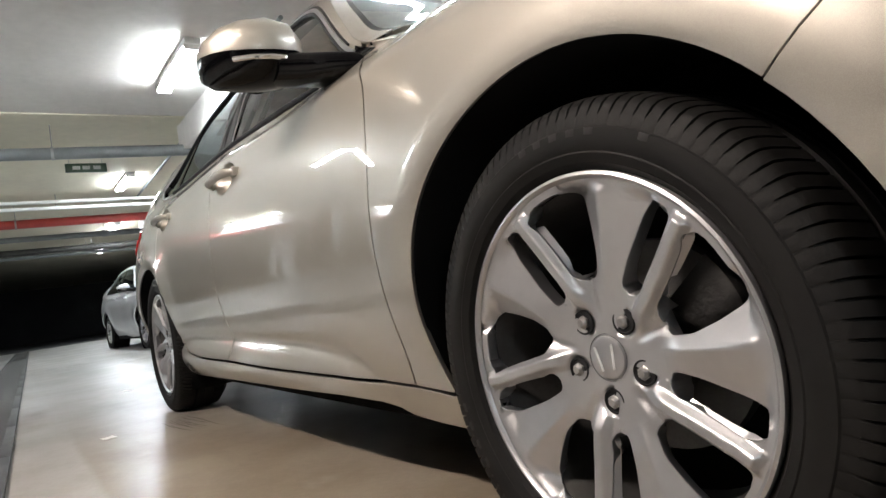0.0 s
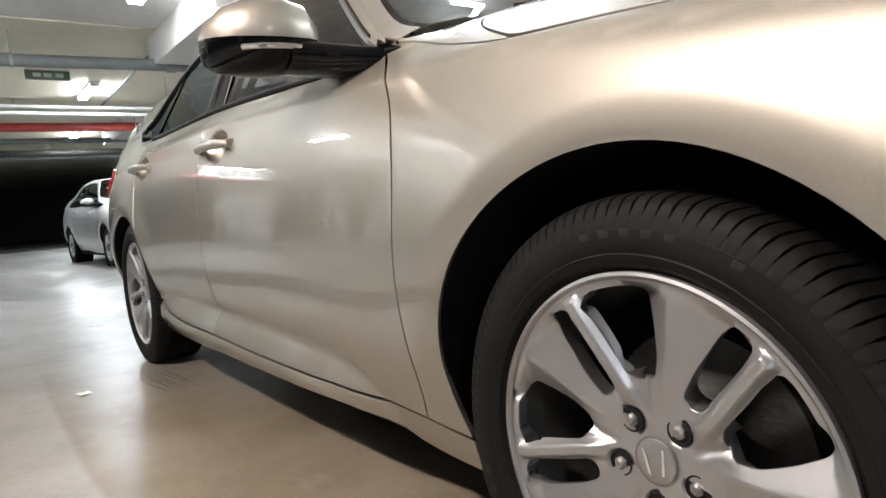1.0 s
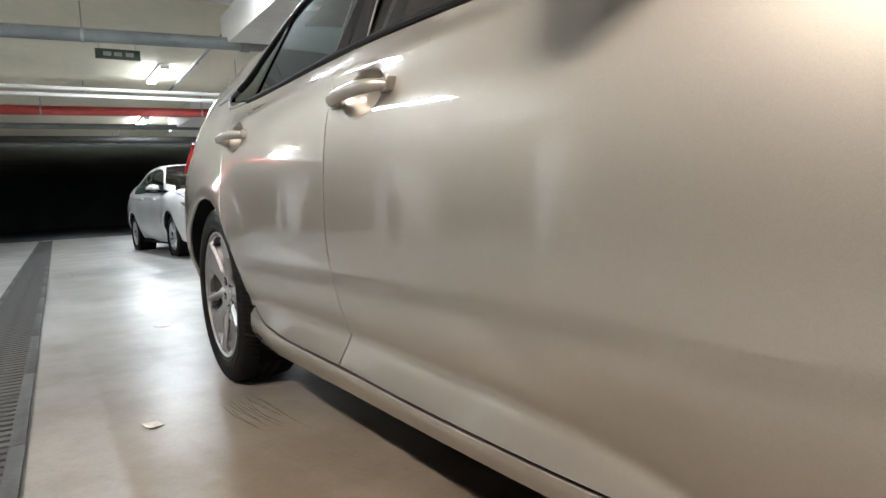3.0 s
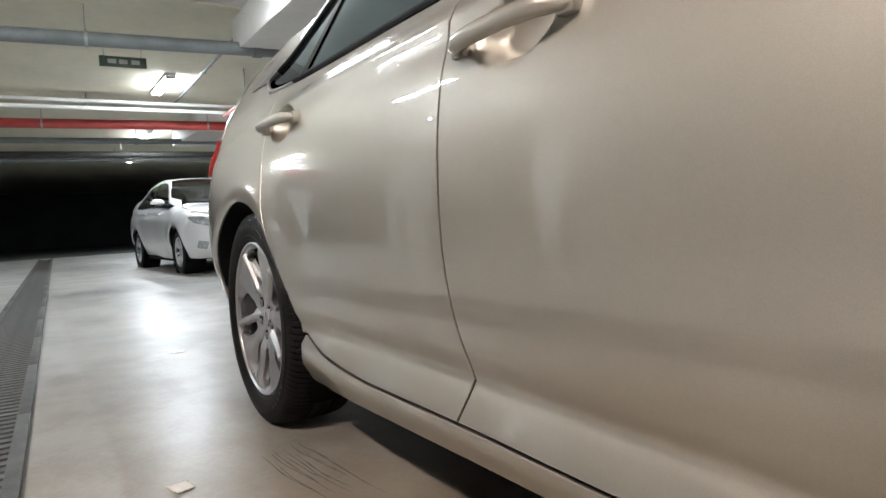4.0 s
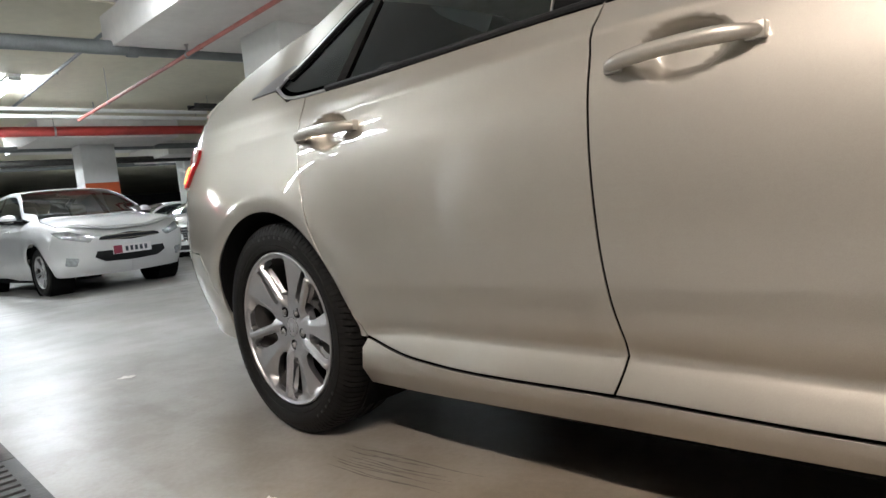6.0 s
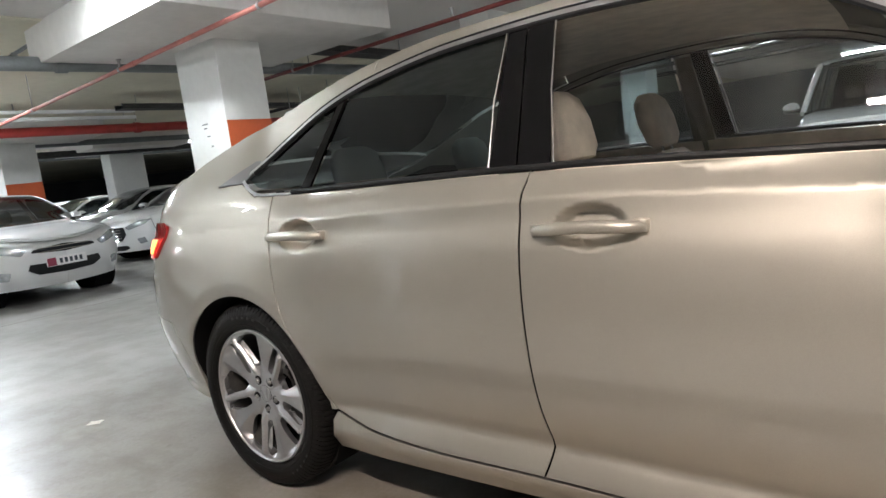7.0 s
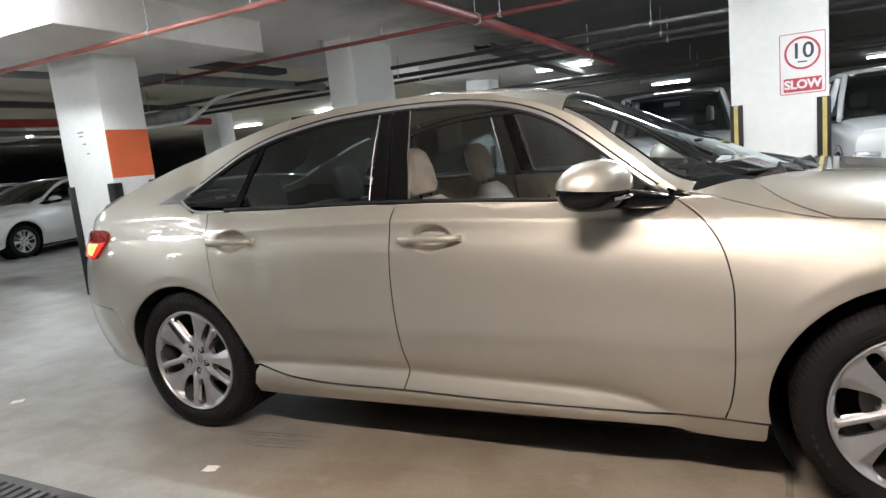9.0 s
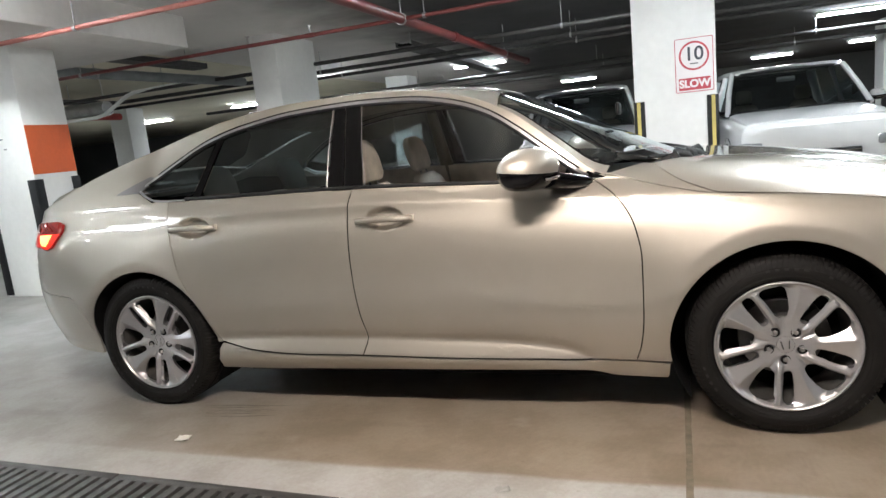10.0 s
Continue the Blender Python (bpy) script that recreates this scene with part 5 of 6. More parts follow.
            rr.append(0.0145 * (1 - 0.45 * abs(t) ** 6))
        hb = part("door_handle", sweep(bmesh.new(), pts, rr, 12, 1.0), CHAMPAGNE, hero, "champagne pull handle")
        for e in (-1, 1):
            bm = bmesh.new()
            x = cx + 0.118 * e
            y = float(HERO.side(cx + 0.13, cz)[1]) * sgn
            box(bm, x - 0.017, min(y - 0.018 * sgn, y + 0.03 * sgn), cz - 0.013, x + 0.017, max(y - 0.018 * sgn, y + 0.03 * sgn), cz + 0.015, 0.005)
            part("handle_mount", bm, CHAMPAGNE, hb)

    # wheel wells
    def liner_edge(x, z):
        k = min(max((z - 0.27) / 0.06, 0.0), 1.0)
        return -0.86 * (1 - k) + k * float(sh.side(x, max(z, 0.27), -0.007)[1])
    for cx, r in ((0.0, 0.396), (-2.83, 0.372)):
        bm = bmesh.new()
        rows = []
        for y in (-0.912, -0.62, -0.60):
            rr = r if y != -0.60 else 0.05
            rows.append([bm.verts.new((cx + rr * math.cos(t), (y if y > -0.9 else liner_edge(cx + rr * math.cos(t), 0.335 + rr * math.sin(t))) * sgn, 0.335 + rr * math.sin(t))) for t in np.radians(np.linspace(-36, 216, 50))])
        for p, q in zip(rows, rows[1:]):
            for k in range(len(p) - 1):
                bm.faces.new((p[k], q[k], q[k + 1], p[k + 1]))
        part("wheel_liner", bm, WELL, hero, "black felt wheel-arch liner")

# wheels
for x in (0.0, -2.83):
    for s in (-1, 1):
        m = Matrix.Translation((x, s * (0.811 if x == 0 else 0.790), 0.335)) @ pose(0, 0, 0, 90 if s < 0 else -90)
        wheel(hero, m)
# underbody
bm = bmesh.new()
box(bm, -2.36, -0.80, 0.165, -0.56, 0.80, 0.3, 0.01)
box(bm, -3.45, -0.6, 0.24, 0.72, 0.6, 0.4, 0.01)
part("underbody", bm, WELL, hero, "black underbody")

# ---- door mirrors, wipers and cabin of the champagne sedan ----
def blob(rings, n=20, power=2.4):
    """A closed form from ellipse rings: (centre, across, up, ra, rb)."""
    bm = bmesh.new()
    loops = []
    for c, u, v, ra, rb in rings:
        c, u, v = Vector(c), Vector(u), Vector(v)
        row = []
        for k in range(n):
            t = 2 * math.pi * k / n
            a, b = math.cos(t), math.sin(t)
            row.append(bm.verts.new(c + u * ra * math.copysign(abs(a) ** (2 / power), a) + v * rb * math.copysign(abs(b) ** (2 / power), b)))
        loops.append(row)
    for p, q in zip(loops, loops[1:]):
        for k in range(n):
            bm.faces.new((p[k], p[(k + 1) % n], q[(k + 1) % n], q[k]))
    bm.faces.new(loops[0][::-1])
    bm.faces.new(loops[-1])
    bmesh.ops.recalc_face_normals(bm, faces=bm.faces)
    return bm


def door_mirror(parent, s, base, paint, k=1.0):
    """A body-coloured cap over a black housing on a black foot. s: -1 the right side, 1 the left."""
    bx, by, bz = base
    Y, X, Z = Vector((0, 1, 0)), Vector((1, 0, 0)), Vector((0, 0, 1))
    def at(dx, dy, dz):
        return Vector((bx + dx * k, s * (by + dy * k), bz + dz * k))
    # profile across the car: outward distance, fore-aft middle, height middle, half depth, half height
    rows = [(0.055, -0.10, 0.045, 0.03, 0.03), (0.065, -0.105, 0.05, 0.062, 0.055), (0.09, -0.11, 0.058, 0.085, 0.074), (0.14, -0.125, 0.063, 0.098, 0.082), (0.19, -0.14, 0.062, 0.096, 0.078), (0.235, -0.155, 0.056, 0.082, 0.066), (0.262, -0.165, 0.05, 0.055, 0.045), (0.272, -0.168, 0.047, 0.022, 0.018)]
    bm = blob([(at(dx, dy, dz), X * k, Z * k, ra, rb) for dy, dx, dz, ra, rb in rows], 28, 2.3)
    up = bm.copy()
    cut = at(-0.13, 0.15, 0.055)
    tilt = Vector((0.10, 0, 1)).normalized()
    bmesh.ops.bisect_plane(bm, geom=bm.verts[:] + bm.edges[:] + bm.faces[:], plane_co=cut, plane_no=tilt, clear_inner=True)
    cap = part("mirror_cap", bm, paint, parent, "body-coloured mirror cap")
    bmesh.ops.bisect_plane(up, geom=up.verts[:] + up.edges[:] + up.faces[:], plane_co=cut, plane_no=tilt, clear_outer=True)
    bmesh.ops.transform(up, matrix=Matrix.Translation(cut) @ Matrix.Diagonal((0.985, 0.985, 0.985, 1)) @ Matrix.Translation(-cut), verts=up.verts)
    low = part("mirror_housing", up, BLACK_GLOSS, parent, "gloss black mirror underside")
    # glass, facing back
    bm = bmesh.new()
    ring = [(0.07, 0.01), (0.08, 0.085), (0.12, 0.115), (0.19, 0.11), (0.245, 0.085), (0.25, 0.045), (0.22, 0.01), (0.13, -0.005)]
    vs = [bm.verts.new(at(-0.205 - 0.12 * (dy - 0.15), dy, dz)) for dy, dz in ring]
    bm.faces.new(vs)
    part("mirror_glass", bm, CHROME, low, "mirror glass")
    # foot
    bm = blob([(at(0.015, -0.03, -0.01), X * k, Z * k, 0.08, 0.030), (at(-0.01, 0.03, -0.004), X * k, Z * k, 0.075, 0.030), (at(-0.06, 0.08, 0.008), X * k, Z * k, 0.07, 0.032), (at(-0.10, 0.13, 0.02), X * k, Z * k, 0.065, 0.034)], 20, 2.6)
    part("mirror_foot", bm, BLACK_GLOSS, parent, "gloss black mirror foot")
    # signal strip
    pts = [at(-0.04, 0.10, 0.026), at(-0.038, 0.15, 0.026), at(-0.05, 0.19, 0.026), at(-0.075, 0.225, 0.026)]
    part("signal_lens", sweep(bmesh.new(), [tuple(p + Vector((0.012 * k, 0, 0))) for p in pts], 0.006 * k, 8), CHROME, cap, "slim clear turn-signal lens")


for s in (-1, 1):
    door_mirror(hero, s, (-0.735, 0.835, 0.985), CHAMPAGNE)
    # triangular sail behind the mirror
    tri = [(-0.70, 0.985), (-0.655, 0.978), (-0.60, 0.985), (-0.645, 1.0), (-0.80, 1.09)]
    sheet("mirror_sail", tri, lambda u, v: HERO.side(u, v, 0.002), BLACK_GLOSS, hero, "gloss black corner cover", 0.0, step=0.03, lip=0.006, mirror=s > 0)

# wipers
for t0, t1 in ((-0.78, -0.08), (-0.02, 0.72)):
    pts = []
    for t in np.linspace(t0, t1, 12):
        x = ws_low(t) - 0.02 - 0.03 * (t - t0)
        pts.append(tuple(float(c) for c in HERO.top(x, t * rail_y(x), 0.007)))
    part("wiper", sweep(bmesh.new(), pts, 0.007, 6), BLACK_PLASTIC, hero, "black wiper blade")
bm = bmesh.new()
random.seed(4)
for k in range(9):
    x, y, z = HERO.top(ws_low((-0.60 + 0.05 * k) / 0.83) + 0.005, -0.60 + 0.05 * k, -0.020)
    box(bm, -0.035, -0.03, -0.01, 0.035, 0.03, 0.022 + 0.012 * (k % 3), 0.006, Matrix.Translation((float(x), float(y), float(z))) @ pose(0, 0, 0, random.uniform(-25, 25), random.uniform(-25, 25), random.uniform(-40, 40)))
part("cowl_grille", bm, BLACK_PLASTIC, hero, "black cowl grille and wiper pivots")


def seat(parent, x, y, wide=0.5, mat=None, back=0.62, head=True):
    mat = mat or BEIGE
    X, Y, Z = Vector((1, 0, 0)), Vector((0, 1, 0)), Vector((0, 0, 1))
    st = thing("seat", Matrix.Translation((x, y, 0)))
    st.parent = parent
    bm = blob([((0.30, 0, 0.40), Y, Z, wide * 0.42, 0.05), ((0.26, 0, 0.41), Y, Z, wide * 0.5, 0.08), ((-0.05, 0, 0.40), Y, Z, wide * 0.5, 0.085), ((-0.28, 0, 0.40), Y, Z, wide * 0.46, 0.08)], 20, 3.2)
    part("seat_cushion", bm, mat, st)
    lean = Vector((-0.30, 0, 1)).normalized()
    fwd = Vector((1, 0, 0.30)).normalized()
    o = Vector((-0.22, 0, 0.40))
    rows = [(0.0, 0.46, 0.09), (0.1, 0.50, 0.10), (0.3, 0.50, 0.10), (0.48, 0.45, 0.085), (back - 0.04, 0.34, 0.065), (back, 0.26, 0.035)]
    bm = blob([(o + lean * h, Y, fwd, wide * w, d) for h, w, d in rows], 24, 2.8)
    part("seat_back", bm, mat, st)
    for e in (-1, 1):
        bm = blob([(o + lean * h + Y * e * wide * 0.36 + fwd * 0.07, Y, fwd, 0.05, 0.05) for h in (0.06, 0.2, 0.4)] , 12, 2.0)
        part("bolster", bm, mat, st)
    if head:
        c = o + lean * (back + 0.055) + fwd * 0.0
        hb = part("head_rest", blob([(c - lean * 0.03, Y, fwd, 0.09, 0.03), (c, Y, fwd, 0.115, 0.045), (c + lean * 0.08, Y, fwd, 0.125, 0.05), (c + lean * 0.15, Y, fwd, 0.115, 0.042), (c + lean * 0.18, Y, fwd, 0.08, 0.022)], 22, 2.8), mat, st)
        for e in (-1, 1):
            part("post", rod(bmesh.new(), o + lean * (back - 0.06) + Y * e * 0.05, c + Y * e * 0.05, 0.006, seg=8), CHROME, hb)
    return st


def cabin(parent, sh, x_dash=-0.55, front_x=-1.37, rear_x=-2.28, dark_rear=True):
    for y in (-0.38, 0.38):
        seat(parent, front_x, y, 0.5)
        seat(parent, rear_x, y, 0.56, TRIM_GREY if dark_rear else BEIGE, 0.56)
    bm = bmesh.new()
    rows = []
    for x, z in ((x_dash + 0.30, 0.93), (x_dash + 0.05, 0.965), (x_dash - 0.12, 0.955), (x_dash - 0.22, 0.90), (x_dash - 0.20, 0.72), (x_dash - 0.10, 0.5)):
        rows.append([bm.verts.new((x - 0.10 * (t * t), 0.74 * t, z - 0.03 * t * t)) for t in np.linspace(-1, 1, 12)])
    for p, q in zip(rows, rows[1:]):
        for k in range(len(p) - 1):
            bm.faces.new((p[k], p[k + 1], q[k + 1], q[k]))
    part("dashboard", bm, BLACK_PLASTIC, parent, "dark dashboard")
    bm = bmesh.new()
    ring = [(0.185 * math.cos(t), 0.185 * math.sin(t)) for t in np.linspace(0, 2 * math.pi, 33)]
    m = Matrix.Translation((x_dash - 0.36, 0.38, 0.86)) @ pose(0, 0, 0, 0, -66, 0)
    sweep(bm, [tuple(m @ Vector((a, b, 0))) for a, b in ring], 0.015, 8)
    box(bm, -0.06, -0.17, -0.02, 0.05, 0.17, 0.01, 0.01, m)
    part("steering_wheel", bm, BLACK_PLASTIC, parent, "black steering wheel")
    bm = bmesh.new()
    box(bm, rear_x - 0.75, -0.68, 0.93, rear_x - 0.42, 0.68, 0.95, 0.01)
    box(bm, rear_x - 0.44, -0.7, 0.3, rear_x - 0.40, 0.7, 0.95)
    part("parcel_shelf", bm, TRIM_GREY, parent, "grey parcel shelf")
    bm = bmesh.new()
    box(bm, rear_x - 0.1, -0.78, 0.28, x_dash - 0.12, 0.78, 0.31)
    box(bm, front_x - 0.3, -0.09, 0.31, x_dash - 0.15, 0.09, 0.62, 0.03)
    part("cabin_floor", bm, TRIM_GREY, parent)
    bm = bmesh.new()
    box(bm, front_x + 0.78, -0.07, 1.22, front_x + 0.80, 0.14, 1.28, 0.008)
    part("inner_mirror", bm, BLACK_PLASTIC, parent, "interior mirror")


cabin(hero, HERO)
lining = plan_band(lambda t: -2.6, lambda t: -1.18, 0.06)
sheet("headlining", lining, lambda u, v: HERO.top(u, v, -0.035), BEIGE, hero, "beige roof lining", 0.0, step=0.1, lip=0)
for s in (False, True):
    trim = cat(along(lambda x: win_low(x) - 0.015, -2.6, -0.75), [(-0.75, 0.4), (-2.5, 0.4)])
    sheet("door_trim", trim, lambda u, v: HERO.side(u, v, -0.07), BEIGE, hero, "beige door trim", 0.0, step=0.1, lip=0, mirror=s)
    post = [(-1.70, 1.0), (-1.73, 1.37), (-1.79, 1.37), (-1.79, 1.0)]
    sheet("pillar_trim", post, lambda u, v: HERO.side(u, v, -0.04), TRIM_GREY, hero, "grey-brown centre pillar trim", 0.0, step=0.1, lip=0.02, mirror=s)
    belt = [(float(a), (-1 if not s else 1) * float(b), float(c)) for a, b, c in ((-1.76, 0.58, 1.30), (-1.735, 0.69, 1.1), (-1.70, 0.71, 0.85), (-1.64, 0.73, 0.5))]
    part("seat_belt", sweep(bmesh.new(), belt, 0.022, 8, 0.12), TRIM_GREY, hero, "grey seat belt")

# ---- things on and over the floor ----
GRATE = material("cast_grate", (0.07, 0.068, 0.066), 0.55, 0.5, noise_scale=12, noise_amt=0.35, bump=0.15, bump_scale=80)
PIT = material("drain_pit", (0.012, 0.012, 0.012), 0.9)
drain = thing("trench_drain", Matrix.Translation((-2.05, -1.73, 0)) @ pose(0, 0, 0, 0, 0, -1.6), "dark slotted steel grate of a trench drain", "drain")
bm = bmesh.new()
box(bm, -19, -0.16, 0.002, 5.5, 0.16, 0.006)
part("channel", bm, PIT, drain, "black channel under the slots", smooth=False)
slat = bmesh.new()
box(slat, -0.0185, -0.125, 0.0, 0.0185, 0.125, 0.016, 0.002)
slat_mesh = bpy.data.meshes.new("slat")
slat.to_mesh(slat_mesh)
slat.free()
slat_mesh.materials.append(GRATE)
for k in range(290):
    ob = new("slat", slat_mesh)
    ob.parent = drain
    ob.location = (4.4 - 0.058 * k, 0, 0.004)
bm = bmesh.new()
for k in range(100):
    box(bm, 4.4 - 0.058 * (290 + k) - 0.0185, -0.125, 0.004, 4.4 - 0.058 * (290 + k) + 0.0185, 0.125, 0.02)
tagged(part("far_slats", bm, GRATE, drain, smooth=False), kind="stuff")
for y in (-0.14, 0.14):
    n = 25
    for k in range(n):
        bm = bmesh.new()
        box(bm, 5.5 - 0.99 * (k + 1) + 0.003, y - 0.02, 0.003, 5.5 - 0.99 * k - 0.003, y + 0.02, 0.020, 0.002)
        part("frame_bar", bm, GRATE, drain)

PAPER = material("paper_scrap", (0.8, 0.78, 0.73), 0.8, noise_scale=30, noise_amt=0.1)
def scrap(x, y, w, d, a, mat, label, name="paper_scrap"):
    bm = bmesh.new()
    n = 5
    grid = [[bm.verts.new((w * (i / n - 0.5) + random.uniform(-0.002, 0.002), d * (j / n - 0.5) + random.uniform(-0.002, 0.002), 0.003 + 0.003 * random.random() * (i in (0, n) or j in (0, n)))) for j in range(n + 1)] for i in range(n + 1)]
    for i in range(n):
        for j in range(n):
            bm.faces.new((grid[i][j], grid[i + 1][j], grid[i + 1][j + 1], grid[i][j + 1]))
    ob = part(name, bm, mat, None, label)
    ob.matrix_basis = Matrix.Translation((x, y, 0)) @ pose(0, 0, 0, 0, 0, a)
    mod = ob.modifiers.new("thick", "SOLIDIFY")
    mod.thickness = 0.001
    return tagged(ob, label, "litter")


random.seed(7)
scrap(-2.46, -1.22, 0.062, 0.05, 12, PAPER, "small white paper scrap lying on the floor")
scrap(-0.96, -1.43, 0.05, 0.03, 25, GALV, "small crumpled grey foil scrap on the floor", "foil_scrap")
scrap(-4.3, -0.9, 0.07, 0.05, 40, PAPER, "pale scrap of paper on the floor")

MARK = material("rubber_mark", (0.06, 0.055, 0.05), 0.7, noise_scale=40, noise_amt=0.5, dirt=(0.14, 0.125, 0.10))
marks = thing("tyre_scuff", None, "dark parallel tyre scuff marks on the floor", "scuff")
random.seed(11)
for k in range(11):
    x0, y0 = -2.53 + random.uniform(-0.05, 0.05), -1.00 + 0.013 * k
    n = 14
    length = random.uniform(0.2, 0.42)
    bm = bmesh.new()
    up, dn = [], []
    for i in range(n + 1):
        t = i / n
        x, y = x0 + length * t, y0 + 0.03 * t * t + 0.002 * math.sin(9 * t + k)
        w = 0.0022 * (0.4 + random.random()) * math.sin(math.pi * (0.06 + 0.9 * t))
        up.append(bm.verts.new((x, y + w, 0.0015)))
        dn.append(bm.verts.new((x, y - w, 0.0015)))
    for i in range(n):
        bm.faces.new((dn[i], dn[i + 1], up[i + 1], up[i]))
    part("streak", bm, MARK, marks, smooth=False)
# floor joints
JOINT = material("joint_filler", (0.16, 0.135, 0.10), 0.7, noise_scale=20, noise_amt=0.35, bump=0.2, bump_scale=60)
def joint(pts, w, label):
    random.seed(int(abs(pts[0][0] * 100)))
    bm = bmesh.new()
    line = dense(pts, 0.06, smooth=False)
    a = [bm.verts.new((x - w * (0.8 + 0.3 * random.random()), y, 0.0012)) for x, y in line]
    b = [bm.verts.new((x + w * (0.8 + 0.3 * random.random()), y, 0.0012)) for x, y in line]
    for k in range(len(a) - 1):
        bm.faces.new((a[k], b[k], b[k + 1], a[k + 1]))
    ob = part("floor_joint", bm, JOINT, None, label, smooth=False)
    tagged(ob, label, "floor joint", kind="structure")
joint([(-0.365, -1.55), (-0.33, -0.6), (-0.30, 6.0)], 0.012, "brown filled joint across the floor")
joint([(-8.6, -1.4), (-8.4, 9.0)], 0.01, "brown filled joint across the floor")

# ---- signs ----
SIGN_WHITE = material("sign_white", (0.72, 0.70, 0.70), 0.35, noise_scale=6, noise_amt=0.05)
SIGN_RED = material("sign_red", (0.45, 0.05, 0.07), 0.4, noise_scale=6, noise_amt=0.1)
SIGN_BLACK = material("sign_black", (0.03, 0.035, 0.05), 0.4)
def lettering(name, text, size, m, mat, parent, label="", bold=0.0):
    cu = bpy.data.curves.new(name, "FONT")
    cu.body, cu.size, cu.align_x, cu.align_y, cu.extrude, cu.offset = text, size, "CENTER", "CENTER", 0.0008, bold
    tmp = bpy.data.objects.new(name, cu)
    mesh = bpy.data.meshes.new_from_object(tmp)
    bpy.data.objects.remove(tmp)
    ob = link(name, mesh, mat, parent, label)
    ob.matrix_basis = m
    return ob


sign = thing("speed_sign", Matrix.Translation((-0.03, 3.197, 1.625)) @ pose(0, 0, 0, 90, 0, 0), "white speed limit sign reading 10 and SLOW on a column", "sign")
w, h = 0.172, 0.25
def rounded(w, h, r, n=6):
    out = []
    for cx, cy, a in ((w - r, h - r, 0), (-w + r, h - r, 90), (-w + r, -h + r, 180), (w - r, -h + r, 270)):
        out += [(cx + r * math.cos(math.radians(a + 90 * k / n)), cy + r * math.sin(math.radians(a + 90 * k / n))) for k in range(n + 1)]
    return out
part("plate", prism(bmesh.new(), rounded(w, h, 0.02), 0.0, 0.004), SIGN_WHITE, sign)
bm = bmesh.new()
o, i = rounded(w - 0.006, h - 0.006, 0.016), rounded(w - 0.012, h - 0.012, 0.012)
vo, vi = [bm.verts.new((x, y, 0.005)) for x, y in o], [bm.verts.new((x, y, 0.005)) for x, y in i]
for k in range(len(vo)):
    bm.faces.new((vo[k], vo[(k + 1) % len(vo)], vi[(k + 1) % len(vi)], vi[k]))
part("border", bm, SIGN_RED, sign, "thin red border", smooth=False)
bm = bmesh.new()
lathe(bm, [(0.131, 0.0042), (0.131, 0.006), (0.114, 0.006), (0.114, 0.0042)], 48, Matrix.Translation((0, 0.082, 0)))
part("ring", bm, SIGN_RED, sign, "red speed limit ring")
lettering("numerals", "10", 0.172, Matrix.Translation((0, 0.096, 0.006)), SIGN_BLACK, sign, "black numerals 10", 0.0025)
bm = bmesh.new()
box(bm, -0.035, 0.008, 0.0045, 0.035, 0.018, 0.0055)
part("small_print", bm, SIGN_BLACK, sign, smooth=False)
bm = bmesh.new()
prism(bm, rounded(0.138, 0.055, 0.01), 0.0042, 0.006, m=Matrix.Translation((0, -0.17, 0)))
part("banner", bm, SIGN_RED, sign, "red banner")
lettering("word", "SLOW", 0.095, Matrix.Translation((0, -0.17, 0.0068)), SIGN_WHITE, sign, "white word SLOW", 0.004)

ex = thing("exit_sign", Matrix.Translation((-9.2, -0.42, 2.62)), "unlit dark green hanging sign panel under the ceiling", "sign")
GREEN = material("sign_green", (0.03, 0.06, 0.035), 0.4, noise_scale=9, noise_amt=0.3)
bm = bmesh.new()
box(bm, -0.02, -0.25, -0.06, 0.02, 0.25, 0.06, 0.004)
part("panel", bm, GREEN, ex)
bm = bmesh.new()
for y in (-0.12, 0.0, 0.13):
    box(bm, 0.021, y - 0.045, -0.025, 0.023, y + 0.045, 0.025)
part("lettering_bars", bm, GALV, ex, smooth=False)
bm = bmesh.new()
for y in (-0.2, 0.2):
    rod(bm, (0, y, 0.06), (0, y, CEIL - 2.62), 0.004, seg=6)
part("rod", bm, GALV, ex)

# ---- parked cars behind ----
LAMP = material("headlamp_glass", (0.5, 0.52, 0.54), 0.08, 0.6, coat=1.0, noise_scale=30, noise_amt=0.5)
PLATE = material("plate_white", (0.7, 0.68, 0.68), 0.5)
PLATE_RED = material("plate_maroon", (0.25, 0.03, 0.06), 0.5)


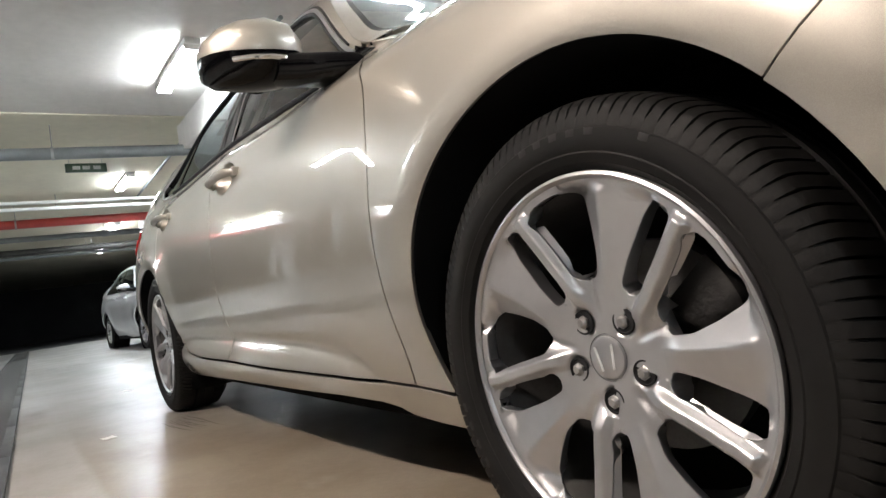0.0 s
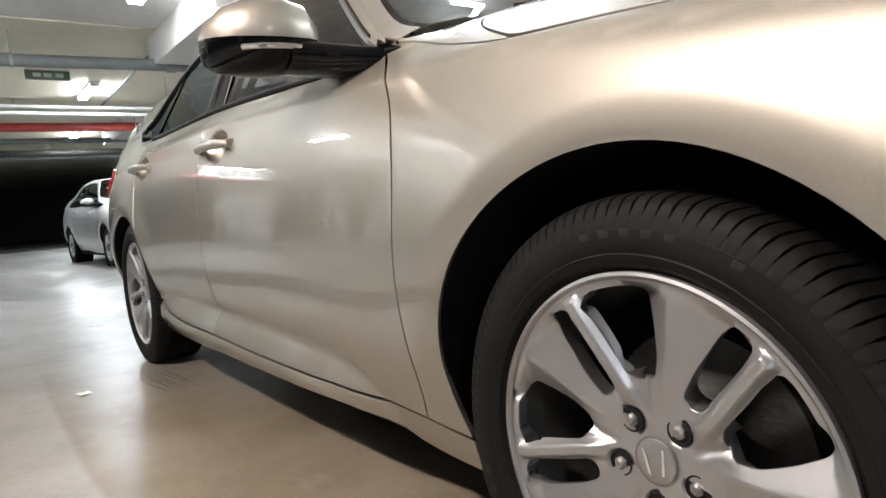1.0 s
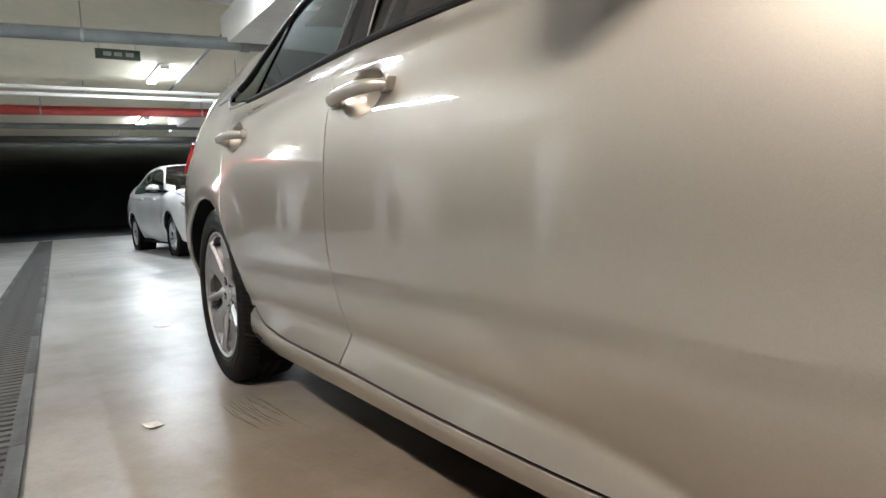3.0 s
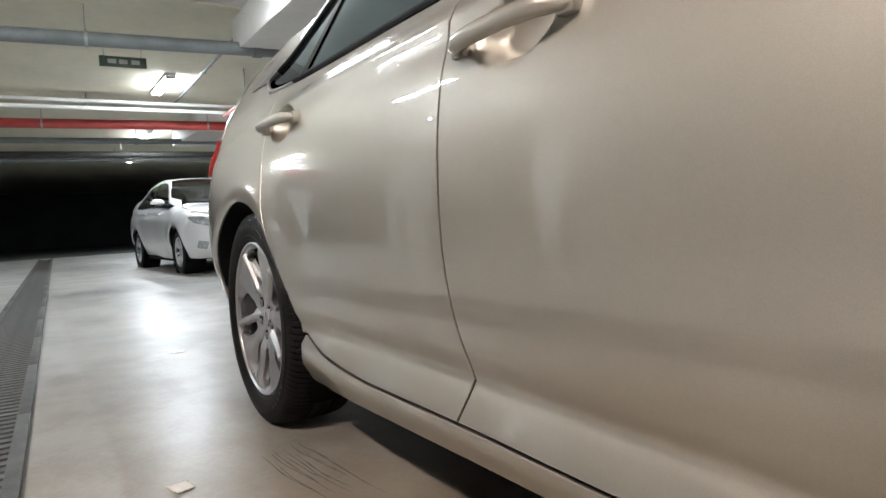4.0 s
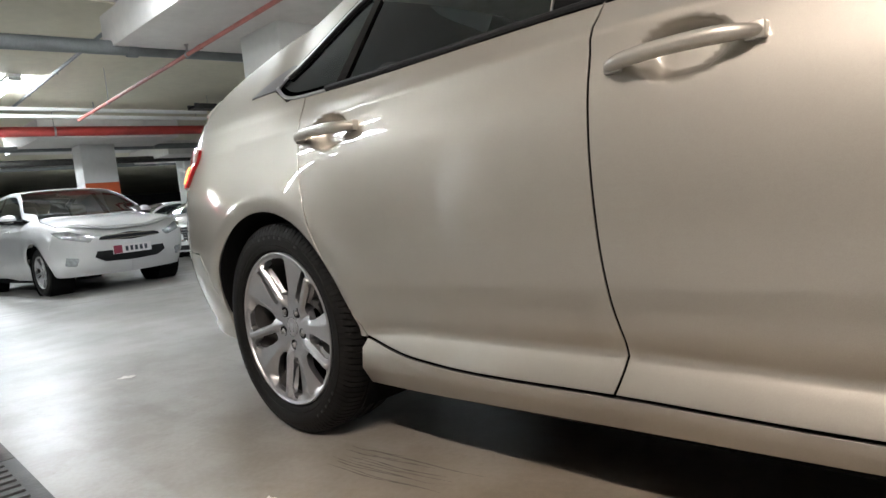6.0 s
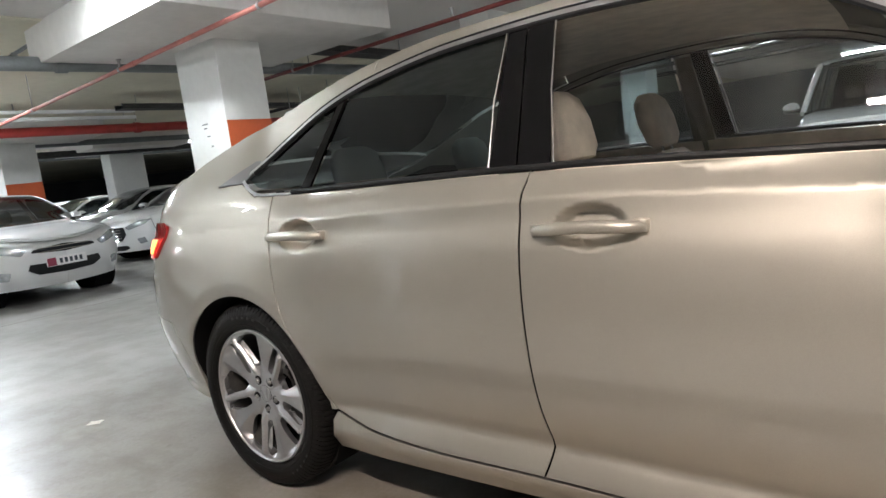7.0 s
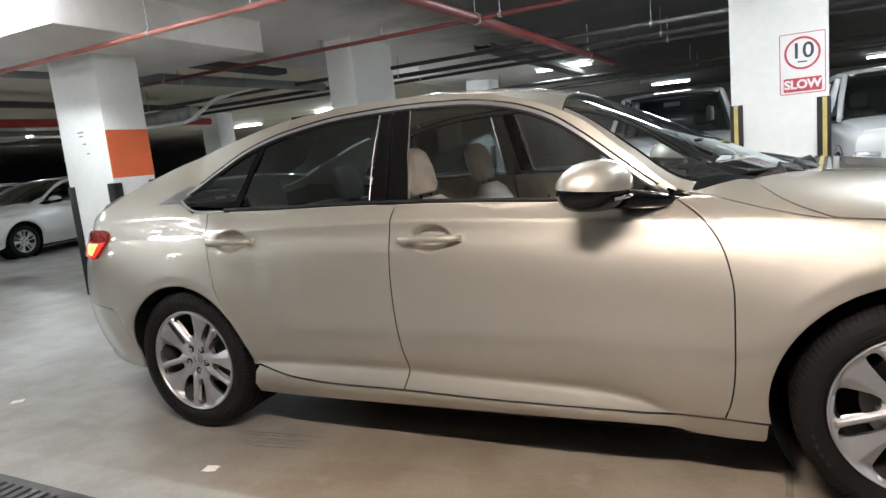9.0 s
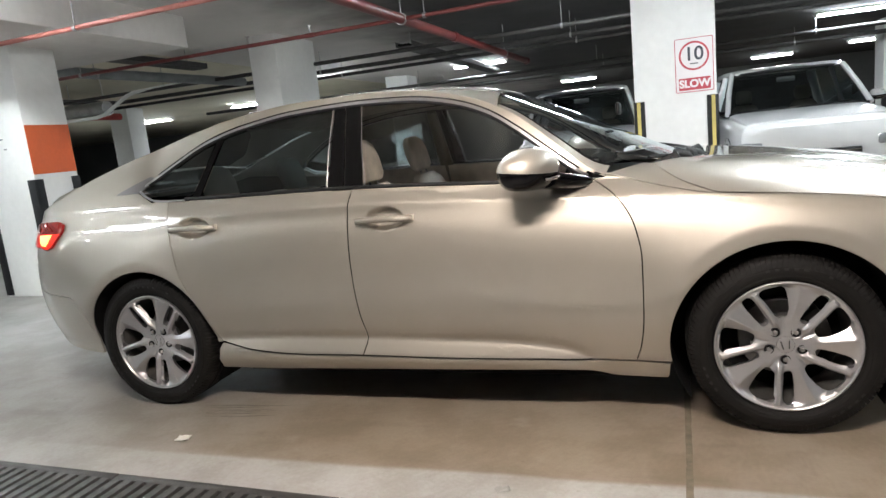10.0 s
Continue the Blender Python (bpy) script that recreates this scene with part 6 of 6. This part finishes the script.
def parked_car(name, label, paint, m, up=1.0, half=0.85, wheelbase=2.6, over_f=0.83, over_r=0.85, chrome=True, tall_nose=0.0, cover=GLASS_REAR, grille="slim", drop=0.0):
    """A four-door car facing local +x, front axle at x 0. up: how tall its upper works are."""
    th = thing(name, m, label, "car", "parked cars")
    k = wheelbase / 2.6
    def up_z(z):
        return 0.62 + (z - 0.62) * up if z > 0.62 else z
    def kn(rows):
        return [(x * k if x < 0 else x, up_z(z)) for x, z in rows]
    rear = -wheelbase - over_r
    s = Shape(front=over_f, rear=rear, half=half, corner_f=(0.28, 2.5), corner_r=(-wheelbase - 0.3, 2.6),
              crease=kn([(-4.3, 0.92), (-2.6, 0.93), (-0.7, 0.885), (-0.35, 0.87), (0.0, 0.84), (0.5, 0.79 + tall_nose), (0.8, 0.74 + tall_nose), (1.6, 0.68 + tall_nose)]), bulge_z=0.62, low=0.25,
              flare_top=[(-4, 0.2), (0, 0.2), (1, 0.2)],
              rail=kn([(-3.45, 0.98), (-3.2, 1.03), (-2.9, 1.13), (-2.5, 1.30), (-2.1, 1.385), (-1.6, 1.42), (-1.2, 1.40), (-0.9, 1.31), (-0.6, 1.14), (-0.38, 1.01), (-0.2, 0.955), (0.2, 0.90 + tall_nose), (0.5, 0.85 + tall_nose), (0.83, 0.74 + tall_nose)]),
              centre=kn([(-3.45, 1.0), (-3.1, 1.07), (-2.8, 1.19), (-2.4, 1.365), (-2.0, 1.435), (-1.6, 1.455), (-1.2, 1.43), (-0.85, 1.32), (-0.4, 1.12), (-0.08, 0.99), (0.3, 0.945 + tall_nose), (0.6, 0.89 + tall_nose), (0.83, 0.77 + tall_nose)]),
              axle=-wheelbase, green=(half - 0.06, up_z(0.99)), door_fall=(-0.5, -0.15), arch=(0.36, 0.355), arch_z=0.315)
    belt = curve_of(kn([(-2.75, 1.03), (-2.5, 1.0), (-1.6, 0.985), (-0.45, 0.95)]))
    top = curve_of(kn([(-2.75, 1.04), (-2.45, 1.22), (-2.05, 1.335), (-1.6, 1.37), (-1.2, 1.345), (-0.9, 1.255), (-0.6, 1.085), (-0.42, 0.955)]))
    def a_(x):
        return x * k
    def band(fr, ff, margin=0.0, n=20):
        def y_at(x):
            return float(s.half_at(min(max(x, rear + 0.2), over_f - 0.18), s.rail(x))) - margin
        r = [(fr(t), t * y_at(fr(t))) for t in np.linspace(-1, 1, n)]
        f = [(ff(t), t * y_at(ff(t))) for t in np.linspace(-1, 1, n)]
        def fl(x0, x1, q):
            return [(x, q * y_at(x)) for x in np.linspace(x0, x1, 16)]
        return cat(r, fl(r[-1][0], f[-1][0], 1), f[::-1], fl(f[0][0], r[0][0], -1))
    wl, wt = (lambda t: -0.08 - 0.30 * abs(t) ** 2.2), (lambda t: a_(-1.15) + 0.06 * t * t)
    rt, rl = (lambda t: a_(-2.35)), (lambda t: a_(-2.9))
    sheet("roof", band(rt, wt), s.top, paint, th, "", 0.002, step=0.1)
    sheet("windscreen", band(wt, wl, 0.02), lambda u, v: s.top(u, v, -0.004), cover, th, "dark windscreen", 0.004, step=0.1, lip=0)
    sheet("rear_screen", band(rl, rt, 0.04), lambda u, v: s.top(u, v, -0.004), GLASS_REAR, th, "", 0.004, step=0.1, lip=0)
    sheet("boot_lid", band(lambda t: rear + 0.1 + 0.25 * abs(t) ** 3, rl), s.top, paint, th, "", 0.002, step=0.1)
    sheet("bonnet", band(lambda t: -0.05 - 0.25 * abs(t) ** 2.2, lambda t: over_f - 0.012 - 0.32 * abs(t) ** 2.6), s.top, paint, th, "", 0.003, step=0.08)
    sheet("nose_panel", band(lambda t: 0.42 - 0.30 * abs(t) ** 2.6, lambda t: over_f - 0.004 - 0.30 * abs(t) ** 2.6), lambda u, v: s.top(u, v, -0.012), paint, th, "", 0.0, step=0.08, lip=0.02)
    cs, ce = s.s_front, s.s_rear
    nose = float(s.rail(0.55))
    face = nose - drop
    for twin in (False, True):
        tag = dict(mirror=twin)
        body = cat([(-wheelbase - 0.5, 0.25)], arc(-wheelbase, 0.315, 0.355, 190, -10, 24), [(-wheelbase + 0.37, 0.19), (-0.37, 0.19)], arc(0, 0.315, 0.36, 190, -10, 24), [(0.42, 0.22), (0.46, 0.6)], along(s.rail, 0.5, -0.40, 0.05), along(belt, -0.46, a_(-2.72), 0.05), along(s.rail, a_(-2.85), -wheelbase - 0.5, 0.05))
        sheet("body_side", body, s.side, paint, th, "", 0.003, step=0.05, **tag)
        fbp = dense([(0.465, 0.6), (0.425, 0.22), (cs, 0.20), (cs, nose - 0.02), (0.85, nose - 0.012), (0.5, nose - 0.002)], 0.04, smooth=False)
        sheet("front_bumper", fbp, s.side, paint, th, "", 0.002, step=0.05, **tag)
        rbp = dense([(-wheelbase - 0.505, 0.25), (-wheelbase - 0.505, 0.96 * up_z(1.0)), (ce, 0.98 * up_z(0.99)), (ce, 0.3)], 0.05, smooth=False)
        sheet("rear_bumper", rbp, s.side, paint, th, "", 0.002, step=0.06, **tag)
        hlp = [(0.50, face - 0.055), (0.62, face - 0.14), (0.93, face - 0.22), (0.99, face - 0.16), (0.72, face - 0.06)]
        hl = sheet("headlamp", dense(hlp + hlp[:1], smooth=False)[:-1], lambda u, v: s.side(u, v, 0.006), LAMP, th, "clear swept headlamp", 0.0, step=0.04, lip=0.02, **tag)
        if grille == "slim":
            g = [(1.03, face - 0.20), (cs, face - 0.23), (cs, face - 0.13), (1.05, face - 0.165)]
            low_in = [(1.00, 0.50), (0.97, 0.43), (1.08, 0.365), (cs, 0.35), (cs, 0.49)]
        else:
            g = [(0.99, face - 0.30), (1.12, face - 0.42), (cs, face - 0.43), (cs, face - 0.13), (1.02, face - 0.16)]
            low_in = [(1.05, 0.33), (1.0, 0.28), (1.15, 0.24), (cs, 0.24), (cs, 0.33)]
        gr = sheet("grille", dense(g + g[:1], smooth=False)[:-1], lambda u, v: s.side(u, v, 0.004), BLACK_PLASTIC, th, "black grille with bright bars", 0.0, step=0.04, lip=0.01, **tag)
        zs = np.linspace(min(q[1] for q in g) + 0.025, max(q[1] for q in g) - 0.025, 2 if grille == "slim" else 6)
        for zz in zs:
            pts = [tuple(float(c) for c in s.side(u, zz, 0.012)) for u in np.linspace(1.10, cs, 8)]
            pts = [(x, -y if twin else y, z) for x, y, z in pts]
            part("grille_bar", sweep(bmesh.new(), pts, 0.006, 6), CHROME if chrome else BLACK_PLASTIC, gr)
        sheet("intake", dense(low_in + low_in[:1], smooth=False)[:-1], lambda u, v: s.side(u, v, 0.004), BLACK_PLASTIC, th, "black lower intake", 0.0, step=0.04, lip=0.01, **tag)
        fog = [(0.66, 0.46), (0.62, 0.36), (0.76, 0.34), (0.80, 0.44)]
        sheet("fog_lamp", dense(fog + fog[:1], smooth=False)[:-1], lambda u, v: s.side(u, v, 0.004), LAMP, th, "", 0.0, step=0.04, lip=0.01, **tag)
        for nm, x0, x1 in (("rear_side_window", a_(-2.70), a_(-1.69)), ("front_side_window", a_(-1.65), -0.46)):
            win = cat(along(belt, x0, x1, 0.06), along(top, x1, x0, 0.06))
            sheet(nm, win, lambda u, v: s.side(u, v, -0.006), GLASS_REAR, th, "dark side window", 0.004, step=0.1, lip=0, **tag)
        rail = cat(along(top, a_(-2.72), -0.44, 0.06), along(s.rail, -0.40, a_(-2.85), 0.06))
        sheet("roof_rail", rail, s.side, paint, th, "", 0.0, step=0.06, **tag)
        for xx in (-0.80, -1.62):
            pil = [(a_(xx), belt(a_(xx))), (a_(xx) - 0.03, top(a_(xx))), (a_(xx) - 0.10, top(a_(xx) - 0.1)), (a_(xx) - 0.10, belt(a_(xx) - 0.1))]
            if xx < -1:
                sheet("pillar", pil, s.side, BLACK_GLOSS, th, "", 0.0, step=0.08, lip=0.01, **tag)
        q = -1 if not twin else 1
        for xx in (a_(-0.98), a_(-1.88)):
            z = float(s.crease(xx)) - 0.03
            y = float(s.half_at(xx, z))
            part("door_handle", sweep(bmesh.new(), [(xx - 0.09, q * (y + 0.004), z), (xx - 0.06, q * (y + 0.025), z), (xx + 0.06, q * (y + 0.025), z), (xx + 0.09, q * (y + 0.004), z)], 0.013, 8), paint, th)
        door_mirror(th, q, (-0.55 * k, float(s.half_at(-0.55 * k, belt(-0.55 * k))), float(belt(-0.55 * k)) + 0.01), paint, 0.85)
        for x in (0.0, -wheelbase):
            bm = bmesh.new()
            lathe(bm, [(0.05, 0.55), (0.357, 0.55), (0.357, half - 0.03)], 40, Matrix.Translation((x, 0, 0.315)) @ pose(0, 0, 0, 90 if q < 0 else -90))
            part("wheel_liner", bm, WELL, th)
            wheel(th, Matrix.Translation((x, q * (half - 0.125), 0.305)) @ pose(0, 0, 0, 90 if q < 0 else -90), 0.305, 0.21, 0.195, False)
    bm = bmesh.new()
    fx = over_f + 0.008
    box(bm, fx - 0.01, -0.24, 0.44, fx + 0.008, 0.24, 0.55, 0.004)
    pl = part("number_plate", bm, PLATE, th, "white and maroon number plate")
    bm = bmesh.new()
    box(bm, fx + 0.008, -0.235, 0.445, fx + 0.010, -0.13, 0.545)
    part("plate_field", bm, PLATE_RED, pl, smooth=False)
    bm = bmesh.new()
    for j in range(5):
        box(bm, fx + 0.008, -0.09 + 0.06 * j, 0.465, fx + 0.010, -0.055 + 0.06 * j, 0.525)
    part("plate_bars", bm, SIGN_BLACK, pl, smooth=False)
    bm = bmesh.new()
    box(bm, -wheelbase + 0.36, -half + 0.1, 0.16, -0.38, half - 0.1, 0.4)
    box(bm, rear + 0.2, -half + 0.32, 0.22, over_f - 0.2, half - 0.32, 0.62)
    part("underbody", bm, WELL, th)
    for y in (-0.34, 0.34):
        seat(th, -1.25 * k, y, 0.46, TRIM_GREY)
    bm = bmesh.new()
    box(bm, -0.55 * k, -half + 0.15, 0.6, -0.25, half - 0.15, up_z(0.93), 0.03)
    part("dashboard", bm, BLACK_PLASTIC, th)
    return th


GLASS_CLEAR = glass("clear_windscreen", (0.38, 0.40, 0.40), 1.5)
parked_car("hatch_sedan", "silver-white compact sedan parked facing the drive lane", WHITE_SILVER, Matrix.Translation((-10.42, 1.06, 0)) @ pose(0, 0, 0, 0, 0, 4), 1.0, 0.85, 2.57, 0.80, 0.95, cover=GLASS_CLEAR)
parked_car("white_sedan", "white sedan with a wide grille parked in the row", WHITE_PAINT, Matrix.Translation((-13.35, 4.15, 0)) @ pose(0, 0, 0, 0, 0, -86), 0.98, 0.9, 2.7, 0.88, 1.0, grille="wide", cover=GLASS_CLEAR)
for x, y, paint, lab in ((-16.25, 4.35, SILVER_PAINT, "silver sedan parked in the row"), (-19.95, 4.5, WHITE_SILVER, "pale silver sedan parked in the row"), (-22.7, 4.6, WHITE_PAINT, "white sedan parked at the end of the row")):
    parked_car("row_sedan", lab, paint, Matrix.Translation((x, y, 0)) @ pose(0, 0, 0, 0, 0, -86), 1.0, 0.88, 2.65, 0.86, 0.95, cover=GLASS_CLEAR)
parked_car("dark_car", "dark-windowed silver car parked across the garage", SILVER_PAINT, Matrix.Translation((-10.6, 9.2, 0)) @ pose(0, 0, 0, 0, 0, -86), 1.05, 0.88, 2.65, 0.86, 0.95)


def utility_car(name, label, paint, m, half=0.92, roof=1.76, wheelbase=2.85):
    """A tall boxy vehicle facing local +x, front axle at x 0: bonnet, upright cab with open-eyed glass, seats behind it."""
    th = thing(name, m, label, "car", "parked cars")
    X, Y, Z = Vector((1, 0, 0)), Vector((0, 1, 0)), Vector((0, 0, 1))
    rear = -wheelbase - 0.95
    def slab(x, lo, hi, w):
        return ((x, 0, (lo + hi) / 2), Y, Z, w, (hi - lo) / 2)
    part("body", blob([slab(0.80, 0.40, 0.90, half - 0.16), slab(0.74, 0.34, 0.96, half - 0.06), slab(0.55, 0.32, 1.00, half - 0.015), slab(0.1, 0.32, 1.045, half), slab(-0.34, 0.32, 1.085, half),
                       slab(-0.9, 0.32, 1.09, half), slab(-2.2, 0.32, 1.10, half), slab(rear + 0.2, 0.34, 1.10, half - 0.01), slab(rear, 0.42, 1.04, half - 0.08)], 48, 7.0), paint, th, "painted lower body")
    part("bonnet", blob([slab(0.70, 0.90, 0.985, half - 0.14), slab(0.5, 0.93, 1.035, half - 0.10), slab(0.1, 0.96, 1.085, half - 0.08), slab(-0.26, 0.98, 1.118, half - 0.07)], 40, 5.0), paint, th, "domed bonnet")
    # cab: corner points at the belt and under the roof
    zb, zt = 1.10, roof - 0.10
    def belt_pt(x, q):
        return Vector((x, q * (half - 0.045), zb))
    def roof_pt(x, q):
        return Vector((x, q * (half - 0.20), zt))
    part("roof", blob([slab(-0.86, zt - 0.015, zt + 0.02, half - 0.24), slab(-0.98, zt - 0.025, zt + 0.065, half - 0.19), slab(-1.5, zt - 0.025, roof, half - 0.18), slab(-2.3, zt - 0.025, roof - 0.01, half - 0.18), slab(-2.62, zt - 0.02, zt + 0.05, half - 0.21)], 40, 5.0), paint, th, "painted roof")
    def pane(name, pts, mat, lab, bow=0.0):
        bm = bmesh.new()
        a, b, c, d = (Vector(p) for p in pts)
        n = (b - a).cross(d - a).normalized()
        rows = []
        for j in range(7):
            l, r = a.lerp(d, j / 6), b.lerp(c, j / 6)
            rows.append([bm.verts.new(l.lerp(r, i / 10) + n * bow * (1 - (2 * i / 10 - 1) ** 2)) for i in range(11)])
        for p, q in zip(rows, rows[1:]):
            for i in range(10):
                bm.faces.new((p[i], p[i + 1], q[i + 1], q[i]))
        return part(name, bm, mat, th, lab)
    pane("windscreen", (belt_pt(-0.26, -0.97), belt_pt(-0.26, 0.97), roof_pt(-0.90, 0.96), roof_pt(-0.90, -0.96)), GLASS_CLEAR, "dark windscreen with the cabin behind it", 0.05)
    pane("rear_window", (belt_pt(-2.62, 0.9), belt_pt(-2.62, -0.9), roof_pt(-2.55, -0.9), roof_pt(-2.55, 0.9)), GLASS_CLEAR, "rear cab window")
    bm = bmesh.new()
    sweep(bm, [tuple(belt_pt(-0.24, t) + X * (0.05 * (1 - t * t))) for t in np.linspace(-0.98, 0.98, 12)], 0.018, 8)
    part("cowl", bm, BLACK_PLASTIC, th, "black cowl strip")
    bm = bmesh.new()
    sweep(bm, [tuple(roof_pt(-0.89, t) + X * (0.05 * (1 - t * t))) for t in np.linspace(-0.96, 0.96, 12)], 0.02, 8)
    part("screen_border", bm, BLACK_PLASTIC, th, "black upper screen border")
    for q in (-1, 1):
        for a, b, r in ((-0.24, -0.89, 0.036), (-1.42, -1.45, 0.04), (-2.62, -2.55, 0.07)):
            part("pillar", sweep(bmesh.new(), [tuple(belt_pt(a, q)), tuple(belt_pt(a, q).lerp(roof_pt(b, q), 0.5) + Y * q * 0.012), tuple(roof_pt(b, q))], r, 10), paint, th)
        pane("front_side_window", (belt_pt(-0.42, q), belt_pt(-1.40, q), roof_pt(-1.42, q), roof_pt(-0.92, q)), GLASS_REAR, "dark side window")
        pane("rear_side_window", (belt_pt(-1.46, q), belt_pt(-2.58, q), roof_pt(-2.52, q), roof_pt(-1.48, q)), GLASS_REAR, "dark side window")
        door_mirror(th, q, (-0.42, half - 0.03, 1.13), paint, 0.95)
        bm = bmesh.new()
        box(bm, 0.60, q * (half - 0.17) - 0.13, 0.60, 0.81, q * (half - 0.17) + 0.13, 0.74, 0.03)
        part("headlamp", bm, LAMP, th, "clear square headlamp")
        for x in (0.0, -wheelbase):
            bm = bmesh.new()
            lathe(bm, [(0.05, half - 0.2), (0.42, half - 0.2), (0.42, half + 0.004)], 40, Matrix.Translation((x, 0, 0.38)) @ pose(0, 0, 0, 90 if q < 0 else -90))
            part("wheel_liner", bm, WELL, th)
            wheel(th, Matrix.Translation((x, q * (half - 0.10), 0.362)) @ pose(0, 0, 0, 90 if q < 0 else -90), 0.365, 0.216, 0.235, False)
    bm = bmesh.new()
    box(bm, 0.77, -0.46, 0.46, 0.83, 0.46, 0.60, 0.02)
    gr = part("grille", bm, BLACK_PLASTIC, th, "black grille with bright bars")
    for j in range(3):
        bm = bmesh.new()
        box(bm, 0.825, -0.44, 0.48 + 0.04 * j, 0.84, 0.44, 0.496 + 0.04 * j, 0.004)
        part("grille_bar", bm, CHROME, gr)
    bm = bmesh.new()
    box(bm, 0.70, -half + 0.04, 0.26, 0.88, half - 0.04, 0.45, 0.05)
    part("front_bumper", bm, paint, th)
    bm = bmesh.new()
    box(bm, 0.872, -0.24, 0.32, 0.888, 0.24, 0.43, 0.003)
    pl = part("number_plate", bm, PLATE, th, "white number plate")
    bm = bmesh.new()
    for j in range(5):
        box(bm, 0.888, -0.12 + 0.055 * j, 0.345, 0.890, -0.085 + 0.055 * j, 0.405)
    part("plate_bars", bm, SIGN_BLACK, pl, smooth=False)
    for y in (-0.42, 0.42):
        st = seat(th, -1.35, y, 0.5, TRIM_GREY)
        st.location.z = 0.22
    bm = bmesh.new()
    box(bm, -0.75, -half + 0.14, 0.8, -0.30, half - 0.14, 1.12, 0.05)
    part("dashboard", bm, BLACK_PLASTIC, th, "black dashboard")
    bm = bmesh.new()
    box(bm, -0.93, -0.12, zt - 0.16, -0.90, 0.12, zt - 0.09, 0.012)
    part("inner_mirror", bm, GALV, th, "interior mirror")
    for y0, y1 in ((-0.75, -0.05), (0.0, 0.68)):
        part("wiper", sweep(bmesh.new(), [(-0.235, y0, zb + 0.025), (-0.215, (y0 + y1) / 2, zb + 0.03), (-0.25, y1, zb + 0.045)], 0.008, 6), BLACK_PLASTIC, th, "black wiper")
    return th


utility_car("pickup", "tall white pickup with a high bonnet parked nose out", WHITE_PAINT, Matrix.Translation((1.47, 6.35, 0)) @ pose(0, 0, 0, 0, 0, -88))
utility_car("suv", "tall pale silver utility vehicle parked nose out", WHITE_SILVER, Matrix.Translation((-1.50, 7.0, 0)) @ pose(0, 0, 0, 0, 0, -88), 0.93, 1.80, 2.75)
